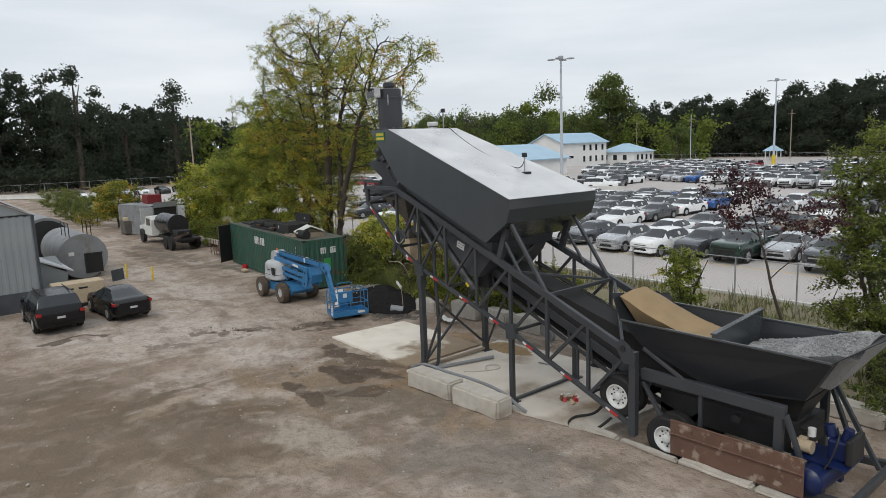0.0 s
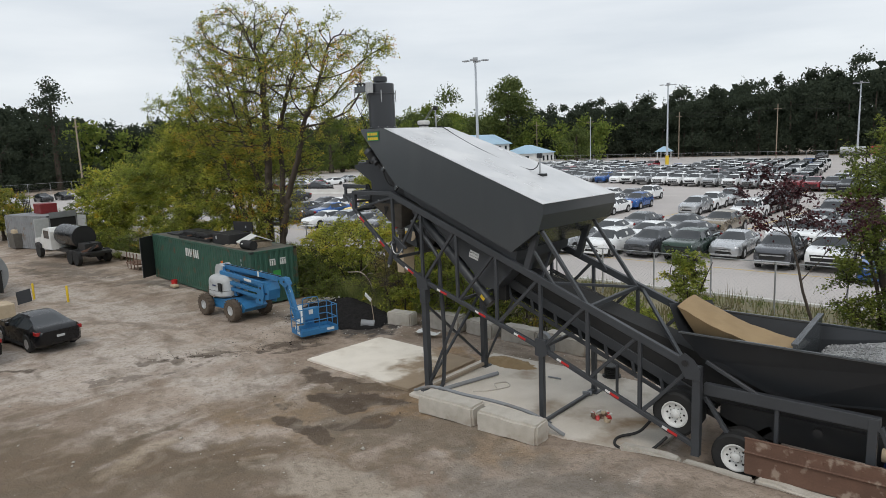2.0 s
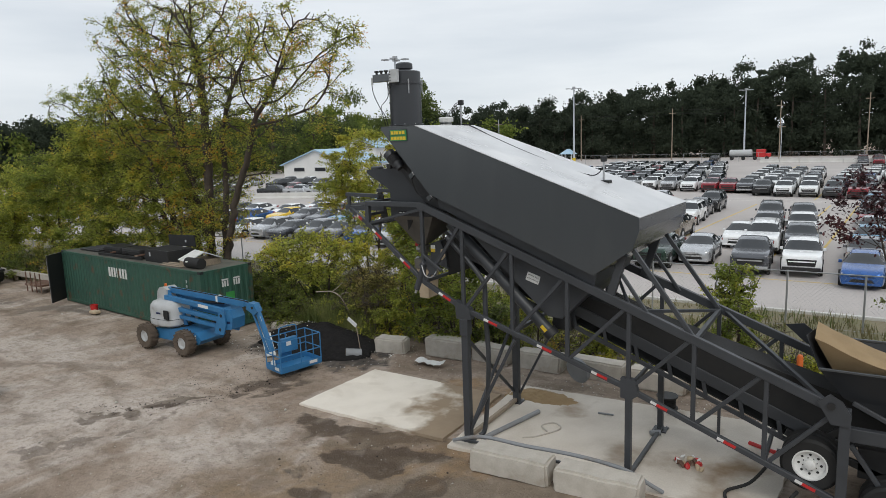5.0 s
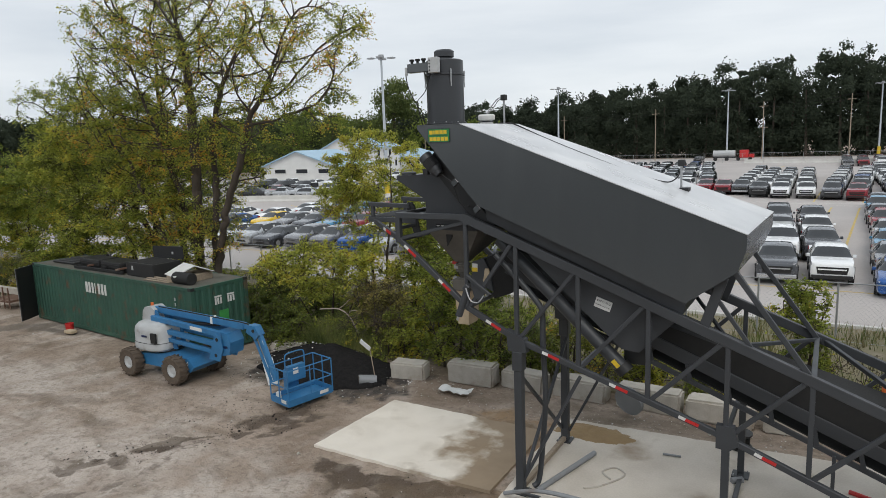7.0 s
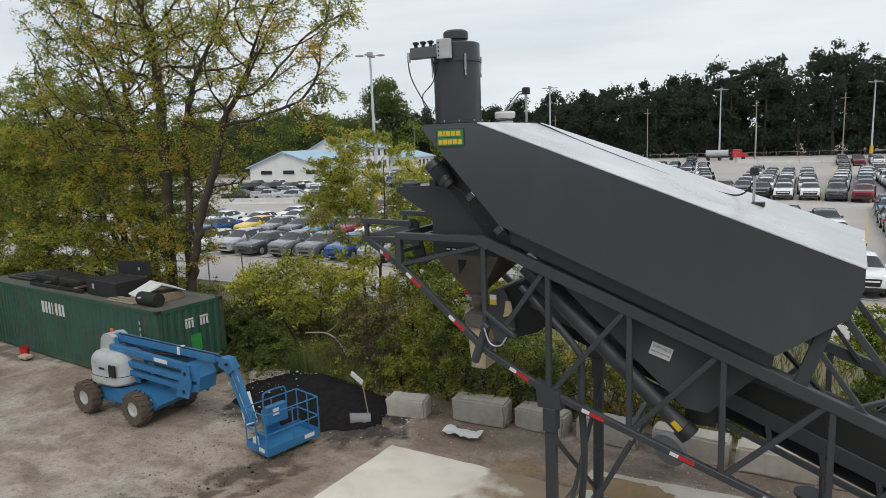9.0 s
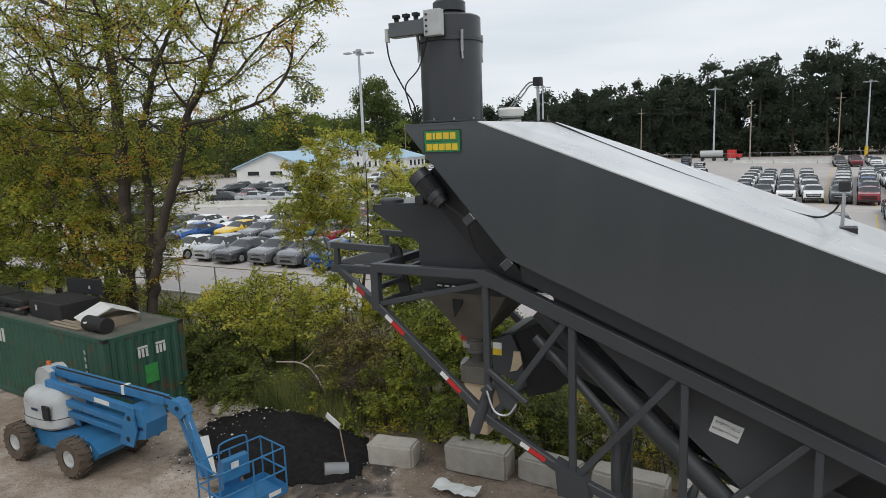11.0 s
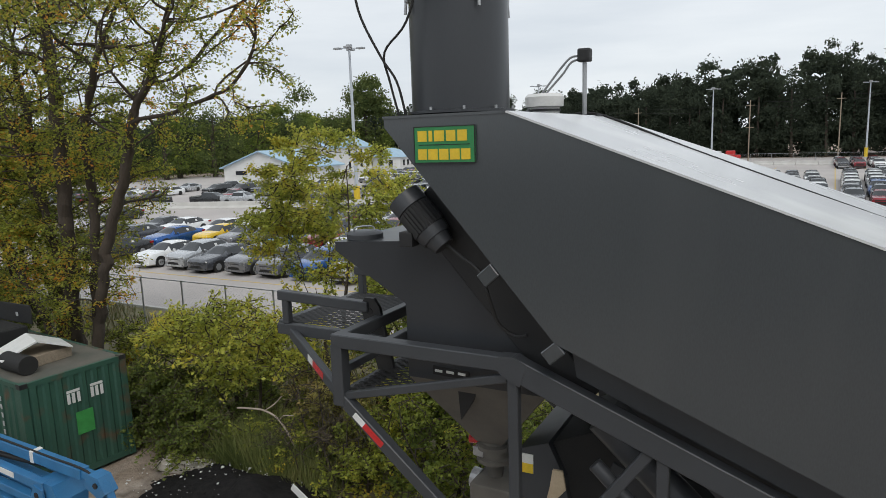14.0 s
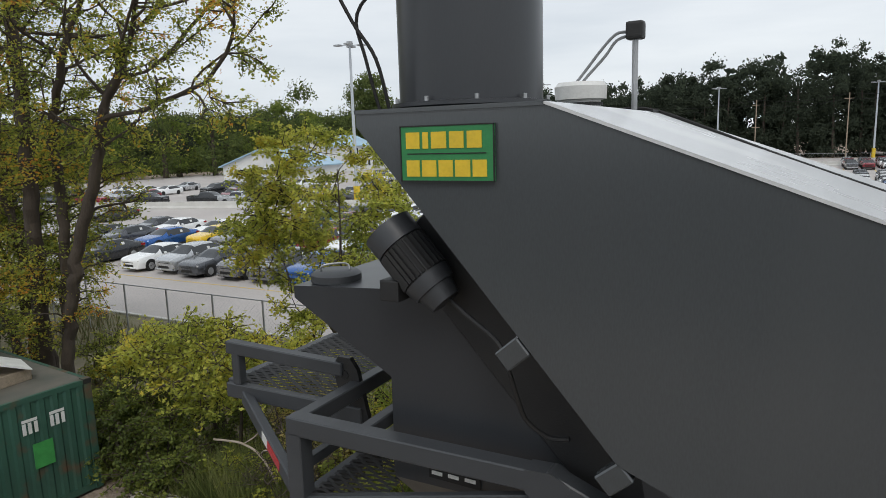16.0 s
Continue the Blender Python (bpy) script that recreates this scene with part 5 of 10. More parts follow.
# loose goods in the bins
def heap(name, x0, x1, y0, y1, z0, height, material, label, category, seed, res=0.06, peak=0.3):
    """A heap of loose material with an uneven surface."""
    bm = bmesh.new()
    nxh, nyh = int((x1 - x0) / res), int((y1 - y0) / res)
    grid = []
    for j in range(nyh + 1):
        row = []
        for i in range(nxh + 1):
            u, v = i / nxh, j / nyh
            x, y = x0 + u * (x1 - x0), y0 + v * (y1 - y0)
            z = z0 + height(u, v) + 0.035 * noise.noise(Vector((x * 2.2, y * 2.2, seed))) + 0.012 * noise.noise(Vector((x * 9, y * 9, seed)))
            row.append(bm.verts.new((x, y, z)))
        grid.append(row)
    for j in range(nyh):
        for i in range(nxh):
            bm.faces.new((grid[j][i], grid[j][i + 1], grid[j + 1][i + 1], grid[j + 1][i]))
    edge = [grid[0][i] for i in range(nxh + 1)] + [grid[j][-1] for j in range(1, nyh + 1)] + [grid[-1][i] for i in range(nxh - 1, -1, -1)] + [grid[j][0] for j in range(nyh - 1, 0, -1)]
    low = [bm.verts.new((v.co.x * 0.5 + 0.5 * (x0 + x1) / 2, v.co.y * 0.5 + 0.5 * (y0 + y1) / 2, z0 - 0.4)) for v in edge]
    for k in range(len(edge)):
        bm.faces.new((edge[k], low[k], low[(k + 1) % len(edge)], edge[(k + 1) % len(edge)]))
    bm.faces.new(low)
    return solid(name, bm, material, label, category, "stuff", smooth=True)


def sand_level(u, v):
    ridge = 0.70 * (1 - u) ** 1.7 + 0.16
    fall = max(0.0, v - 0.52)
    return ridge * (1 - 0.25 * max(0.0, 0.30 - v)) - fall * (0.95 - 0.35 * u)


def gravel_level(u, v):
    crest = 0.02 + 0.80 * u ** 1.15 - 0.9 * max(0.0, u - 0.86)
    return crest - 0.55 * abs(v - 0.50) ** 1.6 * (0.4 + u)


heap("sand_heap", -9.06, -6.75, 13.50, 15.44, 2.74, sand_level, M_SAND, "tan damp sand heaped in the first bin", "sand heap", 2)
heap("gravel_heap", -6.45, -4.02, 13.60, 15.42, 2.66, gravel_level, M_GRAVEL, "grey crushed gravel heaped in the second bin", "gravel heap", 4)

# rusty plate leaning on the plant's side
rp = thing("steel_plate", (-6.1, 13.17, 0.29), "rusty steel plate with a folded rim standing on the kerb", "steel plate")
part("plate_web", R((-7.46, 13.14, 0.675), (-4.70, 13.20, 0.70), 0.03, 0.77), M_RUST, rp)
part("plate_rim", R((-7.46, 13.10, 0.78), (-4.70, 13.16, 0.80), 0.06, 0.03), M_RUST, rp)
part("plate_rim", R((-7.47, 13.14, 1.065), (-4.69, 13.20, 1.09), 0.05, 0.03), M_RUST, rp)
for k in range(9):
    part("plate_bolt", C((-7.3 + k * 0.32, 13.13 + 0.007 * k, 0.94), (-7.3 + k * 0.32, 13.105 + 0.007 * k, 0.94), 0.03, seg=6), M_RUST, rp)

# ---- vehicles ----
# station rows: distance from the front, half width at the belt, sill height, belt height, top height, half width at the top
CAR_FORMS = {
    "sedan": dict(rows=((0.00, 0.66, 0.30, 0.68, 0.74, 0.57), (0.10, 0.82, 0.22, 0.75, 0.83, 0.68), (0.50, 0.89, 0.20, 0.81, 0.92, 0.77), (1.35, 0.91, 0.20, 0.89, 1.01, 0.79),
                        (2.10, 0.92, 0.20, 0.90, 1.38, 0.56), (2.75, 0.92, 0.20, 0.92, 1.44, 0.58), (3.40, 0.92, 0.20, 0.94, 1.39, 0.56), (4.15, 0.91, 0.22, 0.97, 1.10, 0.68), (4.62, 0.87, 0.28, 0.95, 1.05, 0.72), (4.80, 0.74, 0.42, 0.85, 0.92, 0.62)),
                  cabin=(3, 7), axles=(0.92, 3.72), r=0.335),
    "hatch": dict(rows=((0.00, 0.66, 0.34, 0.78, 0.85, 0.58), (0.10, 0.82, 0.25, 0.85, 0.95, 0.69), (0.45, 0.88, 0.24, 0.92, 1.04, 0.76), (1.10, 0.90, 0.24, 0.98, 1.10, 0.78),
                        (1.85, 0.90, 0.24, 0.99, 1.52, 0.57), (2.50, 0.90, 0.24, 1.01, 1.60, 0.59), (3.35, 0.90, 0.24, 1.03, 1.56, 0.57), (4.00, 0.87, 0.28, 1.04, 1.20, 0.66), (4.15, 0.80, 0.36, 0.95, 1.05, 0.64), (4.22, 0.70, 0.48, 0.80, 0.88, 0.58)),
                  cabin=(3, 7), axles=(0.85, 3.42), r=0.34),
    "suv": dict(rows=((0.00, 0.74, 0.40, 0.94, 1.00, 0.66), (0.08, 0.88, 0.30, 1.00, 1.10, 0.76), (0.45, 0.94, 0.26, 1.05, 1.17, 0.82), (1.35, 0.96, 0.26, 1.10, 1.24, 0.84),
                      (2.05, 0.96, 0.28, 1.13, 1.68, 0.67), (2.80, 0.96, 0.28, 1.14, 1.76, 0.72), (4.64, 0.96, 0.30, 1.15, 1.72, 0.72), (4.87, 0.95, 0.34, 1.13, 1.26, 0.82), (4.93, 0.93, 0.40, 1.04, 1.14, 0.82), (4.97, 0.82, 0.50, 0.87, 0.94, 0.70)),
                cabin=(3, 7), axles=(0.95, 3.85), r=0.38),
    "pickup": dict(rows=((0.00, 0.80, 0.44, 0.99, 1.04, 0.71), (0.06, 0.89, 0.36, 1.04, 1.12, 0.80), (0.43, 0.91, 0.32, 1.08, 1.19, 0.83), (1.23, 0.92, 0.32, 1.11, 1.23, 0.83),
                         (1.90, 0.92, 0.34, 1.14, 1.63, 0.66), (2.52, 0.92, 0.34, 1.15, 1.70, 0.67), (3.28, 0.92, 0.34, 1.15, 1.66, 0.66), (3.47, 0.92, 0.34, 1.14, 1.19, 0.85), (5.03, 0.91, 0.40, 1.14, 1.19, 0.85), (5.15, 0.87, 0.47, 1.06, 1.14, 0.82)),
                   cabin=(3, 7), axles=(0.95, 4.13), r=0.39),
}
CAR_PAINTS = {
    "white": (0.88, 0.89, 0.89), "black": (0.016, 0.017, 0.019), "charcoal": (0.105, 0.110, 0.122), "grey": (0.24, 0.242, 0.255), "silver": (0.52, 0.535, 0.55),
    "gloss_black": (0.006, 0.006, 0.007), "red": (0.25, 0.012, 0.022), "blue": (0.03, 0.12, 0.38), "light_blue": (0.10, 0.32, 0.50), "yellow": (0.80, 0.52, 0.02), "green": (0.03, 0.06, 0.045), "navy": (0.012, 0.02, 0.06), "tan": (0.33, 0.28, 0.21),
}
paint_mats = {}


def paint(colour):
    if colour not in paint_mats:
        c = CAR_PAINTS[colour]
        m = mat("car_paint_" + colour, c, tuple(v * 0.94 for v in c), rough=0.26, scale=2, fine=120, bump=0.0, spec=0.5)
        m.node_tree.nodes["Principled BSDF"].inputs["Coat Weight"].default_value = 0.6
        m.node_tree.nodes["Principled BSDF"].inputs["Coat Roughness"].default_value = 0.08
        if colour in ("silver", "grey", "charcoal", "light_blue", "blue", "green", "tan"):
            m.node_tree.nodes["Principled BSDF"].inputs["Metallic"].default_value = 0.55
        if colour == "gloss_black":
            b = m.node_tree.nodes["Principled BSDF"]
            b.inputs["Coat Weight"].default_value, b.inputs["Specular IOR Level"].default_value, b.inputs["Roughness"].default_value = 0.0, 0.4, 0.06
        paint_mats[colour] = m
    return paint_mats[colour]


def car_ring(row):
    """Half a section from sill to roof, mirrored."""
    s, w, sill, belt, top, wt = row
    h, g = belt - sill, top - belt
    half = [(w * 0.80, sill - 0.02), (w * 0.965, sill + 0.05), (w, sill + h * 0.45), (w * 0.992, sill + h * 0.78), (w * 0.950, belt),
            (wt * 1.05, belt + g * 0.80), (wt * 0.93, belt + g * 0.945), (wt * 0.55, top - 0.010), (0.0, top)]
    return half + [(-x, z) for x, z in half[-2::-1]]


def smooth_rows(rows, step=0.24):
    """Rows between the given ones on curves that never overshoot, so that the body bends softly."""
    n, m = len(rows), len(rows[0])
    s = [r[0] for r in rows]
    slope = [[(b[k] - a[k]) / (b[0] - a[0]) for k in range(m)] for a, b in zip(rows, rows[1:])]
    tang = []
    for i in range(n):
        if i in (0, n - 1):
            tang.append(slope[0 if i == 0 else -1])
        else:
            tang.append([0.0 if p * q <= 0 else 2 * p * q / (p + q) for p, q in zip(slope[i - 1], slope[i])])
    out = []
    for i in range(n - 1):
        d = s[i + 1] - s[i]
        k = max(1, round(d / step))
        for j in range(k):
            t = j / k
            h00, h10, h01, h11 = 2 * t ** 3 - 3 * t * t + 1, t ** 3 - 2 * t * t + t, 3 * t * t - 2 * t ** 3, t ** 3 - t * t
            out.append((i + t, tuple(h00 * a + h10 * d * ta + h01 * b + h11 * d * tb for a, b, ta, tb in zip(rows[i], rows[i + 1], tang[i], tang[i + 1]))))
    out.append((n - 1, rows[-1]))
    return out


def make_car(form, colour, label, category="car", group="", lite=False):
    """A car facing -y with its middle at the origin. lite: far off, with fewer parts."""
    f = CAR_FORMS[form]
    rows = smooth_rows(f["rows"], 0.55 if lite == 2 else 0.24)
    length = f["rows"][-1][0]
    c0, c1 = f["cabin"]
    car = thing({"pickup": "pickup_truck", "suv": "suv"}.get(form, "car"), (0, 0, 0), label, category, group)
    verts, n_ring = [], 17
    for _, row in rows:
        verts += [(x, row[0] - length / 2, z) for x, z in car_ring(row)]
    body, glass = [], []
    for i in range(len(rows) - 1):
        mid = (rows[i][0] + rows[i + 1][0]) / 2
        for j in range(n_ring - 1):
            face = (i * n_ring + j, i * n_ring + j + 1, (i + 1) * n_ring + j + 1, (i + 1) * n_ring + j)
            in_side = j in (4, 11) and c0 + 0.62 < mid < c1 - (0.05 if form == "pickup" else 0.45)
            screen = 5 <= j <= 10 and (c0 + 0.10 < mid < c0 + 0.92 or c1 - 0.92 < mid < c1 - 0.12)
            pillar = j in (4, 11) and abs(mid - (c0 + 2)) < 0.10 and lite != 2
            (glass if (in_side or screen) and not pillar else body).append(face)
    ends = [tuple(range(n_ring)), tuple(range((len(rows) - 1) * n_ring, len(rows) * n_ring))[::-1]]
    body += ends
    under = [(i * n_ring, (i + 1) * n_ring, (i + 1) * n_ring + n_ring - 1, i * n_ring + n_ring - 1) for i in range(len(rows) - 1)]
    body += under

    def cut(faces, name, material):
        bm = bmesh.new()
        used = {}
        for fc in faces:
            vs = []
            for v in fc:
                if v not in used:
                    used[v] = bm.verts.new(verts[v])
                vs.append(used[v])
            bm.faces.new(vs)
        ob = part(name, bm, material, car, smooth=True, local=True)
        return ob

    shell = cut(body, "body", paint(colour))
    if lite:
        cut(glass, "glazing", M_GLASSCAR)
    else:
        half = len(rows) * n_ring / 2
        for name, test in (("windshield", lambda a: 5 <= a[0] % n_ring <= 10 and a[0] < half), ("rear_window", lambda a: 5 <= a[0] % n_ring <= 10 and a[0] >= half),
                           ("side_window", lambda a: a[0] % n_ring == 4), ("side_window", lambda a: a[0] % n_ring == 11)):
            cut([a for a in glass if test(a)], name, M_GLASSCAR)
    w = max(r[1] for r in f["rows"])
    r = f["r"]
    for ay in f["axles"]:
        for sx in (-1, 1):
            y = ay - length / 2
            if lite:
                part("wheel", C((sx * (w - 0.20), y, r), (sx * (w + 0.022), y, r), r, seg=12), M_BLACK, car, local=True)
                continue
            arch = C((sx * (w - 0.14), y, r + 0.03), (sx * (w + 0.004), y, r + 0.015), r + 0.05, seg=22)
            part("wheel_arch", arch, M_BLACK, car, local=True)
            tyre = part("wheel", C((sx * (w - 0.20), y, r), (sx * (w + 0.022), y, r), r, seg=20), M_BLACK, car, smooth=True, local=True)
            part("rim", C((sx * (w + 0.015), y, r), (sx * (w + 0.035), y, r), r * 0.66, r * 0.60, seg=14), M_CHROME if colour not in ("black", "charcoal") else M_GALV, tyre, local=True)
    front, back = f["rows"][1], f["rows"][-2]
    fy, by = front[0] - length / 2, back[0] - length / 2
    for sx in (-1, 1):
        x0 = sx * front[1] * 0.66
        part("headlight", B(min(x0, x0 + sx * 0.26), max(x0, x0 + sx * 0.26), fy - 0.02, fy + 0.18, front[3] - (0.10 if form in ("pickup", "suv") else 0.055), front[3] - 0.005, bevel=0.012), M_LAMP, car, local=True)
        if lite:
            continue
        x0 = sx * back[1] * 0.795
        part("tail_light", B(min(x0, x0 + sx * 0.2), max(x0, x0 + sx * 0.2), by - 0.22, by + 0.11, back[3] - 0.16, back[3] - 0.01, bevel=0.02), M_TAIL, car, local=True)
        mx = sx * (w + 0.06)
        part("mirror", B(mx - 0.075, mx + 0.075, f["rows"][4][0] - length / 2 - 0.18, f["rows"][4][0] - length / 2 - 0.06, f["rows"][4][3] - 0.01, f["rows"][4][3] + 0.14, bevel=0.03), paint(colour), car, local=True)
        if group.startswith("new"):
            mid_row = f["rows"][5]
            sticker = bmesh.new()
            zb, zt = mid_row[3] + 0.12, mid_row[3] + (mid_row[4] - mid_row[3]) * 0.55
            sy = mid_row[0] - length / 2 + 0.25

            def side_x(z):
                g = (z - mid_row[3]) / ((mid_row[4] - mid_row[3]) * 0.80)
                return mid_row[1] * 0.95 * (1 - g) + mid_row[5] * 1.05 * g + 0.006
            sticker.faces.new([sticker.verts.new((sx * side_x(z), y, z)) for y, z in ((sy, zb), (sy + 0.22, zb), (sy + 0.22, zt), (sy, zt))])
            part("price_sheet", sticker, M_WHITE, car, "white paper sheet inside the side window", local=True)
    gy = f["rows"][0][0] - length / 2
    low = f["rows"][0]
    tall = form in ("pickup", "suv")
    gw = 0.60
    if tall:
        mid = (low[2] + low[3]) / 2
        grille = part("grille", P([(-gw, mid - 0.10), (gw, mid - 0.10), (gw + 0.06, low[3] - 0.05), (-gw - 0.06, low[3] - 0.05)], gy - 0.025, gy + 0.10), M_BLACK, car, local=True)
        part("grille_bar", B(-gw + 0.02, gw - 0.02, gy - 0.04, gy - 0.02, low[3] - 0.19, low[3] - 0.13), paint(colour) if colour in ("white", "red", "green") else M_CHROME, grille, local=True)
        part("bumper", B(-front[1] * 0.95, front[1] * 0.95, gy - 0.06, gy + 0.2, front[2] + 0.02, mid - 0.16, bevel=0.03), M_CHROME if colour in ("charcoal", "grey", "tan") and form == "pickup" else M_DARK, car, "dark front bumper" if colour == "white" else "", local=True)
    else:
        part("grille", P([(-0.50, low[2] + 0.02), (0.50, low[2] + 0.02), (0.40, low[2] + 0.20), (-0.40, low[2] + 0.20)], gy - 0.012, gy + 0.10), M_BLACK, car, local=True)
        part("upper_grille", B(-0.44, 0.44, gy - 0.008, gy + 0.10, low[3] - 0.085, low[3] - 0.04, bevel=0.01), M_DARK, car, local=True)
    if lite == 2:
        return car
    part("air_intake", B(-front[1] * 0.8, front[1] * 0.8, gy + 0.02, gy + 0.14, front[2] - 0.02, low[2] - 0.01, bevel=0.02), M_BLACK, car, local=True)
    for sx in (-1, 1):
        part("sill", B(min(sx * (w - 0.06), sx * (w + 0.004)), max(sx * (w - 0.06), sx * (w + 0.004)), f["axles"][0] - length / 2 + r, f["axles"][1] - length / 2 - r, f["rows"][4][2] - 0.03, f["rows"][4][2] + 0.10, bevel=0.01), M_BLACK, car, local=True)
    if lite:
        return car
    if not tall:
        part("bumper", B(-front[1] * 0.93, front[1] * 0.93, gy - 0.03, gy + 0.2, front[2] + 0.02, low[2] + 0.06, bevel=0.03), paint(colour), car, local=True)
    rear = f["rows"][-1]
    part("plate", B(-0.16, 0.16, length / 2 - 0.01, length / 2 + 0.012, rear[2] + 0.20, rear[2] + 0.30), M_PALE, car, local=True)
    if form == "pickup":
        bed = bmesh.new()
        y0, y1 = 3.58 - length / 2, 5.04 - length / 2
        box(bed, -0.72, 0.72, y0, y1, 1.17, 1.193)
        part("bed", bed, M_BLACK, car, "dark open load bed", local=True)
    if form == "suv":
        for sx in (-1, 1):
            part("roof_rail", R((sx * 0.60, 2.2 - length / 2, 1.77), (sx * 0.60, 4.1 - length / 2, 1.78), 0.04, 0.04), M_DARK, car, local=True)
    return car


LOOKS = {"sedan": "sedan", "hatch": "compact hatchback", "suv": "sport utility vehicle", "pickup": "crew cab pickup truck"}
stock = {}


def park(form, colour, x, y, turn=0.0, group="new vehicles on the storage lot", label=None, z=0.03, lite=False):
    key = (form, colour, lite)
    if key in stock and label is None:
        return copy_thing(stock[key], pose(x, y, z, 0, 0, turn))
    tone = colour.replace("_", " ")
    car = make_car(form, colour, label or f"{tone} {LOOKS[form]} parked on the asphalt lot", {"pickup": "pickup truck", "suv": "suv"}.get(form, "car"), group, lite)
    car.matrix_basis = pose(x, y, z, 0, 0, turn)
    if label is None:
        stock[key] = car
    return car

# ---- yard things ----
def corrugated(bm, p, q, z0, z1, pitch=0.28, deep=0.036):
    """A trapezoid-ribbed wall from p to q (plan points); ribs go to the right-hand side."""
    p, q = Vector((*p, 0)), Vector((*q, 0))
    d = (q - p)
    n = max(1, round(d.length / pitch))
    x = d.normalized()
    s = Vector((x.y, -x.x, 0))
    pts = []
    for i in range(n):
        for f, o in ((0.0, 0), (0.25, 0), (0.40, 1), (0.75, 1), (0.90, 0)):
            pts.append(p + d * ((i + f) / n) + s * deep * o)
    pts.append(q)
    lo = [bm.verts.new((v.x, v.y, z0)) for v in pts]
    hi = [bm.verts.new((v.x, v.y, z1)) for v in pts]
    for i in range(len(pts) - 1):
        bm.faces.new((lo[i], lo[i + 1], hi[i + 1], hi[i]))
    return bm


def make_container(length, width, height, paint_mat, roof_mat, label, door_open=True):
    """A shipping container: local x runs from 0 (blank end) to -length (door end), y from 0 to width."""
    c = thing("shipping_container", (0, 0, 0), label, "shipping container")
    L, W, H = length, width, height
    part("side_wall", corrugated(bmesh.new(), (-L + 0.12, 0.05), (-0.12, 0.05), 0.16, H - 0.10), paint_mat, c, local=True)
    part("side_wall", corrugated(bmesh.new(), (-0.12, W - 0.05), (-L + 0.12, W - 0.05), 0.16, H - 0.10), paint_mat, c, local=True)
    part("end_wall", corrugated(bmesh.new(), (-0.05, 0.12), (-0.05, W - 0.12), 0.16, H - 0.10), paint_mat, c, local=True)
    part("roof", B(-L + 0.05, -0.05, 0.05, W - 0.05, H - 0.06, H - 0.025), roof_mat, c, "rusty container roof", local=True)
    part("floor_deck", B(-L + 0.05, -0.05, 0.05, W - 0.05, 0.10, 0.17), M_DARK, c, local=True)
    for x in (-0.09, -L + 0.09):
        for y in (0.08, W - 0.08):
            post = part("corner_post", B(x - 0.09, x + 0.09, y - 0.08, y + 0.08, 0.0, H, bevel=0.012), paint_mat, c, local=True)
            for z in (0.0, H - 0.12):
                part("corner_casting", B(x - 0.095, x + 0.095, y - 0.085, y + 0.085, z + 0.001, z + 0.119, bevel=0.015), M_DARK if z else paint_mat, post, local=True)
    for y in (0.045, W - 0.045):
        part("top_rail", B(-L + 0.1, -0.1, y - 0.04, y + 0.04, H - 0.12, H - 0.02), paint_mat, c, local=True)
        part("bottom_rail", B(-L + 0.1, -0.1, y - 0.04, y + 0.04, 0.02, 0.17), paint_mat, c, local=True)
    for x in (-0.06, -L + 0.06):
        part("end_rail", B(x - 0.05, x + 0.05, 0.1, W - 0.1, H - 0.13, H - 0.02), paint_mat, c, local=True)
        part("end_rail", B(x - 0.05, x + 0.05, 0.1, W - 0.1, 0.02, 0.17), paint_mat, c, local=True)
    if door_open:
        for y, turn in ((0.02, -1), (W - 0.02, 1)):
            tip = Vector((-L - 0.03 + 0.62, y + turn * 0.96, 0))
            root = Vector((-L - 0.03, y, 0))
            mid_z = (0.12 + H - 0.1) / 2
            door = part("door_leaf", R(root + Vector((0, 0, mid_z)), tip + Vector((0, 0, mid_z)), 0.05, H - 0.22, 0.006), M_DARK, c, "dark open door leaf with lock rods", local=True)
            out = Vector((tip.y - root.y, root.x - tip.x, 0)).normalized() * (0.055 if turn > 0 else -0.055)
            for k in (0.15, 0.42, 0.70, 0.95):
                at = root.lerp(tip, k) + (-out if turn < 0 else out)
                part("lock_rod", C(at + Vector((0, 0, 0.10)), at + Vector((0, 0, H - 0.08)), 0.022, seg=8), M_GALV, door, local=True)
    return c


cont = make_container(12.19, 2.44, 2.59, M_CONT, M_CONTROOF, "weathered green shipping container with open doors")
cont.matrix_basis = pose(-30.33, 16.46, 0.0, 0, 0, -5.3)
for k, w in enumerate((0.17, 0.15, 0.14, 0.05, 0.14, 0.15, 0.13)):
    x0 = -7.45 + k * 0.25
    part("paint_bar", B(x0, x0 + w, -0.004, 0.01, 1.72, 2.16), M_WHITE, cont, "white painted bar", local=True)
for y0 in (0.95, 1.50):
    for a, b, c_, d in ((0.0, 0.30, 0.26, 0.32), (0.0, 0.07, 0.0, 0.24), (0.11, 0.18, 0.0, 0.24), (0.23, 0.30, 0.0, 0.24)):
        part("paint_bar", B(-0.008, 0.004, y0 + a, y0 + b, 1.80 + c_, 1.80 + d), M_WHITE, cont, local=True)
M_SPRAY = mat("green_spray_paint", (0.05, 0.30, 0.07), None, rough=0.6)
part("paint_patch", B(-3.30, -2.85, -0.004, 0.01, 0.45, 1.05), M_SPRAY, cont, "green sprayed patch", local=True)
part("paint_patch", B(-0.008, 0.004, 1.1, 1.5, 1.0, 1.55), M_SPRAY, cont, local=True)
for k in range(5):
    part("paint_bar", B(-1.05, -0.98, -0.004, 0.008, 1.25 + 0.2 * k, 1.36 + 0.2 * k), M_PALE, cont, local=True)


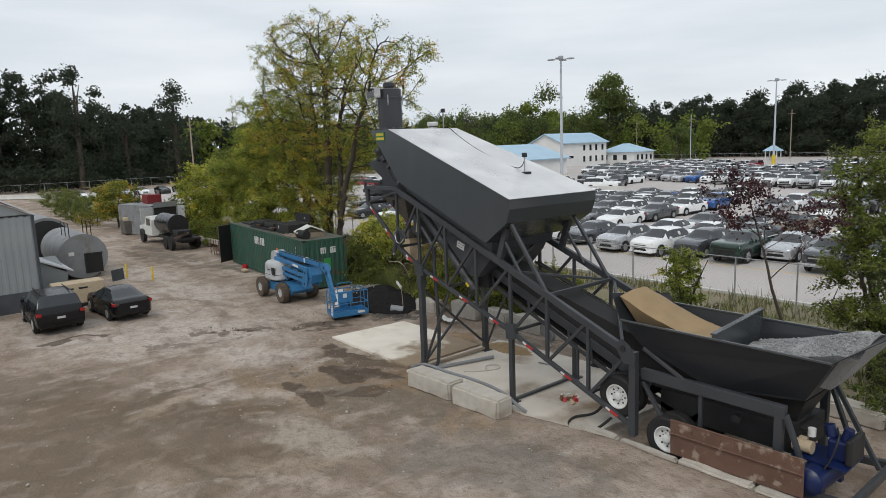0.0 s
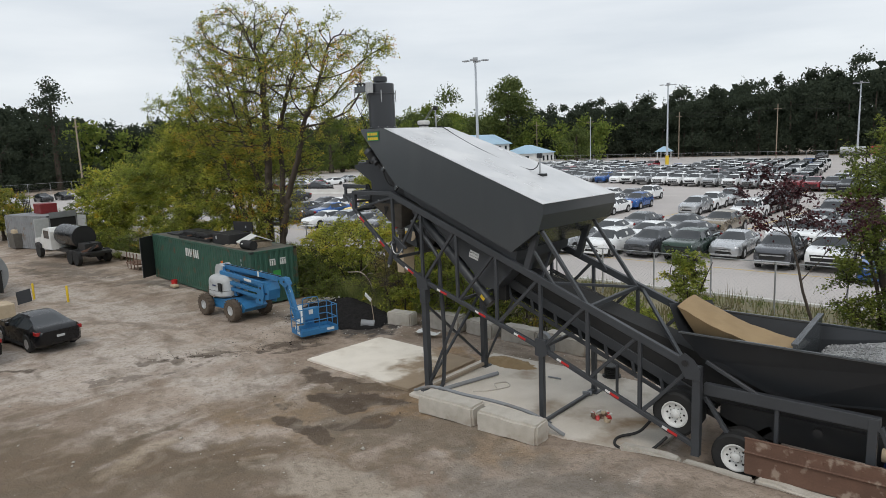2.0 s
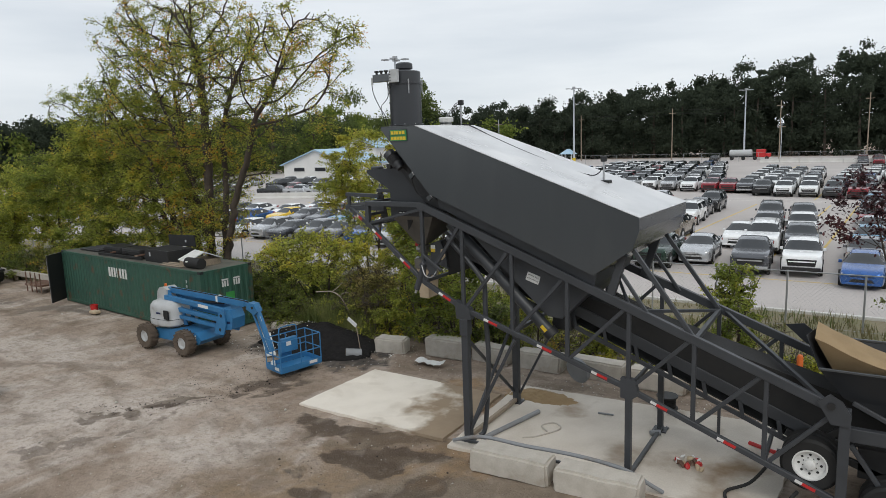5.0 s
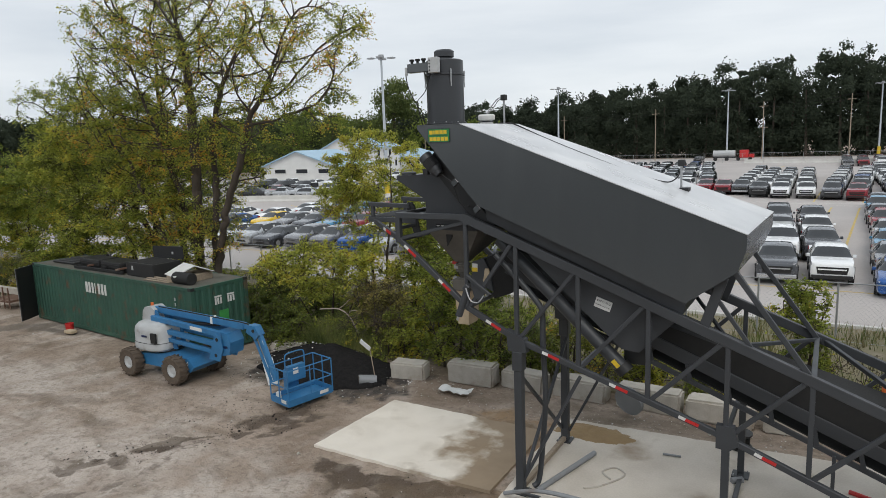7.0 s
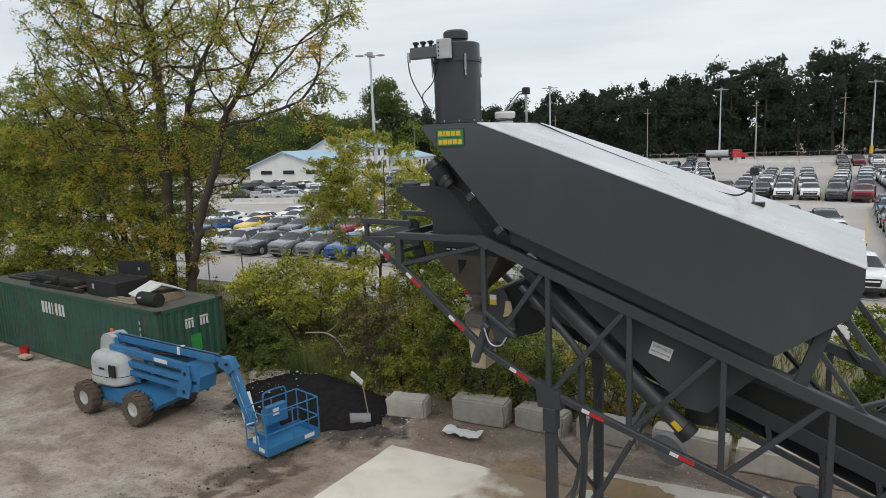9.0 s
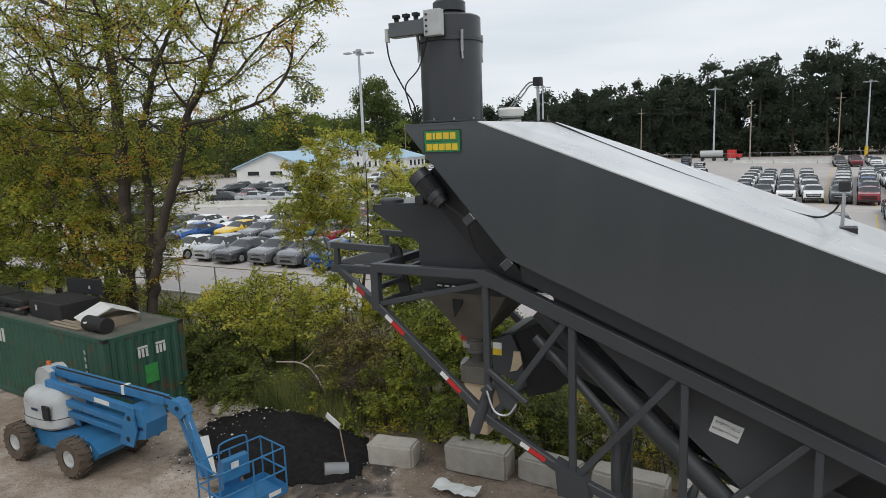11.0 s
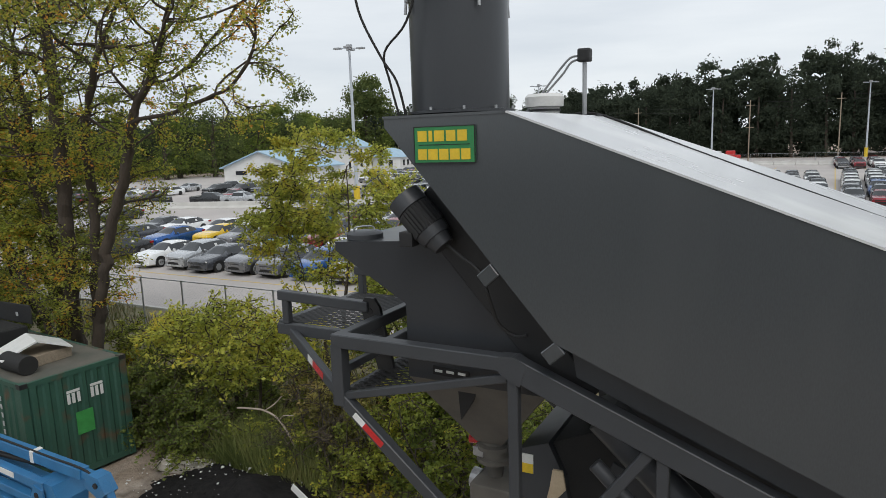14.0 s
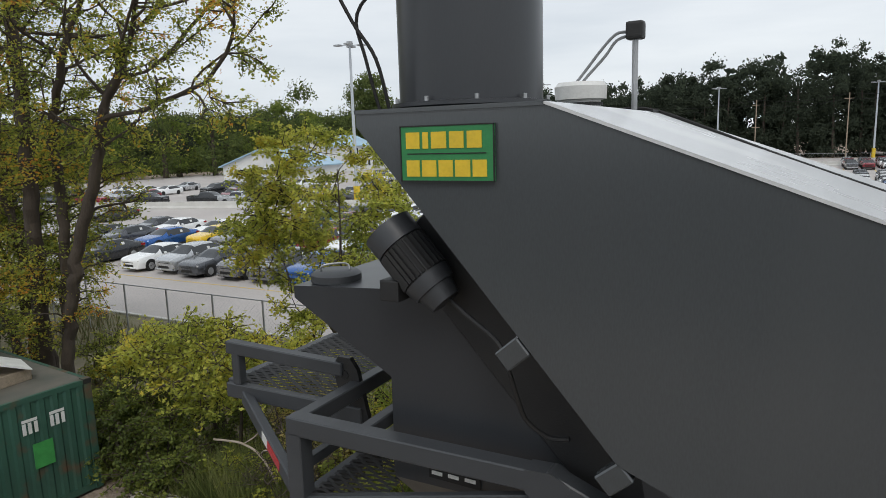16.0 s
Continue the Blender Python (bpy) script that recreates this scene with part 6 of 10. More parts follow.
def on_container(u, v, h=0.0):
    """A world point on the container's roof: u back along it, v across."""
    return cont.matrix_basis @ Vector((-u, v, 2.565 + h))


def roof_thing(name, label, category, u, v, turn=0.0):
    p = on_container(u, v)
    return thing(name, p, label, category, turn=turn - 5.3)


# goods on the container's roof
t = roof_thing("roof_vent_hood", "small white sheet metal gable hood on timber bits", "vent hood", 1.55, 1.05, 8)
hb = bmesh.new()
prism(hb, [(-0.75, 0.30), (0.0, 0.62), (0.75, 0.30), (0.75, 0.27), (0.0, 0.58), (-0.75, 0.27)], -0.5, 0.5)
bmesh.ops.rotate(hb, verts=hb.verts, cent=(0, 0, 0), matrix=Matrix.Rotation(radians(70), 3, "Z"))
part("hood_roof", hb, M_WHITE, t, "white gable sheet", local=True)
part("hood_frame", B(-0.5, 0.5, -0.65, 0.65, 0.0, 0.26, bevel=0.02), M_WOOD, t, local=True)
t = roof_thing("rubber_roll", "black rolled rubber mat", "rubber roll", 1.05, 0.45)
part("roll", C((-0.45, 0, 0.22), (0.45, 0.05, 0.22), 0.22, seg=20), M_BLACK, t, smooth=True, local=True)
t = roof_thing("steel_box", "black welded steel box with an open lid", "steel box", 3.9, 1.2)
part("box_body", B(-1.0, 0.9, -0.75, 0.45, 0, 0.55, bevel=0.03), M_DARK, t, local=True)
part("box_inside", B(-0.9, 0.8, -0.65, 0.35, 0.5, 0.556), M_BLACK, t, local=True)
part("box_lid", R((-1.05, 0.50, 0.76), (1.0, 0.52, 0.84), 0.04, 0.50), M_DARK, t, local=True)
part("box_latch", B(-0.6, -0.5, -0.77, -0.75, 0.25, 0.42), M_PALE, t, local=True)
part("box_latch", B(0.3, 0.4, 0.46, 0.475, 0.75, 0.85), M_PALE, t, local=True)
t = roof_thing("frame_stack", "stack of black welded steel frames", "frame stack", 6.9, 1.0)
for k in range(2):
    part("black_bin", B(-1.75 + 1.75 * k, -0.15 + 1.7 * k, -0.55, 0.35, 0.16, 0.44, bevel=0.05), M_DARK, t, local=True)
    part("bin_rib", B(-1.7 + 1.75 * k, -0.2 + 1.7 * k, -0.58, -0.55, 0.28, 0.33), M_BLACK, t, local=True)
for k in range(6):
    part("frame_bar", R((-1.9, -0.7 + 0.26 * k, 0.06 + 0.05 * (k % 3)), (1.8, -0.6 + 0.25 * k, 0.10 + 0.05 * (k % 2)), 0.09, 0.12), M_DARK, t, local=True)
for k in range(4):
    part("frame_cross", R((-1.7 + 1.1 * k, -0.8, 0.22), (-1.6 + 1.1 * k, 0.8, 0.24), 0.07, 0.07), M_RUST if k % 2 else M_DARK, t, local=True)
t = roof_thing("pipe_stack", "loose dark steel pipes lying flat", "pipe stack", 9.8, 1.2)
for k in range(5):
    part("loose_pipe", C((-1.5, -0.6 + 0.25 * k, 0.07), (1.4, -0.5 + 0.22 * k, 0.07 + 0.03 * k), 0.06, seg=10), M_DARK, t, local=True)
t = roof_thing("board_stack", "weathered grey boards lying flat", "board stack", 2.4, 0.35)
for k in range(3):
    part("board", R((-0.9, -0.1 + 0.13 * k, 0.03 + 0.03 * k), (0.7, -0.05 + 0.12 * k, 0.03 + 0.03 * k), 0.12, 0.03), M_WOOD, t, local=True)
t = thing("red_bucket", (-38.69, 16.80, 0), "red plastic bucket lying beside the green container", "bucket")
part("bucket_body", lathe(bmesh.new(), [(0.14, 0), (0.18, 0.34), (0.16, 0.34), (0.13, 0.05)], (0, 0, 0), 20), M_RED, t, smooth=True, local=True)
t = thing("paper_sack", (-38.35, 16.62, 0), "crumpled pale sack on the dirt", "sack")
part("sack_body", B(-0.25, 0.25, -0.15, 0.15, 0, 0.14, bevel=0.05), M_BEIGE, t, local=True)

# ---- boom lift ----
lift = thing("boom_lift", (-29.0, 15.2, 0.0), "sky blue articulating boom lift with light grey covers, folded down", "boom lift")


def lift_wheel(x, y):
    w = part("wheel", lathe(bmesh.new(), [(0.22, -0.15), (0.42, -0.17), (0.46, -0.12), (0.47, 0), (0.46, 0.12), (0.42, 0.17), (0.22, 0.15)], (0, 0, 0), 28, False), M_TYRE, lift, "muddy lugged tyre", smooth=True, local=True)
    w.matrix_basis = Matrix.Translation(Vector((x, y, 0.46)) - base_of(lift)) @ pose(0, 0, 0, 90, 0, 0)
    part("rim", lathe(bmesh.new(), [(0.21, -0.155), (0.225, 0.13), (0.19, 0.14), (0.12, 0.09), (0.05, 0.10)], (0, 0, 0), 20), M_LIFTGREY, w, "grey steel rim", smooth=True, local=True)
    lug = bmesh.new()
    for k in range(18):
        a = 2 * math.pi * k / 18
        for s in (-1, 1):
            beam(lug, (0.462 * math.cos(a), 0.462 * math.sin(a), 0.02 * s), (0.462 * math.cos(a + 0.12), 0.462 * math.sin(a + 0.12), 0.16 * s), 0.05, 0.035, 0)
    part("tread", lug, M_TYRE, w, local=True)


for wx in (-31.15, -28.95):
    for wy in (14.50, 16.05):
        lift_wheel(wx, wy)
part("chassis", P([(-31.2, 0.42), (-31.0, 0.72), (-29.6, 0.82), (-28.6, 0.80), (-28.3, 0.55), (-28.5, 0.36), (-30.9, 0.34)], 14.72, 15.83), M_BLUE, lift, "sky blue chassis")
part("axle", B(-31.28, -31.05, 14.62, 15.95, 0.38, 0.56, bevel=0.02), M_DARK, lift)
part("axle", B(-29.06, -28.84, 14.62, 15.95, 0.38, 0.56, bevel=0.02), M_DARK, lift)
part("slew_ring", C((-30.1, 15.27, 0.78), (-30.1, 15.27, 0.92), 0.45, seg=28), M_DARK, lift)
words("decal_words", "4x4", 0.26, (-28.75, 14.712, 0.62), (90, 0, 0), M_WHITE, lift)
def rounded(prof, cx, cy, sx, sy, power=3.2, seg=44):
    """A housing with a rounded-square plan: (size, z) rings."""
    bm = bmesh.new()
    rings = []
    for f, z in prof:
        ring = []
        for j in range(seg):
            a = 2 * math.pi * j / seg
            ca, sa = math.cos(a), math.sin(a)
            k = (abs(ca) ** power + abs(sa) ** power) ** (-1 / power)
            ring.append(bm.verts.new((cx + sx * f * k * ca, cy + sy * f * k * sa, z)))
        rings.append(ring)
    for p, q in zip(rings, rings[1:]):
        for j in range(seg):
            bm.faces.new((p[j], p[(j + 1) % seg], q[(j + 1) % seg], q[j]))
    bm.faces.new(rings[0][::-1])
    bm.faces.new(rings[-1])
    return bm


tur = part("turret_cover", rounded([(0.93, 0.86), (1.0, 0.92), (1.0, 1.14), (0.975, 1.17), (0.97, 1.50), (0.93, 1.64), (0.82, 1.74), (0.60, 1.80)], -30.50, 15.27, 0.80, 0.72), M_LIFTGREY, lift, "light grey rounded engine cover", smooth=True)
part("cover_panel", B(-30.12, -29.86, 14.545, 14.60, 1.18, 1.52, bevel=0.01), M_BLACK, tur, "black control panel")
part("cover_seam", rounded([(1.006, 1.135), (1.006, 1.150)], -30.50, 15.27, 0.80, 0.72), M_DARK, tur)
for y in (15.10, 15.44):
    part("turret_plate", P([(-31.0, 0.9), (-31.05, 1.7), (-30.80, 2.12), (-30.40, 2.16), (-30.25, 1.9), (-29.6, 1.5), (-29.5, 0.9)], y - 0.02, y + 0.02), M_BLUE, lift)
part("mast_cap", P([(-31.18, 1.45), (-31.12, 1.75), (-31.04, 2.08), (-30.92, 2.22), (-30.66, 2.26), (-30.46, 2.16), (-30.48, 1.9), (-30.30, 1.6)], 15.03, 15.53), M_LIFTGREY, lift)
part("beacon", C((-30.85, 15.28, 2.22), (-30.85, 15.28, 2.33), 0.05, seg=12), M_ORANGE, lift, "amber beacon")
for ly in (15.02, 15.54):
    part("lower_boom", R((-30.55, ly, 1.90), (-27.20, ly, 1.70), 0.15, 0.17), M_BLUE, lift)
    part("lower_boom", R((-30.1, ly, 1.52), (-27.20, ly, 1.34), 0.15, 0.15), M_BLUE, lift)
    part("lower_boom", R((-30.0, ly, 1.24), (-27.30, ly, 1.08), 0.13, 0.13), M_BLUE, lift)
part("boom_sticker", R((-28.6, 14.942, 1.79), (-28.05, 14.942, 1.755), 0.006, 0.11, 0), M_WHITE, lift)
for ky in (14.93, 15.60):
    part("boom_knuckle", P([(-27.78, 0.86), (-27.30, 0.84), (-27.12, 1.25), (-27.18, 1.66), (-27.42, 1.72), (-27.62, 1.3)], ky - 0.02, ky + 0.02), M_BLUE, lift)
part("knuckle_box", P([(-27.50, 0.96), (-26.92, 1.08), (-26.84, 1.48), (-26.98, 1.76), (-27.40, 1.80)], 14.98, 15.55), M_BLUE, lift)
part("knuckle_label", R((-27.16, 14.975, 1.30), (-26.98, 14.975, 1.32), 0.006, 0.08, 0), M_NAVY, lift)
part("knuckle_pin", C((-27.35, 14.90, 1.54), (-27.35, 15.63, 1.54), 0.06, seg=12), M_DARK, lift)
part("knuckle_pin", C((-27.45, 14.90, 1.02), (-27.45, 15.63, 1.02), 0.06, seg=12), M_DARK, lift)
boom = part("upper_boom", R((-30.75, 15.28, 2.14), (-26.45, 15.28, 1.99), 0.19, 0.20), M_BLUE, lift)
part("boom_tongue", R((-27.2, 15.28, 2.015), (-26.05, 15.28, 1.975), 0.14, 0.14), M_BLUE, lift)
part("boom_clip", R((-27.9, 15.28, 2.045), (-27.8, 15.28, 2.042), 0.21, 0.23), M_WHITE, boom)
part("boom_cable", pipe([(-30.4, 15.20, 2.25), (-29.0, 15.22, 2.20), (-27.4, 15.22, 2.14), (-26.3, 15.22, 2.09), (-25.95, 15.22, 1.85)], 0.02, 6), M_BLACK, lift)
part("lift_cylinder", C((-29.6, 15.28, 1.78), (-27.6, 15.28, 1.90), 0.05, seg=12), M_DARK, lift, smooth=True)
part("jib_head", P([(-26.32, 1.84), (-26.18, 2.08), (-25.92, 2.06), (-25.76, 1.80), (-25.92, 1.66)], 15.15, 15.41), M_BLUE, lift)
part("jib_pin", C((-25.98, 15.12, 1.92), (-25.98, 15.44, 1.92), 0.05, seg=12), M_DARK, lift)
part("jib", R((-25.92, 15.28, 1.94), (-25.22, 15.20, 0.46), 0.13, 0.15), M_BLUE, lift)
part("jib_link", R((-26.14, 15.28, 1.76), (-25.42, 15.20, 0.38), 0.07, 0.07), M_BLUE, lift)
part("jib_sticker", R((-25.73, 15.208, 1.62), (-25.66, 15.205, 1.46), 0.006, 0.09, 0), M_WHITE, lift)
part("jib_cylinder", C((-26.05, 15.36, 1.70), (-25.52, 15.30, 0.66), 0.035, seg=10), M_GALV, lift, smooth=True)
# basket, turned a little on the jib
BK = Vector((-24.23, 15.22, 0))
bu, bv = Vector((math.cos(radians(-13)), math.sin(radians(-13)), 0)), Vector((-math.sin(radians(-13)), math.cos(radians(-13)), 0))


def bp(u, v, z):
    return BK + bu * u + bv * v + Vector((0, 0, z))


part("platform_mount", R(bp(-0.62, -0.02, 0.58), bp(-0.42, -0.02, 0.58), 0.40, 0.55), M_BLUE, lift)
part("platform_rotator", C(bp(-0.70, -0.02, 0.30), bp(-0.70, -0.02, 0.78), 0.10, seg=16), M_DARK, lift, smooth=True)
bk = part("basket_floor", R(bp(-0.45, 0, 0.13), bp(0.45, 0, 0.13), 1.55, 0.05), M_BLUE, lift, "blue basket floor")
for (ua, va), (ub, vb) in (((-0.45, -0.77), (0.45, -0.77)), ((0.45, -0.77), (0.45, 0.77)), ((0.45, 0.77), (-0.45, 0.77)), ((-0.45, 0.77), (-0.45, -0.77))):
    part("toe_board", R(bp(ua, va, 0.235), bp(ub, vb, 0.235), 0.012, 0.15, 0), M_BLUE, bk)
    for z in (0.66, 1.16):
        part("basket_rail", C(bp(ua, va, z), bp(ub, vb, z), 0.019, seg=8), M_BLUE, bk)
for u, v in ((-0.45, -0.77), (0.45, -0.77), (-0.45, 0.77), (0.45, 0.77), (0.45, 0.0), (-0.45, 0.0), (0.0, 0.77), (0.0, -0.77)):
    part("basket_post", C(bp(u, v, 0.15), bp(u, v, 1.17), 0.019, seg=8), M_BLUE, bk)
part("control_console", R(bp(-0.42, 0.02, 0.78), bp(-0.24, 0.02, 0.78), 0.62, 0.46), M_BLUE, lift, "blue control console")
part("console_hoop", pipe([bp(-0.30, -0.33, 1.0), bp(-0.30, -0.32, 1.34), bp(-0.30, -0.2, 1.42), bp(-0.30, 0.22, 1.42), bp(-0.30, 0.34, 1.34), bp(-0.30, 0.35, 1.0)], 0.021, 8), M_BLUE, lift)
part("console_label", R(bp(-0.22, -0.12, 0.86), bp(-0.22, 0.06, 0.86), 0.006, 0.18, 0), M_WHITE, lift)
part("console_label", R(bp(-0.44, -0.10, 0.86), bp(-0.44, 0.10, 0.86), 0.006, 0.20, 0), M_WHITE, lift)
part("basket_label", R(bp(0.10, -0.785, 0.24), bp(0.34, -0.785, 0.24), 0.006, 0.10, 0), M_WHITE, lift)
part("basket_label", R(bp(0.465, 0.30, 0.24), bp(0.465, 0.60, 0.24), 0.006, 0.10, 0), M_WHITE, lift)
part("jerry_can", C(bp(-0.30, -0.62, 0.16), bp(-0.30, -0.62, 0.36), 0.09, 0.07, seg=14), M_WHITE, lift, smooth=True)
part("cover_badge", B(-30.55, -30.30, 14.542, 14.552, 1.36, 1.42), M_NAVY, lift)

# ---- black cinder heap and odd things ----
def mound(name, cx, cy, rx, ry, h, material, label, category, seed, turn=0.0):
    bm = bmesh.new()
    rings = [[bm.verts.new((cx, cy, h * 0.95))]]
    n_r, n_s = 26, 96
    for k in range(1, n_r + 1):
        f = k / n_r
        ring = []
        for j in range(n_s):
            a = 2 * math.pi * j / n_s
            wob = 1 + 0.28 * noise.noise(Vector((math.cos(a) * 1.6, math.sin(a) * 1.6, seed))) + 0.12 * f * noise.noise(Vector((math.cos(a) * 7, math.sin(a) * 7, seed)))
            x, y = rx * f * math.cos(a) * wob, ry * f * math.sin(a) * wob
            x, y = x * math.cos(turn) - y * math.sin(turn), x * math.sin(turn) + y * math.cos(turn)
            z = h * (1 - f ** 1.15) + 0.28 * h * (1 - f) * noise.noise(Vector((x * 1.3, y * 1.3, seed))) + 0.05 * (1 - f * 0.6) * noise.noise(Vector((x * 5, y * 5, seed))) + 0.02 * noise.noise(Vector((x * 14, y * 14, seed)))
            ring.append(bm.verts.new((cx + x, cy + y, z if k < n_r else -0.06)))
        rings.append(ring)
    for j in range(n_s):
        bm.faces.new((rings[0][0], rings[1][j], rings[1][(j + 1) % n_s]))
    for a, b in zip(rings[1:], rings[2:]):
        for j in range(n_s):
            bm.faces.new((a[j], b[j], b[(j + 1) % n_s], a[(j + 1) % n_s]))
    return solid(name, bm, material, label, category, "stuff", smooth=True)


mound("cinder_heap", -25.7, 18.0, 2.8, 1.6, 0.68, M_CINDER, "low heap of black cinder behind the boom lift", "cinder heap", 3, -0.1)
mound("cinder_heap", -24.2, 17.2, 1.5, 0.8, 0.35, M_CINDER, "low heap of black cinder behind the boom lift", "cinder heap", 8, 0.3)
mound("sand_spill", -15.9, 16.6, 1.2, 0.5, 0.22, M_SAND, "spill of brown sand beside the plant's leg", "sand", 5)
t = thing("drain_pipe", (-23.35, 17.05, 0), "broken concrete drain pipe half buried in the dirt", "drain pipe")
part("pipe_wall", C((-23.50, 16.98, 0.12), (-23.1, 17.35, 0.05), 0.17, seg=24), M_TANK, t, smooth=True)
part("pipe_bore", C((-23.51, 16.97, 0.12), (-23.49, 16.99, 0.118), 0.125, seg=24), M_DIRTDARK, t)
t = thing("white_board", (-23.4, 17.5, 0), "white board on a thin stick", "board")
part("stick", C((-23.15, 17.4, 0), (-23.45, 17.55, 1.05), 0.015, seg=6), M_WOOD, t)
part("board", R((-23.8, 17.55, 1.20), (-23.4, 17.52, 0.98), 0.02, 0.16), M_WHITE, t)
t = thing("loose_board", (-26.2, 16.0, 0), "pale broken board leaning in the dirt", "board")
part("board", R((-26.7, 16.3, 0.62), (-25.9, 15.75, 0.03), 0.35, 0.03), M_WHITE, t)
t = thing("plastic_sheet", (-20.4, 17.6, 0), "crumpled pale plastic sheet on the dirt", "plastic sheet")
cs = bmesh.new()
bmesh.ops.create_grid(cs, x_segments=14, y_segments=8, size=0.5, matrix=Matrix.Translation((-20.4, 17.6, 0.06)) @ Matrix.Diagonal((1.05, 0.42, 1, 1)))
for v in cs.verts:
    v.co.z += 0.16 * abs(noise.noise(v.co * 3.1)) + 0.10 * max(0, v.co.x + 20.1)
part("sheet", cs, M_WHITE, t, smooth=True)
t = thing("rubble_bag", (-11.35, 14.5, 0.03), "heap of red and white rags on the concrete pad", "rags")
rr = random.Random(9)
for k in range(16):
    rx, ry = -11.35 + rr.uniform(-0.32, 0.32), 14.5 + rr.uniform(-0.25, 0.25)
    lump = bmesh.new()
    bmesh.ops.create_icosphere(lump, subdivisions=2, radius=0.065, matrix=Matrix.Translation((rx, ry, 0.075)))
    for v in lump.verts:
        v.co += noise.noise_vector(v.co * 9) * 0.06
    part("rag", lump, M_RUST if k % 4 == 0 else M_RED if k % 4 == 2 else M_WHITE if k % 4 == 1 else M_BEIGE, t)
t = thing("cable_drum", (-12.6, 17.4, 0.03), "small black cable drum on the pad", "cable drum")
part("drum_flange", C((-12.6, 17.4, 0.03), (-12.6, 17.4, 0.07), 0.28, seg=24), M_DARK, t)
for k in range(5):
    part("cable_turn", lathe(bmesh.new(), [(0.19, 0.075 + 0.056 * k), (0.225, 0.09 + 0.056 * k), (0.225, 0.115 + 0.056 * k), (0.19, 0.13 + 0.056 * k)], (-12.6, 17.4, 0), 24), M_BLACK, t, smooth=True)
part("drum_flange", C((-12.6, 17.4, 0.36), (-12.6, 17.4, 0.40), 0.28, seg=24), M_DARK, t)
t = thing("round_lid", (-15.35, 18.2, 0), "round grey concrete lid leaning on a block", "lid")
part("lid", C((-15.4, 18.05, 0.42), (-15.36, 18.16, 0.45), 0.40, seg=28), M_TANK, t)
t = thing("delivery_hose", (-14.2, 12.85, 0.2), "dirty grey hose lying over the concrete blocks", "hose")
part("hose", pipe([(-16.6, 12.9, 0.12), (-15.7, 12.75, 0.46), (-14.6, 12.72, 0.50), (-13.4, 12.78, 0.52), (-12.4, 12.82, 0.44), (-11.8, 12.85, 0.20), (-11.6, 12.95, 0.06)], 0.045, 8), M_TANK, t, smooth=True)
t = thing("black_hose", (-9.6, 13.3, 0.03), "black hose looped on the ground by the wheel", "hose")
part("hose", pipe([(-9.2, 13.4, 0.5), (-9.6, 13.1, 0.12), (-10.3, 13.15, 0.06), (-10.5, 13.6, 0.06), (-10.1, 13.9, 0.2), (-9.8, 14.0, 0.6)], 0.035, 8), M_BLACK, t, smooth=True)
for a, b, r in (((-16.05, 13.35, 0.09), (-15.5, 15.5, 0.09), 0.06), ((-14.1, 16.2, 0.06), (-13.7, 16.25, 0.06), 0.025), ((-12.55, 15.55, 0.08), (-12.35, 15.7, 0.08), 0.07)):
    t = thing("steel_pipe", (a[0], a[1], 0.03), "short grey pipe lying on the pad", "pipe")
    part("pipe", C(a, b, r, seg=12), M_TANK, t, smooth=True)
t = thing("red_pipe", (-10.1, 16.0, 0.03), "red steel pipe lying by the wheel", "pipe")
part("pipe", C((-10.4, 16.15, 0.06), (-9.6, 15.8, 0.06), 0.05, seg=12), M_RED, t, smooth=True)
t = thing("loose_strap", (-15.0, 14.6, 0.03), "pale strap lying in loops on the pad", "strap")
part("strap", pipe([(-15.25, 13.95, 0.045), (-14.95, 14.2, 0.045), (-14.62, 14.85, 0.045), (-14.9, 15.1, 0.045), (-15.1, 14.8, 0.05), (-14.85, 14.55, 0.05)], 0.02, 6), M_BLOCK, t, smooth=True)
t = thing("traffic_post", (-9.65, 19.75, 0), "orange and white traffic post on a stake", "traffic post")
part("stake", C((-9.65, 19.75, 0), (-9.65, 19.75, 0.3), 0.02, seg=8), M_DARK, t)
part("post_body", lathe(bmesh.new(), [(0.15, 0.15), (0.14, 0.22), (0.10, 0.42), (0.085, 0.6), (0.08, 1.2), (0.05, 1.25)], (-9.65, 19.75, 0), 18), M_ORANGE, t, smooth=True)
part("post_band", C((-9.65, 19.75, 0.72), (-9.65, 19.75, 0.92), 0.088, seg=18), M_WHITE, t, smooth=True)

# ---- sheet metal building with annex ----
shed = thing("steel_building", (-42.5, -1.5, 0), "grey sheet metal building with a pale roof and dark plinth", "building")
part("wall", corrugated(bmesh.new(), (-37.0, 5.75), (-37.0, -9.0), 0.9, 4.55, 0.30, -0.012), M_SHEET, shed)
part("wall", corrugated(bmesh.new(), (-48.0, 5.75), (-37.0, 5.75), 0.9, 4.55, 0.30, -0.012), M_SHEET, shed)
part("wall", B(-48.05, -48.0, -9.0, 5.75, 0, 4.55), M_SHEET, shed)
part("wall", B(-48.0, -37.0, -9.05, -9.0, 0, 4.55), M_SHEET, shed)
part("plinth", B(-48.0, -36.93, -9.0, 5.82, -0.1, 0.9), M_PLINTH, shed)
part("gable", P([(-37.02, 4.55), (-37.0, 4.55), (-37.0, 4.6), (-37.02, 4.6)], -9, 5.75), M_SHEET, shed)
gb = bmesh.new()
vv = [gb.verts.new(c) for c in ((-37.0, 5.75, 4.5), (-37.0, -9.0, 4.5), (-37.0, -1.6, 8.6))]
gb.faces.new(vv)
part("gable", gb, M_SHEET, shed)
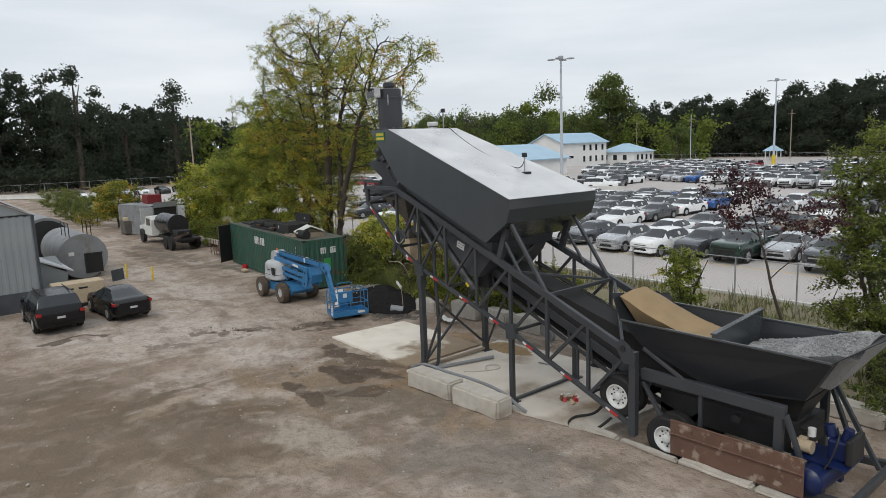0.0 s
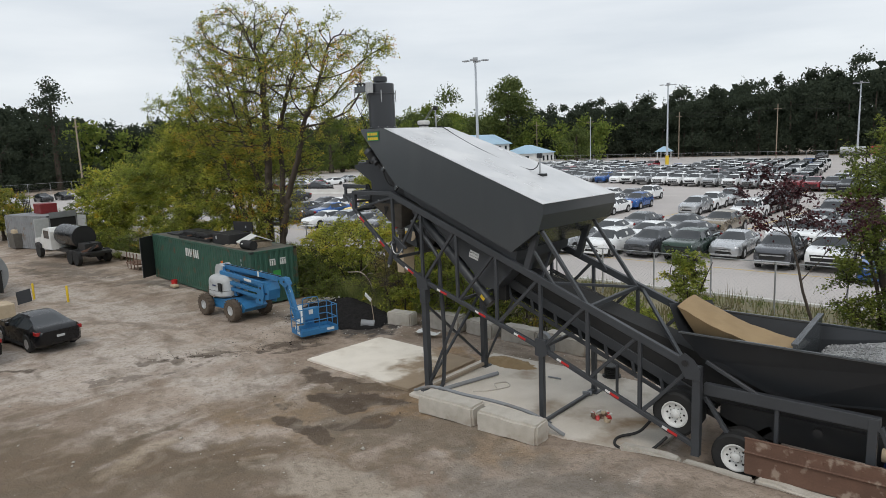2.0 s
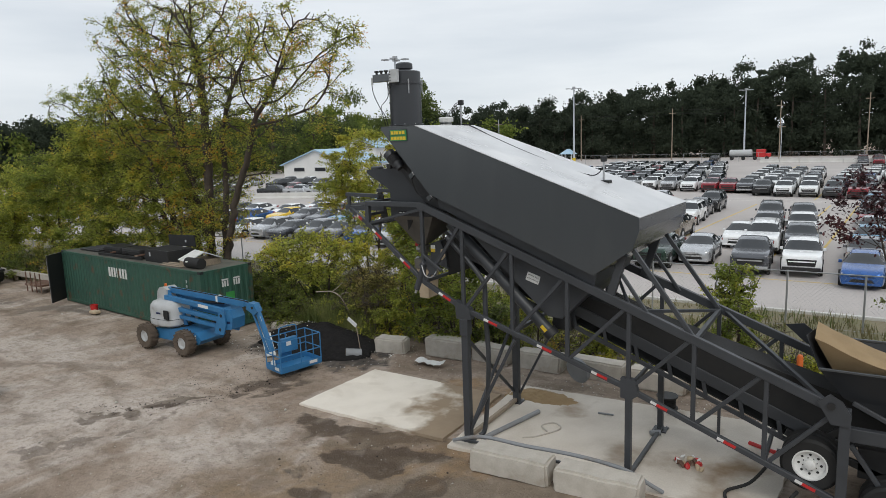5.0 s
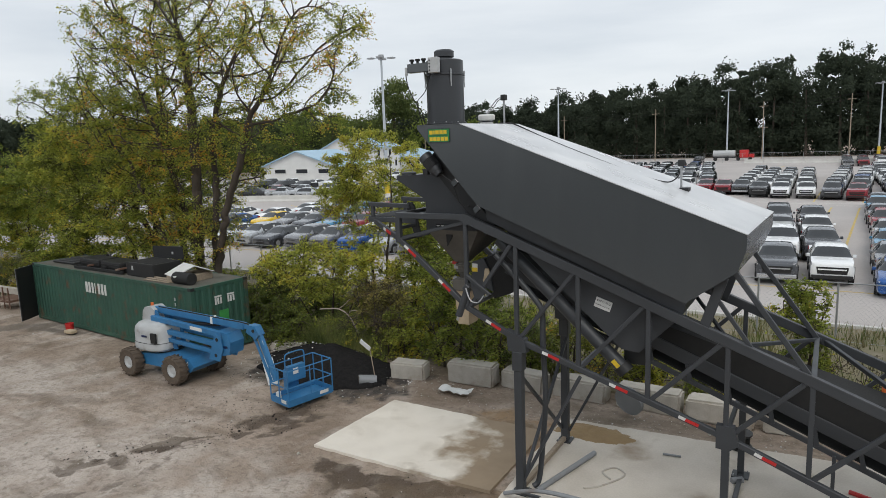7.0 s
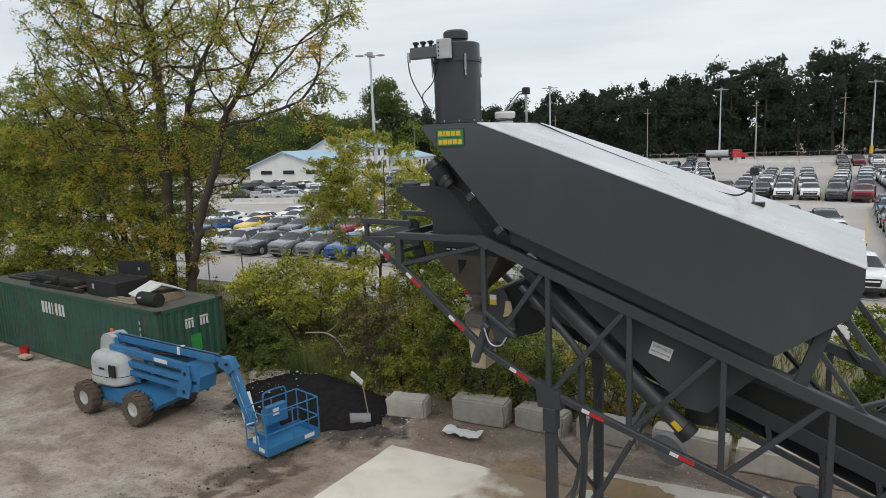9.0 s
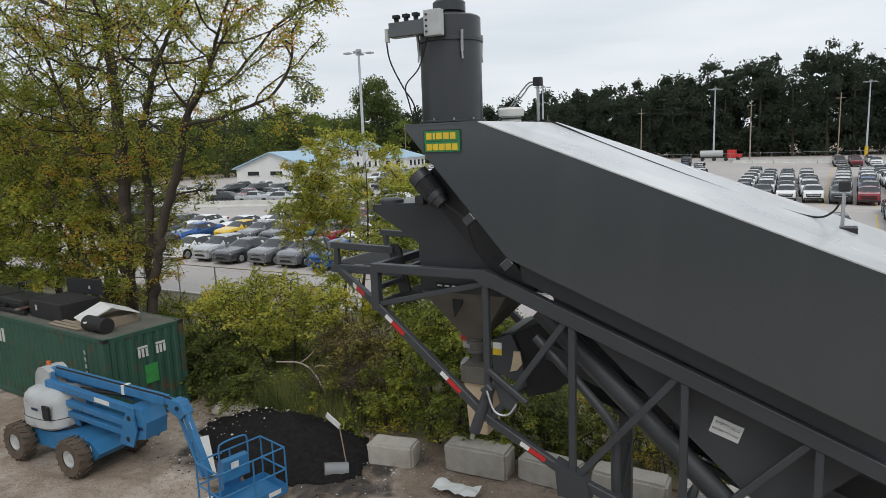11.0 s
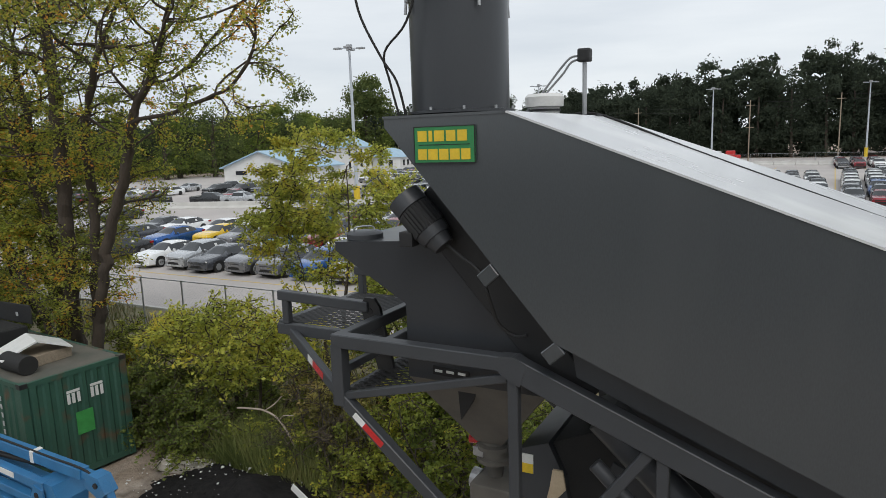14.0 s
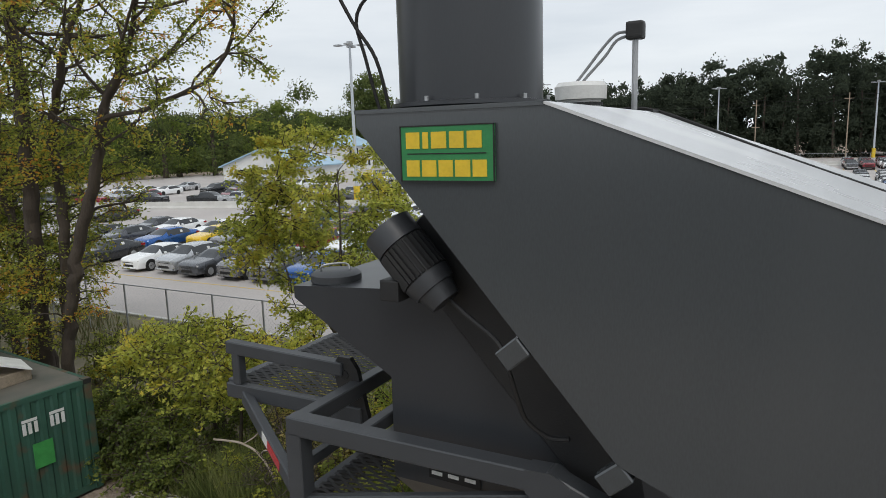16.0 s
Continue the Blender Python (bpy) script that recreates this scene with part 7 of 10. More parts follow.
for ya, yb in ((6.0, -1.6), (-9.3, -1.6)):
    rb = bmesh.new()
    z0 = 4.47
    f = rb.faces.new([rb.verts.new(c) for c in ((-36.8, ya, z0), (-48.2, ya, z0), (-48.2, yb, 8.72), (-36.8, yb, 8.72))])
    r = bmesh.ops.extrude_face_region(rb, geom=[f])
    bmesh.ops.translate(rb, vec=(0, 0, 0.08), verts=[v for v in r["geom"] if isinstance(v, bmesh.types.BMVert)])
    part("roof", rb, M_SHEETROOF, shed, "pale sheet roof")
part("corner_trim", B(-37.03, -36.94, 5.68, 5.80, 0.9, 4.55), M_PLINTH, shed)
part("annex_wall", P([(-41.2, 0.0), (-38.3, 0.0), (-38.3, 1.45), (-41.2, 1.95)], 5.82, 7.15), M_SHEET, shed)
part("annex_roof", prism_x([(5.80, 2.15), (7.4, 1.42), (7.4, 1.50), (5.80, 2.23)], -41.4, -38.1), M_SHEETROOF, shed)
part("annex_gable", prism_x([(5.82, 1.40), (7.15, 1.40), (5.82, 2.12)], -38.32, -38.28), M_SHEET, shed)

# tanks
def make_tank(x0, x1, cy, cz, r, label, railed=True):
    tk = thing("storage_tank", ((x0 + x1) / 2, cy, 0), label, "storage tank", "storage tanks")
    part("tank_shell", C((x0, cy, cz), (x1, cy, cz), r, seg=40), M_TANK, tk, smooth=True)
    for x in (x0 + (x1 - x0) * 0.2, x0 + (x1 - x0) * 0.8):
        part("saddle", B(min(x - 0.2, x + 0.2), max(x - 0.2, x + 0.2), cy - r * 0.8, cy + r * 0.8, -0.05, cz - r * 0.6), M_PLINTH, tk)
    part("tank_rim", C((x1 - 0.04, cy, cz), (x1 + 0.03, cy, cz), r + 0.03, seg=40), M_TANK, tk)
    if not railed:
        return tk
    rail = bmesh.new()
    for k in range(3):
        x = x1 + (x0 - x1) * (0.04 + 0.18 * k)
        tube(rail, (x, cy - 0.6, cz + r * 0.85), (x, cy - 0.6, cz + r + 0.7), 0.025, seg=6)
        tube(rail, (x, cy + 0.6, cz + r * 0.85), (x, cy + 0.6, cz + r + 0.7), 0.025, seg=6)
    for y in (-0.6, 0.6):
        tube(rail, (x1 + (x0 - x1) * 0.04, cy + y, cz + r + 0.7), (x1 + (x0 - x1) * 0.40, cy + y, cz + r + 0.7), 0.025, seg=6)
    part("guard_rail", rail, M_DARK, tk)
    return tk


tk = make_tank(-50.5, -44.4, 9.15, 1.30, 1.32, "weathered grey horizontal storage tank with a guard rail")
part("tank_door", B(-44.38, -44.33, 9.25, 10.15, 0.25, 1.40), M_BLACK, tk, "dark open hatch")
part("door_frame", B(-44.36, -44.31, 9.17, 9.25, 0.25, 1.46), M_DARK, tk)
part("door_frame", B(-44.36, -44.31, 9.17, 10.2, 1.40, 1.47), M_DARK, tk)
part("tank_label", B(-44.37, -44.34, 8.35, 8.65, 1.40, 1.62), M_WHITE, tk)
t2 = make_tank(-59.0, -52.5, 8.6, 1.55, 1.6, "dark grey horizontal storage tank behind the other", False)
part("tank_mouth", C((-52.50, 8.6, 1.55), (-52.44, 8.6, 1.55), 1.45, seg=36), M_DARK, t2, "dark open tank end")
for bx, by in ((-42.2, 10.9), (-39.8, 11.7)):
    t = thing("bollard", (bx, by, 0), "yellow steel bollard beside the tank", "bollard", "bollards")
    part("bollard_post", lathe(bmesh.new(), [(0.055, 0), (0.055, 0.82), (0.03, 0.86)], (bx, by, 0), 14), M_YELLOW, t, smooth=True)
gen = thing("generator_box", (-36.6, 7.3, 0), "beige generator cabinet on the dirt", "generator")
part("cabinet", B(-37.2, -36.1, 6.1, 8.35, 0.08, 1.12, bevel=0.04), M_BEIGE, gen)
part("skid", B(-37.25, -36.05, 6.3, 8.4, 0.0, 0.10), M_DARK, gen)
for k in range(2):
    part("louvre", B(-36.10, -36.085, 6.55 + 0.62 * k, 6.95 + 0.62 * k, 0.82, 0.90), M_DARK, gen)
t = thing("leaning_panel", (-41.5, 10.2, 0), "dark panel leaning beside the tank", "panel")
part("panel", R((-41.4, 9.9, 0.34), (-41.6, 10.6, 0.38), 0.05, 0.66), M_PLINTH, t)

park("suv", "gloss_black", -33.1, 5.45, -90 , "parked cars in the yard", "black sport utility vehicle parked on the dirt", 0.0).scale = (0.95, 0.93, 0.93)
park("sedan", "gloss_black", -32.95, 8.15, -87, "parked cars in the yard", "black sedan with dusty windows parked on the dirt", 0.0).scale = (0.92, 0.92, 0.92)

# old tank truck
tt = thing("tank_truck", (-54.6, 17.5, 0), "white cab truck with a black tank and loaded flat rear", "tank truck")
part("chassis", B(-59.0, -50.6, 17.05, 17.95, 0.55, 0.80), M_DARK, tt)
cab = part("cab", P([(-59.4, 0.70), (-59.5, 1.25), (-59.3, 1.40), (-58.1, 1.50), (-57.6, 2.15), (-57.3, 2.25), (-56.4, 2.25), (-56.2, 2.0), (-56.2, 0.70)], 16.55, 18.45), M_WHITE, tt, "white truck cab")
part("windshield", P([(-58.07, 1.56), (-57.64, 2.12), (-57.60, 2.12), (-58.02, 1.52)], 16.65, 18.35), M_GLASSCAR, cab)
part("side_window", B(-57.5, -56.5, 16.535, 16.555, 1.50, 2.08), M_GLASSCAR, cab)
part("tank", C((-56.0, 17.5, 1.75), (-52.6, 17.5, 1.75), 0.78, seg=30), paint("gloss_black"), tt, "glossy black tank", smooth=True)
part("back_window", B(-56.21, -56.185, 16.9, 18.1, 1.45, 2.05), M_GLASSCAR, cab)
part("rear_deck", B(-52.5, -50.4, 16.6, 18.4, 0.75, 0.90), M_DARK, tt)
part("rear_pump", B(-52.2, -51.0, 16.9, 18.0, 0.9, 1.45, bevel=0.06), M_DARK, tt)
part("tank_mouth", C((-52.62, 17.5, 1.75), (-52.56, 17.5, 1.75), 0.66, seg=30), M_DARK, tt, "open black tank end")
part("tank_rim", C((-52.66, 17.5, 1.75), (-52.58, 17.5, 1.75), 0.80, seg=30), M_DARK, tt)
for k in range(5):
    part("deck_scrap", R((-52.3 + 0.4 * k, 16.7 + 0.25 * (k % 3), 0.9), (-51.9 + 0.35 * k, 17.4 + 0.3 * (k % 2), 1.25 + 0.12 * (k % 3)), 0.12, 0.16), M_RUST if k % 2 else M_DARK, tt)
part("fender", P([(-59.2, 0.75), (-59.1, 1.05), (-58.6, 1.15), (-58.1, 1.05), (-58.0, 0.75)], 16.42, 16.52), M_DARK, tt)
part("headlamp", B(-59.53, -59.45, 16.7, 16.95, 1.05, 1.25), M_LAMP, tt)
for wx in (-58.6, -52.6, -51.5):
    for wy in (16.55, 18.45):
        part("wheel", C((wx, wy - 0.14, 0.48), (wx, wy + 0.14, 0.48), 0.48, seg=22), M_BLACK, tt, smooth=True)

# second container with goods on its roof
c2 = make_container(6.06, 2.44, 2.75, M_TANK, M_TANK, "grey shipping container with its end open towards the yard", False)
c2.matrix_basis = pose(-61.6, 18.3, 0, 0, 0, 13)
# solid black block stands in for the shade inside the open end
part("dark_inside", B(-5.6, -0.004, 0.16, 2.28, 0.2, 2.5), M_BLACK, c2, "black block for the shade in the open mouth", local=True)
part("door_leaf", B(-0.03, 0.03, -1.15, 0.02, 0.12, 2.6, bevel=0.01), M_PALE, c2, "pale open door leaf", local=True)
part("door_leaf", B(-0.03, 1.1, 2.42, 2.48, 0.12, 2.6, bevel=0.01), M_PALE, c2, local=True)
part("header_board", B(0.0, 0.06, 0.1, 2.35, 2.55, 3.0), M_TANK, c2, local=True)
t = thing("red_tool_chest", (-65.4, 19.4, 2.73), "red steel tool chest on the grey container", "tool chest")
part("chest", B(-66.2, -64.6, 18.8, 20.1, 2.73, 3.55, bevel=0.04), M_DKRED, t)
t = thing("steel_rack", (-67.4, 19.2, 2.73), "dark steel rack on the grey container", "rack")
for k in range(5):
    part("rack_bar", C((-68.2 + 0.4 * k, 18.7, 2.73), (-68.2 + 0.4 * k, 18.7, 3.85), 0.03, seg=6), M_DARK, t)
for z in (3.1, 3.5, 3.85):
    part("rack_bar", C((-68.2, 18.7, z), (-66.6, 18.7, z), 0.03, seg=6), M_DARK, t)
t = thing("scrap_bin", (-66.2, 17.6, 0), "grey-brown steel scrap bin beside the container", "bin")
part("bin_body", frustum(bmesh.new(), (-66.9, -65.5, 16.9, 18.0, 0.05), (-67.0, -65.4, 16.8, 18.1, 1.25)), M_DUSTY, t)
part("bin_load", B(-66.7, -65.9, 17.0, 17.7, 1.1, 1.55, bevel=0.12), M_BEIGE, t)
t = thing("timber_rail", (-48, 19.3, 0), "low weathered timber rail along the yard", "rail")
for k in range(8):
    part("rail_post", B(-60 + 2.2 * k, -59.85 + 2.2 * k, 19.2, 19.35, 0, 0.55), M_WOOD, t)
part("rail_beam", B(-60.2, -43.8, 19.15, 19.4, 0.3, 0.62, bevel=0.02), M_BLOCK, t)
t = thing("scrap_cart", (-46.2, 18.3, 0), "small rusty cart with odd scrap", "cart")
part("cart_bed", B(-47.0, -45.4, 17.8, 18.8, 0.35, 0.45), M_RUST, t)
for k in range(4):
    part("cart_stake", R((-46.9 + 0.48 * k, 17.85, 0.02), (-46.9 + 0.48 * k, 17.85, 1.1), 0.05, 0.05), M_RUST, t)
t = thing("handcart", (-37.2, 2.0, 0), "dark odd machine beside the building", "machine")
part("machine_body", B(-36.6, -35.4, 2.2, 3.3, 0.35, 1.0, bevel=0.1), M_DARK, t)
part("machine_leg", R((-36.4, 2.4, 0), (-36.1, 2.6, 0.5), 0.07), M_DARK, t)
part("machine_leg", R((-35.6, 3.1, 0), (-35.8, 3.0, 0.5), 0.07), M_RUST, t)

# ---- storage lot ----
rl = random.Random(21)
CAR_MIX = ["white"] * 10 + ["black"] * 2 + ["charcoal"] * 4 + ["grey"] * 4 + ["silver"] * 5 + ["red", "blue", "light_blue"]
TRUCK_MIX = ["white"] * 15 + ["black"] * 3 + ["charcoal"] * 3 + ["grey"] * 2 + ["silver"] * 5 + ["blue"] + ["red", "green"]


def column(x, y0, count, step, forms, mix, lite=False, skip=0.0, fixed=(), lean=0.0):
    y = y0
    for k in range(count):
        if rl.random() >= skip:
            form, colour = fixed[k] if k < len(fixed) else (rl.choice(forms), rl.choice(mix))
            park(form, colour, x + lean * (y - y0) + rl.uniform(-0.12, 0.12), y + rl.uniform(-0.15, 0.15), rl.uniform(-1.5, 1.5) - (math.degrees(math.atan(lean)) if abs(lean) < 0.1 else 0.0), lite=lite)
        y += step


LOW = ["sedan", "sedan", "hatch"]
# rows by the fence, towards the trees: the first row, then the block behind it
FRONT = ((-57.6, "sedan", "black"), (-52.3, "sedan", "white"), (-49.5, "hatch", "silver"), (-47.2, "sedan", "charcoal"), (-44.4, "hatch", "grey"), (-42.0, "hatch", "grey"), (-39.5, "hatch", "blue"), (-36.9, "hatch", "silver"),
         (-34.3, "sedan", "grey"), (-31.7, "sedan", "white"), (-29.1, "sedan", "charcoal"))
for cx, form, colour in FRONT:
    park(form, colour, cx, 38.6, rl.uniform(-1.5, 1.5))
BACK = {
    -66.0: (("sedan", "black"), ("sedan", "charcoal")), -63.4: (("sedan", "charcoal"), ("sedan", "white")), -58.7: (("sedan", "blue"), ("sedan", "white"), ("sedan", "white")),
    -56.0: (("sedan", "yellow"), ("sedan", "white"), ("hatch", "white")), -53.4: (("sedan", "grey"), ("sedan", "red"), ("sedan", "light_blue")), -50.8: (("sedan", "charcoal"), ("sedan", "light_blue"), ("sedan", "red")),
    -48.2: (("sedan", "light_blue"), ("sedan", "charcoal"), ("sedan", "white")), -45.6: (("hatch", "red"), ("sedan", "grey"), ("sedan", "silver")), -43.0: (("sedan", "white"), ("hatch", "red"), ("sedan", "grey")),
    -40.4: (("hatch", "light_blue"), ("sedan", "white"), ("sedan", "charcoal")), -37.8: (("sedan", "silver"), ("sedan", "grey")), -35.2: (("sedan", "grey"), ("hatch", "white")), -32.6: (("sedan", "white"), ("sedan", "charcoal")),
}
for cx, fixed in BACK.items():
    column(cx, 44.4 if cx < -58 else 46.6, 4 if cx > -60 else 2, 5.2, LOW, CAR_MIX, fixed=fixed)
column(-79.5, 55.0, 1, 5, LOW, ["black"])
# rows behind the hopper
column(-25.4, 37.2, 3, 4.9, LOW, CAR_MIX, fixed=(("hatch", "silver"), ("sedan", "white"), ("sedan", "charcoal")))
column(-22.8, 37.2, 3, 4.9, LOW, CAR_MIX, fixed=(("hatch", "white"), ("sedan", "white"), ("sedan", "black"), ("sedan", "white")), lean=0.06)
column(-20.5, 38.2, 2, 5.0, LOW, CAR_MIX, fixed=(("hatch", "charcoal"), ("sedan", "charcoal"), ("sedan", "silver"), ("sedan", "grey")), lean=0.06)
park("pickup", "green", -18.1, 38.4, 1)
park("pickup", "tan", -19.6, 48.4, -1)
column(-16.3, 40.3, 1, 5.2, LOW, CAR_MIX, fixed=(("sedan", "silver"), ("sedan", "silver"), ("sedan", "white"), ("sedan", "white")), lean=-0.03)
column(-13.15, 38.6, 4, 6.1, ["pickup"], TRUCK_MIX, fixed=(("pickup", "charcoal"), ("suv", "white"), ("pickup", "grey"), ("suv", "charcoal")), lean=-0.065)
column(-10.95, 38.9, 4, 6.1, ["pickup"], TRUCK_MIX, fixed=(("pickup", "white"), ("pickup", "charcoal"), ("pickup", "white"), ("pickup", "charcoal")), lean=-0.065)
column(-8.1, 36.8, 8, 5.0, LOW, ["blue", "light_blue", "red", "grey", "silver", "charcoal"], fixed=(("sedan", "blue"), ("sedan", "grey"), ("sedan", "light_blue"), ("sedan", "silver"), ("hatch", "red"), ("sedan", "grey")), lean=0.02)
column(-4.6, 36.0, 8, 5.2, LOW, CAR_MIX, lean=0.06)
column(-1.8, 36.0, 8, 5.2, LOW, CAR_MIX, lean=0.06)
park("sedan", "white", -15.0, 46.5, 1)
# middle rows
column(-35.2, 56.9, 4, 4.6, ["hatch"], ["white"], fixed=(("hatch", "silver"), ("hatch", "white"), ("hatch", "grey"), ("hatch", "white")))
column(-25.8, 59.6, 3, 4.4, ["hatch"], ["white", "white", "silver"])
column(-38.0, 57.5, 3, 4.6, ["hatch"], ["white", "grey"])
column(-20.4, 56.4, 3, 4.9, ["hatch"], ["white"], fixed=(("suv", "white"), ("hatch", "charcoal"), ("suv", "black"), ("suv", "white")))
column(-43.5, 67.0, 1, 5, LOW, ["black"])
# far rows
for k in range(15):
    cx = -61.6 + k * 2.68
    column(cx, 86.5 + 0.30 * (-22.0 - cx), 8 if cx > -48 else 5, 6.6, ["pickup", "pickup", "suv", "suv"] if cx > -50 else LOW, TRUCK_MIX if cx > -50 else CAR_MIX, lite=2, skip=0.10, lean=-0.15)
park("pickup", "red", -22.0, 86.4, 2, lite=2)
for k, (cx, cy) in enumerate(((-20.1, 86.2), (-17.9, 83.4), (-15.7, 82.4), (-13.4, 82.3))):
    column(cx, cy, 6, 6.1, ["pickup", "suv", "pickup"], TRUCK_MIX, lite=2, lean=-0.02, fixed=(("pickup", ("charcoal", "black", "white", "white")[k]),))
column(-11.0, 81.4, 7, 5.6, ["suv"], ["charcoal", "white", "grey", "white"], lite=2, lean=0.05, fixed=(("suv", "charcoal"), ("suv", "grey"), ("suv", "white"), ("suv", "white")))
column(-8.7, 80.6, 7, 5.9, ["pickup", "suv"], TRUCK_MIX, lite=2, lean=0.06, fixed=(("pickup", "red"), ("suv", "charcoal")))
for cx in (-5.0, -2.6):
    column(cx, 84.0, 8, 5.8, ["suv", "pickup"], TRUCK_MIX, lite=2)
for cx in (-8.6, -6.0, -3.2):
    column(cx, 147, 3, 6, ["pickup"], ["red", "white", "charcoal"], lite=2)
column(-38.2, 168, 1, 6, ["pickup"], ["black"], lite=2)
for k in range(11):
    column(-88.0 + 2.65 * k, 103 + 0.9 * (10 - k), 6, 6.4, ["suv", "sedan", "pickup", "suv"], TRUCK_MIX, lite=2, skip=0.12, lean=-0.06)
# behind the barrier
for k in range(13):
    cx = -112 + k * 4.2
    column(cx, 80 + k * 0.9, 2, 8, ["suv", "pickup", "sedan"], ["white", "grey", "black", "silver", "white"], lite=2, skip=0.25)
for k in range(13):
    for off in (4.6, 10.6):
        if rl.random() < 0.8:
            park(rl.choice(("suv", "pickup", "hatch", "pickup")), rl.choice(("charcoal", "white", "grey", "black", "red", "silver", "charcoal", "white")), -106.5 + 4.15 * k - 0.28 * off, 59.0 + 1.23 * k + 0.96 * off, 16 + rl.uniform(-3, 3) + (90 if off < 5 else 0), lite=2)
for k in range(7):
    park("sedan", rl.choice(CAR_MIX), -128 + rl.uniform(-2, 2), 26 + 3.4 * k, 90, lite=2)

# white concrete barriers
def make_barrier():
    b = bmesh.new()
    prof = [(-0.30, 0), (-0.30, 0.10), (-0.14, 0.34), (-0.09, 0.84), (0.09, 0.84), (0.14, 0.34), (0.30, 0.10), (0.30, 0)]
    prism(b, prof, -1.97, 1.97)
    me = bpy.data.meshes.new("concrete_barrier")
    bmesh.ops.recalc_face_normals(b, faces=b.faces)
    b.to_mesh(b and me)
    b.free()
    return tagged(link_mesh("concrete_barrier", me, M_BAR), "white concrete traffic barrier on the lot", "traffic barrier", "row of barriers")


bar0 = make_barrier()
first = True
for (xa, ya), (xb, yb), n in (((-108, 58.5), (-52, 75.0), 15), ((-28, 163), (12, 155.5), 10), ((-150, 14), (-128, 30), 7)):
    d = math.degrees(math.atan2(yb - ya, xb - xa)) - 90
    for k in range(n):
        f = (k + 0.5) / n
        m = pose(xa + (xb - xa) * f, ya + (yb - ya) * f, 0.03, 0, 0, d)
        if first:
            bar0.matrix_basis, first = m, False
        else:
            copy_thing(bar0, m)


# chain link fences
def chain_fence(name, xa, xb, y, h, step, label, cell=0.16, along_x=True):
    fc = thing(name, (0, 0, 0), label, "fence")
    fc.matrix_basis = pose((xa + xb) / 2, y, 0) if along_x else pose(y, (xa + xb) / 2, 0, 0, 0, 90)
    L = (xb - xa) / 2
    n = round(2 * L / step)
    pm = None
    for k in range(n + 1):
        x = -L + 2 * L * k / n
        if pm is None:
            ob = part("fence_post", C((0, 0, 0), (0, 0, h), 0.035, seg=8), M_GALV, fc, local=True)
            pm = ob.data
        else:
            ob = new("fence_post", pm)
            ob.parent = fc
        ob.location = (x, 0, 0)
    part("top_rail", C((-L, 0, h - 0.03), (L, 0, h - 0.03), 0.022, seg=6), M_GALV, fc, local=True)
    part("bottom_wire", C((-L, 0, 0.06), (L, 0, 0.06), 0.006, seg=4), M_GALV, fc, local=True)
    vs, fs = [], []
    k = 0
    for s in (-1, 1):
        for i in range(int(2 * L / cell)):
            x = -L + i * cell
            xe = x + s * (h - 0.12)
            if not (-L <= xe <= L):
                continue
            vs += [(x - 0.0022, 0, 0.06), (x + 0.0022, 0, 0.06), (xe + 0.0022, 0, h - 0.06), (xe - 0.0022, 0, h - 0.06)]
            fs.append((k, k + 1, k + 2, k + 3))
            k += 4
    tagged(raw("chain_link", vs, fs, M_GALV, fc), kind="stuff")
    return fc


chain_fence("chain_link_fence", -75.0, 24.0, 27.25, 2.15, 2.47, "galvanised chain link fence along the storage lot")
chain_fence("chain_link_fence", -110.0, 20.0, 166.0, 2.2, 4.0, "galvanised chain link fence at the wood's edge", 0.5)
chain_fence("chain_link_fence", -20.0, 60.0, -150.0, 2.4, 4.0, "galvanised chain link fence at the wood's edge", 0.5, along_x=False)


# lamp masts, poles
def lamp_mast(x, y, h, heads=4):
    m = thing("lamp_mast", (x, y, 0), "tall pale grey lamp mast with a ring of floodlights", "lamp mast", "lamp masts")
    part("mast", C((x, y, 0.9), (x, y, h), 0.24, 0.13, seg=14), M_POLE, m, smooth=True)
    part("mast_base", C((x, y, 0), (x, y, 2.2), 0.40, seg=16), M_YELLOW, m, "yellow painted base")
    part("mast_head", C((x, y, h), (x, y, h + 0.5), 0.35, seg=12), M_GALV, m)
    for k in range(heads):
        a = 2 * math.pi * k / heads + 0.5
        ca, sa = math.cos(a), math.sin(a)
        arm = part("lamp_arm", R((x, y, h + 0.05), (x + 1.3 * ca, y + 1.3 * sa, h + 0.1), 0.09), M_POLE, m)
        part("floodlight", B(x + 1.35 * ca - 0.42, x + 1.35 * ca + 0.42, y + 1.35 * sa - 0.35, y + 1.35 * sa + 0.35, h - 0.02, h + 0.16, bevel=0.03), M_GALV, arm)


lamp_mast(-62.95, 75.3, 18.3)
lamp_mast(-66.6, 150.7, 18.1)
lamp_mast(-34.7, 187.0, 17.2)
lamp_mast(-1.5, 196.0, 17.2)


def utility_pole(x, y, h, r=0.14, material=None):
    m = thing("utility_pole", (x, y, 0), "plain weathered utility pole", "utility pole", "utility poles")
    part("pole", C((x, y, 0), (x, y, h), r, r * 0.7, seg=10), material or M_WOOD, m)
    part("cross_arm", B(x - 0.9, x + 0.9, y - 0.06, y + 0.06, h - 1.3, h - 1.15), M_WOOD, m)


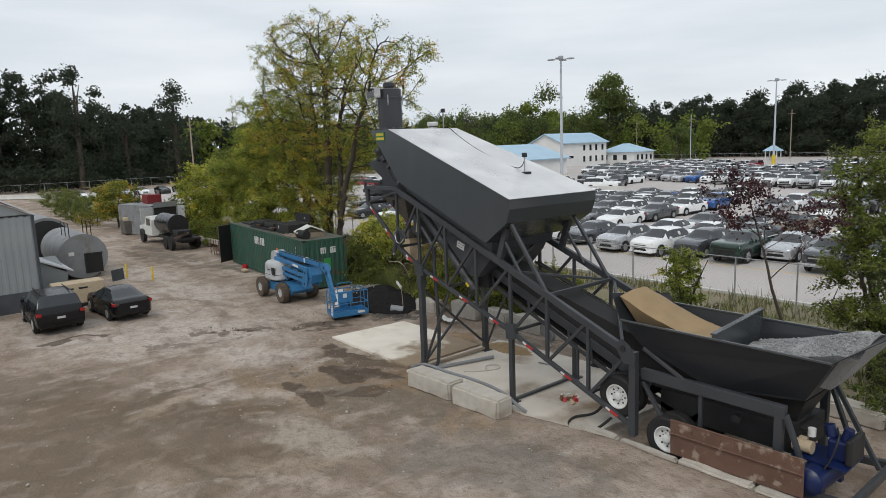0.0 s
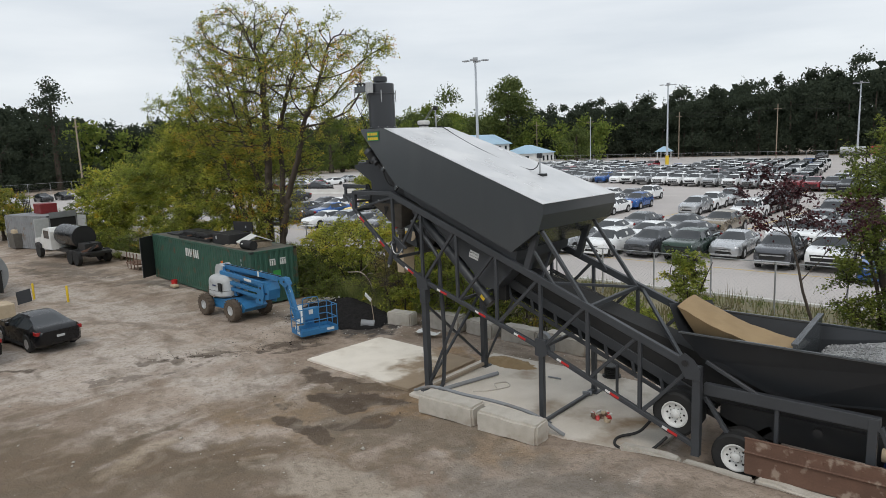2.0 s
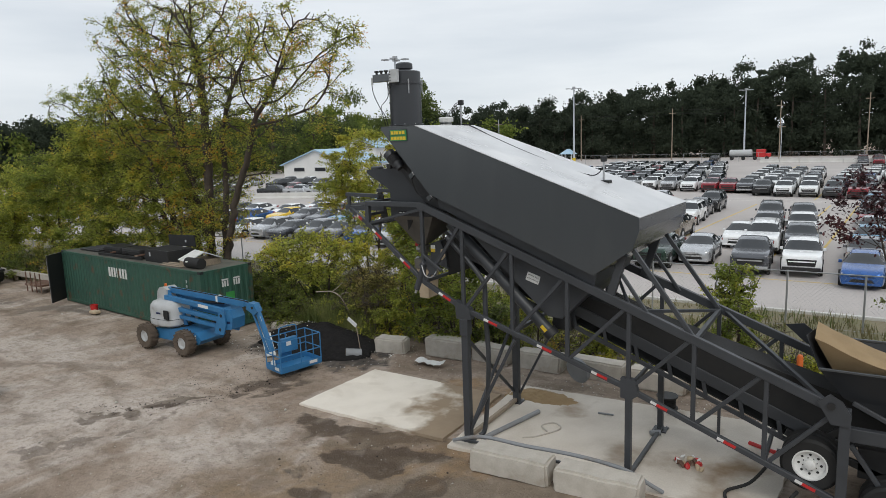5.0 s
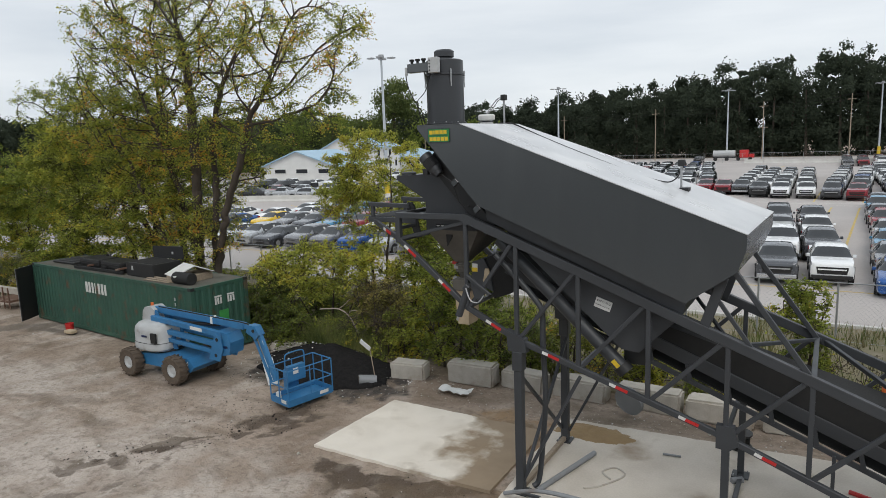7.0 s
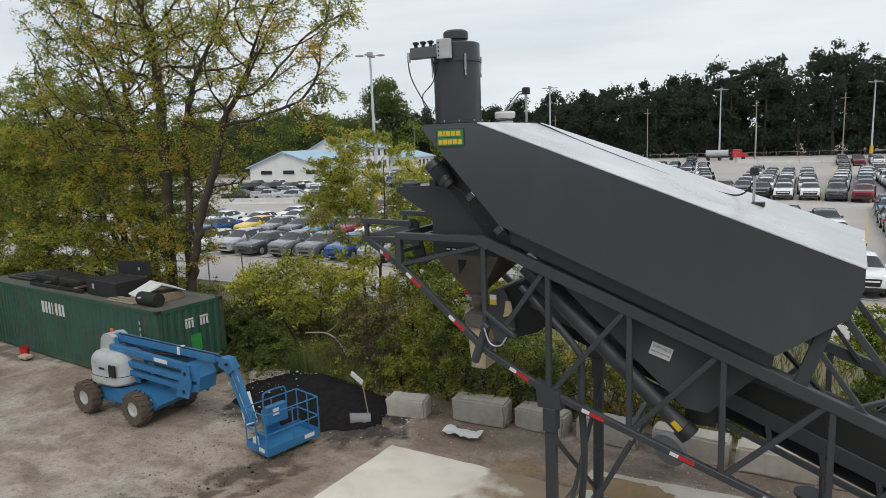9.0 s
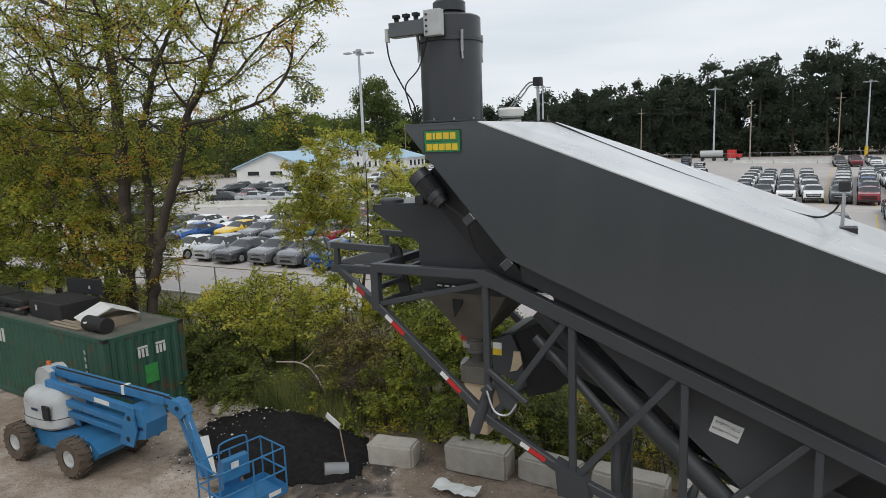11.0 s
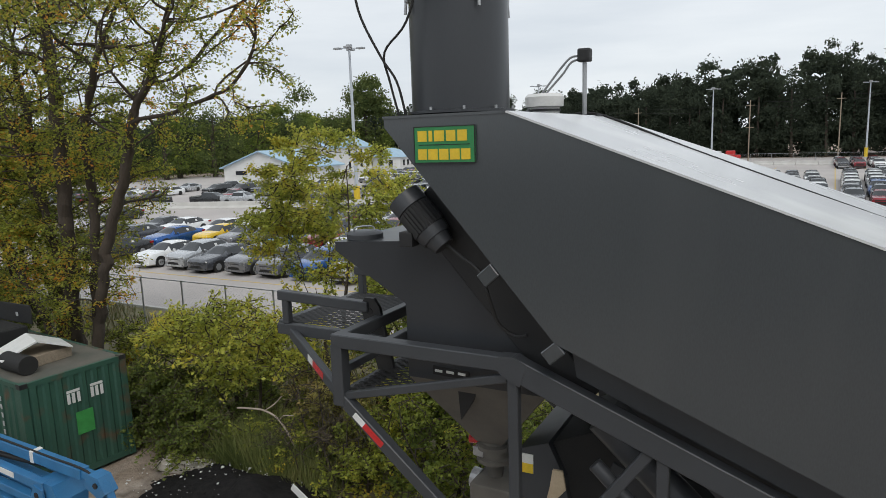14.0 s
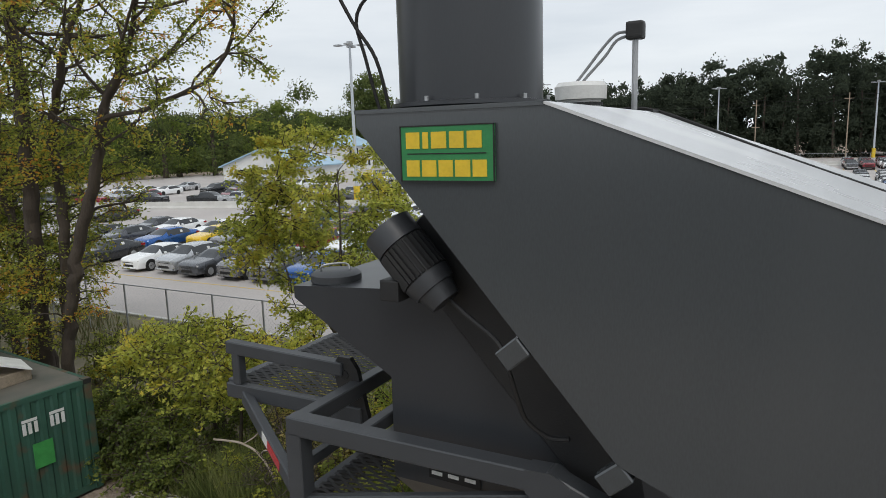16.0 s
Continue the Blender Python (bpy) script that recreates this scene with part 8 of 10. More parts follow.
WIRE_POLES = [(-165, 168, 12), (-120, 178, 12.5), (-78, 186, 13), (-52, 184, 13.5), (-26, 181, 14), (-8, 178, 14.5), (14, 175, 15)]
for px, py, ph in WIRE_POLES:
    utility_pole(px, py, ph)
utility_pole(-86, 150, 12, 0.1, M_POLE)
utility_pole(-26.5, 190, 9, 0.1, M_POLE)
utility_pole(-112, 40, 13, 0.16)
for (xa, ya, ha), (xb, yb, hb) in zip(WIRE_POLES, WIRE_POLES[1:]):
    for dz in (0.15, 1.2):
        w = thing("power_line", (xa, ya, ha - dz), "thin dark overhead power line", "power line", "power lines")
        part("wire", pipe([(xa, ya, ha - dz), ((xa + xb) / 2, (ya + yb) / 2, (ha + hb) / 2 - dz - 0.9), (xb, yb, hb - dz)], 0.035, 4, 6), M_BLACK, w)


# office buildings with pale blue roofs
def window_on(house, x0, x1, y0, y1, z0, z1):
    w = part("window", B(x0, x1, y0, y1, z0, z1), M_WALLWHITE, house)
    cx, cy, dx, dy = (x0 + x1) / 2, (y0 + y1) / 2, (x1 - x0) / 2, (y1 - y0) / 2
    part("pane", B(cx - dx * 0.88 - (0.03 if dx < 0.1 else 0), cx + dx * 0.88 + (0.03 if dx < 0.1 else 0), cy - dy * 0.88 - (0.03 if dy < 0.1 else 0), cy + dy * 0.88 + (0.03 if dy < 0.1 else 0), z0 + 0.08, z1 - 0.08), M_WINDOW, w)


def gable_house(name, x0, x1, y0, y1, eave, ridge, label, along="x"):
    """White walls and a pale blue roof; the ridge runs along the given axis."""
    h = thing(name, ((x0 + x1) / 2, (y0 + y1) / 2, 0), label, "building")
    part("wall", B(x0, x1, y0, y1, 0, eave), M_WALLWHITE, h)
    o = 0.6
    if along == "x":
        ym = (y0 + y1) / 2
        part("gable", prism_x([(y0, eave), (y1, eave), (ym, ridge)], x0, x1), M_WALLWHITE, h)
        for ya in (y0 - o, y1 + o):
            e = eave - o * (ridge - eave) / (ym - y0)
            part("roof", prism_x([(ya, e), (ym, ridge), (ym, ridge + 0.2), (ya, e + 0.2)], x0 - o, x1 + o), M_BLUEROOF, h, "pale blue metal roof")
    else:
        xm = (x0 + x1) / 2
        part("gable", P([(x0, eave), (x1, eave), (xm, ridge)], y0, y1), M_WALLWHITE, h)
        for xa in (x0 - o, x1 + o):
            e = eave - o * (ridge - eave) / (xm - x0)
            part("roof", P([(xa, e), (xm, ridge), (xm, ridge + 0.2), (xa, e + 0.2)], y0 - o, y1 + o), M_BLUEROOF, h, "pale blue metal roof")
    return h


office = gable_house("office_building", -126.6, -115.3, 137.5, 156.5, 6.3, 8.7, "white two-storey office building with a pale blue metal roof", "y")
for wy in (146.6, 149.3, 151.8, 154.6):
    for z in (1.0, 4.0):
        window_on(office, -115.32, -115.22, wy - 0.5, wy + 0.5, z, z + 1.7)
window_on(office, -115.32, -115.22, 140.0, 142.2, 2.1, 2.9)


def hip_house(name, x0, x1, y0, y1, eave, ridge, label):
    """White walls under a hipped pale blue roof."""
    h = thing(name, ((x0 + x1) / 2, (y0 + y1) / 2, 0), label, "building")
    part("wall", B(x0, x1, y0, y1, 0, eave), M_WALLWHITE, h)
    xm, ym, k, o = (x0 + x1) / 2, (y0 + y1) / 2, (y1 - y0) * 0.12, 0.6
    part("roof", frustum(bmesh.new(), (x0 - o, x1 + o, y0 - o, y1 + o, eave - 0.15), (xm - 0.3, xm + 0.3, ym - k, ym + k, ridge)), M_BLUEROOF, h, "pale blue hipped metal roof")
    return h


wing = hip_house("office_wing", -119.5, -108.0, 159.0, 168.5, 3.3, 5.5, "low white wing with a pale blue hipped roof")
for k in range(4):
    window_on(wing, -108.02, -107.92, 160.2 + 2.1 * k, 161.2 + 2.1 * k, 0.9, 2.5)
for k in range(3):
    window_on(wing, -118.0 + 3.2 * k, -116.6 + 3.2 * k, 158.9, 159.0, 0.9, 2.5)
ware = gable_house("warehouse", -109.4, -91.3, 99, 110.5, 3.5, 6.3, "white warehouse with a pale blue metal roof", "y")
for k in range(3):
    window_on(ware, -106.6 + 5.6 * k, -103.4 + 5.6 * k, 98.9, 99.0, 2.1, 3.0)
gz = thing("gazebo", (-78, 176, 0), "small pale gazebo on the far side of the lot", "gazebo")
for gx, gy in ((-79.4, 174.8), (-76.6, 174.8), (-79.4, 177.2), (-76.6, 177.2)):
    part("gazebo_post", B(gx - 0.1, gx + 0.1, gy - 0.1, gy + 0.1, 0, 2.4), M_WHITE, gz)
part("gazebo_roof", frustum(bmesh.new(), (-80.0, -76.0, 174.2, 177.8, 2.4), (-78.3, -77.7, 175.7, 176.3, 3.8)), M_BLUEROOF, gz)
tr = thing("tanker_truck", (-34, 178, 0), "red truck with a pale tank body", "truck")
part("trailer_tank", C((-36.6, 178, 1.75), (-31.6, 178, 1.75), 0.80, seg=18), M_PALE, tr, smooth=True)
part("trailer_frame", B(-36.6, -31.0, 177.6, 178.4, 0.7, 0.95), M_DARK, tr)
part("truck_cab", B(-30.6, -28.6, 177.0, 179.0, 0.7, 2.6, bevel=0.2), M_RED, tr)
part("hood", B(-28.6, -27.4, 177.2, 178.8, 0.7, 1.6, bevel=0.15), M_RED, tr)
for k in range(4):
    part("wheel", C((-36 + 2.6 * k, 176.9, 0.45), (-36 + 2.6 * k, 177.3, 0.45), 0.45, seg=12), M_BLACK, tr)

# ---- trees and bushes ----
def leaf_mesh(points, sizes, rng, flat=0.35, roll=0.75):
    """Folded leaf blades, one at each point, their faces mostly turned to the sky."""
    n = len(points)
    d = rng.normal(size=(n, 3))
    d[:, 2] = d[:, 2] * (1 - flat) - 0.25
    d /= np.linalg.norm(d, axis=1)[:, None]
    s = np.cross(d, rng.normal(size=(n, 3)) * roll + np.array([0, 0, 1.0]))
    s /= np.linalg.norm(s, axis=1)[:, None]
    up = np.cross(d, s)
    L, W = sizes[:, None], sizes[:, None] * 0.30
    p = np.asarray(points)
    verts = np.stack([p, p + d * L * 0.5 + s * W + up * W * 0.4, p + d * L, p + d * L * 0.5 - s * W + up * W * 0.4], 1).reshape(-1, 3)
    idx = np.arange(n)[:, None] * 4
    faces = np.concatenate([idx + [0, 1, 2], idx + [0, 2, 3]], 1).reshape(-1, 3)
    return verts, faces


def mesh_from(name, verts, faces, material, parent=None, label=""):
    me = bpy.data.meshes.new(name)
    nv, nf = len(verts), len(faces)
    me.vertices.add(nv)
    me.vertices.foreach_set("co", np.asarray(verts, np.float32).ravel())
    me.loops.add(nf * 3)
    me.loops.foreach_set("vertex_index", np.asarray(faces, np.int32).ravel())
    me.polygons.add(nf)
    me.polygons.foreach_set("loop_start", np.arange(0, nf * 3, 3, dtype=np.int32))
    me.polygons.foreach_set("loop_total", np.full(nf, 3, np.int32))
    me.update(calc_edges=True)
    me.validate()
    return link_mesh(name, me, material, parent, label)


def limb_tubes(segs, sides=7):
    """Tapered tubes for (p, q, r0, r1) segments, as one list of vertices and triangles."""
    vs, fs = [], []
    for p, q, r0, r1 in segs:
        d = (q - p)
        if d.length < 1e-4:
            continue
        u = d.normalized().orthogonal()
        v = d.normalized().cross(u)
        if r0 > 0.04:
            # thick pieces run a little into one another, so that bends close
            p, q = p - d.normalized() * r0 * 0.35, q + d.normalized() * r1 * 0.35
        k = len(vs)
        m = sides if r0 > 0.05 else 4
        for c, r in ((p, r0), (q, r1)):
            for j in range(m):
                a = 2 * math.pi * j / m
                vs.append(c + r * (math.cos(a) * u + math.sin(a) * v))
        for j in range(m):
            a, b = k + j, k + (j + 1) % m
            fs += [(a, b, b + m), (a, b + m, a + m)]
    return [tuple(v) for v in vs], fs


def grow(rnd, p, d, length, r, level, top_level, segs, twigs, up=0.12, spread=0.8, steps=5, kids=(3, 5)):
    """A limb that wanders and puts out shorter limbs; twig ends are noted for the leaves."""
    step = length / steps
    path = [p.copy()]
    for k in range(steps):
        d = (d + Vector((rnd.gauss(0, 0.16), rnd.gauss(0, 0.16), rnd.gauss(0, 0.10) + up))).normalized()
        q = p + d * step
        ra, rb = r * (1 - 0.75 * k / steps), r * (1 - 0.75 * (k + 1) / steps)
        segs.append((p, q, ra, rb))
        p = q
        path.append(p.copy())
        if level >= top_level - 1:
            twigs.append((p.copy(), level))
    if level < top_level:
        for _ in range(rnd.randint(*kids)):
            f = rnd.uniform(0.35, 1.0)
            i = min(int(f * steps), steps - 1)
            at = path[i] + (path[i + 1] - path[i]) * (f * steps - i)
            side = Vector((rnd.gauss(0, 1), rnd.gauss(0, 1), rnd.gauss(0, 0.45))).normalized()
            nd = (d * (1 - spread * 0.55) + side * spread).normalized()
            grow(rnd, at, nd, length * rnd.uniform(0.45, 0.68), r * (0.62 - 0.2 * f), level + 1, top_level, segs, twigs, up * 0.7, spread, steps, kids)


def tree(name, at, trunks, height, leaves, leaf_size, material, seed, label, cloud=0.45, top_level=3, spread=0.8, clear=0.25, bark=None, kids=(3, 5), category="tree", thin=1.0):
    """A tree with one or more stems: tapered limbs under a crown of single leaves."""
    rnd, rng = random.Random(seed), np.random.default_rng(seed)
    t = thing(name, at, label, category)
    segs, twigs = [], []
    for dx, dy, lean_x, lean_y, h, r in trunks:
        p, d = Vector((dx, dy, -0.1)), Vector((lean_x, lean_y, 1)).normalized()
        n = 9
        for k in range(n):
            d = (d + Vector((rnd.gauss(0, 0.05), rnd.gauss(0, 0.05), 0.05))).normalized()
            q = p + d * (h / n)
            ra, rb = r * (1 - 0.8 * k / n), r * (1 - 0.8 * (k + 1) / n)
            segs.append((p, q, ra * (1.25 if k == 0 else 1), rb))
            if k / n >= clear:
                for _ in range(rnd.randint(1, 2)):
                    side = Vector((rnd.gauss(0, 1), rnd.gauss(0, 1), rnd.uniform(-0.1, 0.7))).normalized()
                    grow(rnd, p + (q - p) * rnd.random(), (d * 0.35 + side * spread).normalized(), h * rnd.uniform(0.26, 0.42) * (1.15 - 0.6 * k / n), ra * 0.5, 1, top_level, segs, twigs, 0.10, spread, 5, kids)
            p = q
        twigs.append((p, top_level))
    vs, fs = limb_tubes([s for s in segs])
    mesh_from("trunk", vs, fs, bark or M_BARK, t)
    base = np.array([tuple(p) for p, _ in twigs])
    # leaves gather in sprays, so that gaps stay between them
    keep = base[rng.random(len(base)) < thin]
    pick = keep[rng.integers(0, len(keep), leaves)]
    pts = pick + rng.normal(size=(leaves, 3)) * cloud * np.array([1, 1, 0.7]) * rng.random((leaves, 1))
    v, f = leaf_mesh(pts, leaf_size * rng.uniform(0.6, 1.3, leaves), rng)
    mesh_from("crown", v, f, material, t)
    return t


# crowns built from clumps of leafy sprays that the limbs grow towards
def crown_tree(name, at, stems, blobs, clumps, gap, sprays, material, seed, label, leaf=0.16, per=24, clump_r=0.85, fork=0.25, bare=0.12, limb=0.11, category="tree", kind="", twig=0.010):
    """blobs: (x, y, z, rx, ry, rz, share) ellipsoids from the base; clumps keep apart by gap, a share of the sprays stays bare."""
    rnd, rng = random.Random(seed), np.random.default_rng(seed)
    t = thing(name, at, label, category)
    segs, nodes = [], []
    for dx, dy, lean_x, lean_y, h, r in stems:
        p, d = Vector((dx, dy, -0.1)), Vector((lean_x, lean_y, 1)).normalized()
        n = 9
        for k in range(n):
            d = (d + Vector((rnd.gauss(0, 0.06), rnd.gauss(0, 0.06), 0.03))).normalized()
            q = p + d * (h / n)
            ra, rb = r * (1 - 0.88 * k / n), r * (1 - 0.88 * (k + 1) / n)
            segs.append((p, q, ra * (1.25 if k == 0 else 1), rb))
            if (k + 1) / n >= fork:
                nodes.append((q.copy(), rb))
            p = q
    centres = []
    weights = [b[6] for b in blobs]
    tries = 0
    while len(centres) < clumps and tries < clumps * 40:
        tries += 1
        bx, by, bz, rx, ry, rz, _ = rnd.choices(blobs, weights)[0]
        v = Vector((rnd.gauss(0, 1), rnd.gauss(0, 1), rnd.gauss(0, 1))).normalized() * rnd.uniform(0.35, 1.0) ** 0.5
        c = Vector((bx + v.x * rx, by + v.y * ry, max(bz + v.z * rz, 0.25)))
        if all((c - o).length > gap * rnd.uniform(0.6, 1.2) for o in centres):
            centres.append(c)
    root = Vector((stems[0][0], stems[0][1], stems[0][4] * fork))
    centres.sort(key=lambda c: (c - root).length)
    pts, dirs = [], []
    for c in centres:
        # join the nearest limb that lies lower than the clump
        best, br = min(nodes, key=lambda q: (q[0] - c).length * (1.0 + max(0.0, q[0].z - c.z + 0.3) * 0.8))
        span = (c - best).length
        r0 = max(min(br * 0.8, limb * (0.25 + 0.14 * span)), 0.012)
        prev = best
        k_n = max(3, int(span / 0.5))
        bow = Vector((rnd.gauss(0, 0.09), rnd.gauss(0, 0.09), rnd.uniform(0.02, 0.16))) * span
        for k in range(1, k_n + 1):
            f = k / k_n
            q = best.lerp(c, f) + bow * math.sin(math.pi * f) * (1 - 0.3 * f) + Vector((rnd.gauss(0, 0.03), rnd.gauss(0, 0.03), rnd.gauss(0, 0.03)))
            segs.append((prev, q, r0 * (1 - 0.65 * (f - 1 / k_n)), r0 * (1 - 0.65 * f)))
            nodes.append((q.copy(), r0 * (1 - 0.65 * f)))
            prev = q
        cr = clump_r * rnd.uniform(0.6, 1.35)
        for _ in range(int(sprays * rnd.uniform(0.45, 1.4))):
            sd = Vector((rnd.gauss(0, 1), rnd.gauss(0, 1), rnd.gauss(0.15, 0.50))).normalized()
            s0 = prev + sd * cr * rnd.uniform(0.0, 0.35)
            L = cr * rnd.uniform(0.45, 1.0)
            s1 = s0 + sd * L + Vector((0, 0, -0.12 * L))
            segs.append((s0, s1, twig, twig * 0.4))
            if rnd.random() < bare:
                continue
            m = int(per * rnd.uniform(0.5, 1.5))
            u = rng.random(m) ** 0.7
            a, b = np.array(s0), np.array(s1)
            pts.append(a + (b - a) * u[:, None] * 1.1 + rng.normal(size=(m, 3)) * 0.10 * clump_r)
    vs, fs = limb_tubes(segs)
    stem = mesh_from("stem_growth" if kind else "trunk", vs, fs, M_BARK, t)
    pts = np.concatenate(pts)
    pts[:, 2] = np.maximum(pts[:, 2], 0.03)
    v, f = leaf_mesh(pts, leaf * rng.uniform(0.55, 1.35, len(pts)), rng)
    crown = mesh_from("foliage" if kind else "crown", v, f, material, t)
    if kind:
        tagged(stem, kind=kind)
        tagged(crown, kind=kind)
    return t


# tall trees whose limbs fork again and again towards the light
def forked_tree(name, at, stems, blobs, count, material, seed, label, leaf=0.105, per=16, sprays=3, spray_len=0.5, reach=0.5, step=0.32, tip=0.011, power=2.15, bare=0.1, category="tree"):
    """stems: polylines from the base; blobs: (x, y, z, rx, ry, rz, share) that hold the points which the limbs grow to."""
    rnd, rng = random.Random(seed), np.random.default_rng(seed)
    t = thing(name, at, label, category)
    pos, parent = [], []
    for line in stems:
        last = -1
        for (a, b) in zip(line, line[1:]):
            a, b = Vector(a), Vector(b)
            k_n = max(1, int((b - a).length / step))
            for k in range(k_n + (b == Vector(line[-1]))):
                wob = 0.03 * min(1.0, len(pos) * 0.2)
                pos.append(np.array(a.lerp(b, k / k_n)) + rng.normal(size=3) * wob)
                parent.append(last)
                last = len(pos) - 1
    share = np.array([b[6] for b in blobs], float)
    which = rng.choice(len(blobs), count, p=share / share.sum())
    v = rng.normal(size=(count, 3))
    v *= (rng.uniform(0.12, 1.0, count) ** 0.42 / np.linalg.norm(v, axis=1))[:, None]
    bl = np.array([b[:6] for b in blobs])[which]
    goals = bl[:, :3] + v * bl[:, 3:]
    P0 = np.array(pos)
    d = np.linalg.norm(goals[:, None] - P0[None], axis=2) + np.maximum(0, P0[None, :, 2] - goals[:, None, 2]) * 0.5
    near, dist = d.argmin(1), d.min(1)
    live = np.ones(count, bool)
    for _ in range(70):
        live &= dist > reach
        if not live.any():
            break
        pull = {}
        for g in np.nonzero(live)[0]:
            q = goals[g] - pos[near[g]]
            pull.setdefault(near[g], []).append(q / (np.linalg.norm(q) + 1e-6))
        fresh = len(pos)
        for k, qs in pull.items():
            q = np.mean(qs, 0)
            if parent[k] >= 0:
                along = pos[k] - pos[parent[k]]
                q = q + 0.45 * along / (np.linalg.norm(along) + 1e-6)
            q = q + rng.normal(size=3) * 0.11 + np.array([0, 0, 0.05])
            pos.append(pos[k] + q / (np.linalg.norm(q) + 1e-6) * step)
            parent.append(int(k))
        P1 = np.array(pos[fresh:])
        d = np.linalg.norm(goals[:, None] - P1[None], axis=2)
        m = d.min(1)
        closer = m < dist
        near[closer], dist[closer] = d.argmin(1)[closer] + fresh, m[closer]
    n = len(pos)
    load = np.zeros(n)
    kids = np.zeros(n, int)
    for k in range(n - 1, -1, -1):
        load[k] = max(load[k], 1.0)
        if parent[k] >= 0:
            load[parent[k]] += load[k]
            kids[parent[k]] += 1
    # a limb thickens with the number of twigs that it carries
    ends = np.zeros(n)
    for k in range(n - 1, -1, -1):
        ends[k] = ends[k] if kids[k] else 1.0
        if parent[k] >= 0:
            ends[parent[k]] += ends[k]
    rad = tip * ends ** (1 / power)
    segs = []
    for k in range(n):
        if parent[k] >= 0:
            segs.append((Vector(pos[parent[k]]), Vector(pos[k]), float(min(rad[parent[k]], rad[k] * 1.5 + 0.004)), float(rad[k])))
    pts = []
    for k in range(n):
        if ends[k] > 3 or rnd.random() < bare + 1.3 * max(0.0, -0.08 - noise.noise(Vector(pos[k]) * 0.55)):
            continue
        for _ in range(sprays if ends[k] < 2 else 1):
            sd = Vector((rnd.gauss(0, 1), rnd.gauss(0, 1), rnd.gauss(-0.05, 0.5))).normalized()
            if parent[k] >= 0:
                sd = (sd + 0.6 * Vector(pos[k] - pos[parent[k]]).normalized()).normalized()
            L = spray_len * rnd.uniform(0.5, 1.25)
            s0 = Vector(pos[k])
            s1 = s0 + sd * L + Vector((0, 0, -0.15 * L))
            segs.append((s0, s1, 0.007, 0.003))
            m = int(per * rnd.uniform(0.4, 1.5))
            u = rng.random(m) ** 0.8
            a, b = np.array(s0), np.array(s1)
            pts.append(a + (b - a) * u[:, None] * 1.1 + rng.normal(size=(m, 3)) * 0.075)
    vs, fs = limb_tubes(segs)
    mesh_from("trunk", vs, fs, M_BARK, t)
    pts = np.concatenate(pts)
    v, f = leaf_mesh(pts, leaf * rng.uniform(0.55, 1.35, len(pts)), rng)
    mesh_from("crown", v, f, material, t)
    return t


forked_tree("tree", (-34.3, 20.8, 0),
            [[(0.35, -0.1, -0.1), (0.5, -0.1, 2.2), (1.4, 0, 5.3), (2.1, 0.1, 6.6), (3.0, 0, 8.5)],
             [(-0.2, 0.2, -0.1), (0.0, 0.3, 3.0), (0.4, 0.3, 5.5), (0.5, 0.2, 8.1), (1.6, 0.1, 10.0)],
             [(-0.8, 0.1, -0.1), (-0.7, 0, 2.4), (-0.3, -0.1, 6.0), (-0.4, 0.1, 9.0), (-0.7, 0.2, 11.6)],
             [(-1.0, 0.4, -0.1), (-1.3, 0.4, 2.6), (-2.0, 0.2, 6.0), (-3.2, 0.2, 8.5)],
             [(-1.3, -0.2, -0.1), (-1.9, -0.2, 2.4), (-3.4, -0.3, 5.0), (-4.6, -0.2, 7.0)]],
            [(-2.1, 0.2, 12.6, 4.4, 3.4, 2.7, 1.5), (-0.4, 0.2, 11.0, 3.2, 2.8, 2.2, 0.5), (6.0, -0.1, 11.3, 3.0, 2.4, 1.8, 0.62), (3.2, 0, 10.6, 2.4, 2.2, 2.2, 0.42), (1.2, 0.3, 10.2, 3.0, 2.4, 2.8, 0.8), (1.0, 0.9, 7.0, 2.0, 0.9, 2.0, 0.8), (0.5, 0.4, 4.2, 1.2, 0.8, 1.8, 0.45), (6.6, -0.3, 8.8, 1.9, 1.4, 0.9, 0.14), (2.6, 0, 8.0, 1.9, 1.6, 1.2, 0.14),
             (-1.0, 0.2, 7.8, 2.8, 2.0, 1.8, 0.5), (-5.0, 0, 8.0, 2.6, 2.2, 2.4, 0.6), (0.3, -0.9, 3.9, 0.8, 0.5, 1.4, 0.3), (-0.9, -0.5, 3.8, 1.5, 0.7, 2.2, 0.42), (-0.5, 0.9, 5.6, 1.7, 0.8, 2.4, 0.8), (-3.4, -0.4, 5.0, 2.0, 1.2, 2.6, 0.5)],
            2950, L_AUTUMN, 101, "tall many-stemmed tree with thin yellowing leaves", per=19, sprays=4, spray_len=0.48, tip=0.0135, leaf=0.092)
forked_tree("tree", (-37.4, 21.8, 0),
            [[(0.2, 0, -0.1), (0.1, 0, 4.0), (-0.4, 0, 9.0)], [(-0.3, 0.3, -0.1), (-0.9, 0.3, 3.0), (-3.0, 0.2, 7.5)], [(-0.6, 0.2, -0.1), (-2.0, 0.2, 3.0), (-5.2, 0.2, 6.8)]],
            [(-0.2, 0, 11.6, 2.8, 2.4, 2.6, 0.45), (-3.6, 0, 10.2, 2.6, 2.4, 2.0, 0.4), (-7.6, 0.2, 9.9, 3.6, 2.4, 1.7, 0.7), (-2.4, 0, 7.8, 3.6, 2.4, 2.0, 0.9), (0.6, 0, 5.6, 2.2, 1.6, 2.4, 0.7), (-5.0, 0, 6.0, 2.4, 1.8, 2.0, 0.5)],
            1080, L_BIGGREEN, 115, "tall full tree with green leaves turning yellow", leaf=0.098, per=22, sprays=4, tip=0.013)
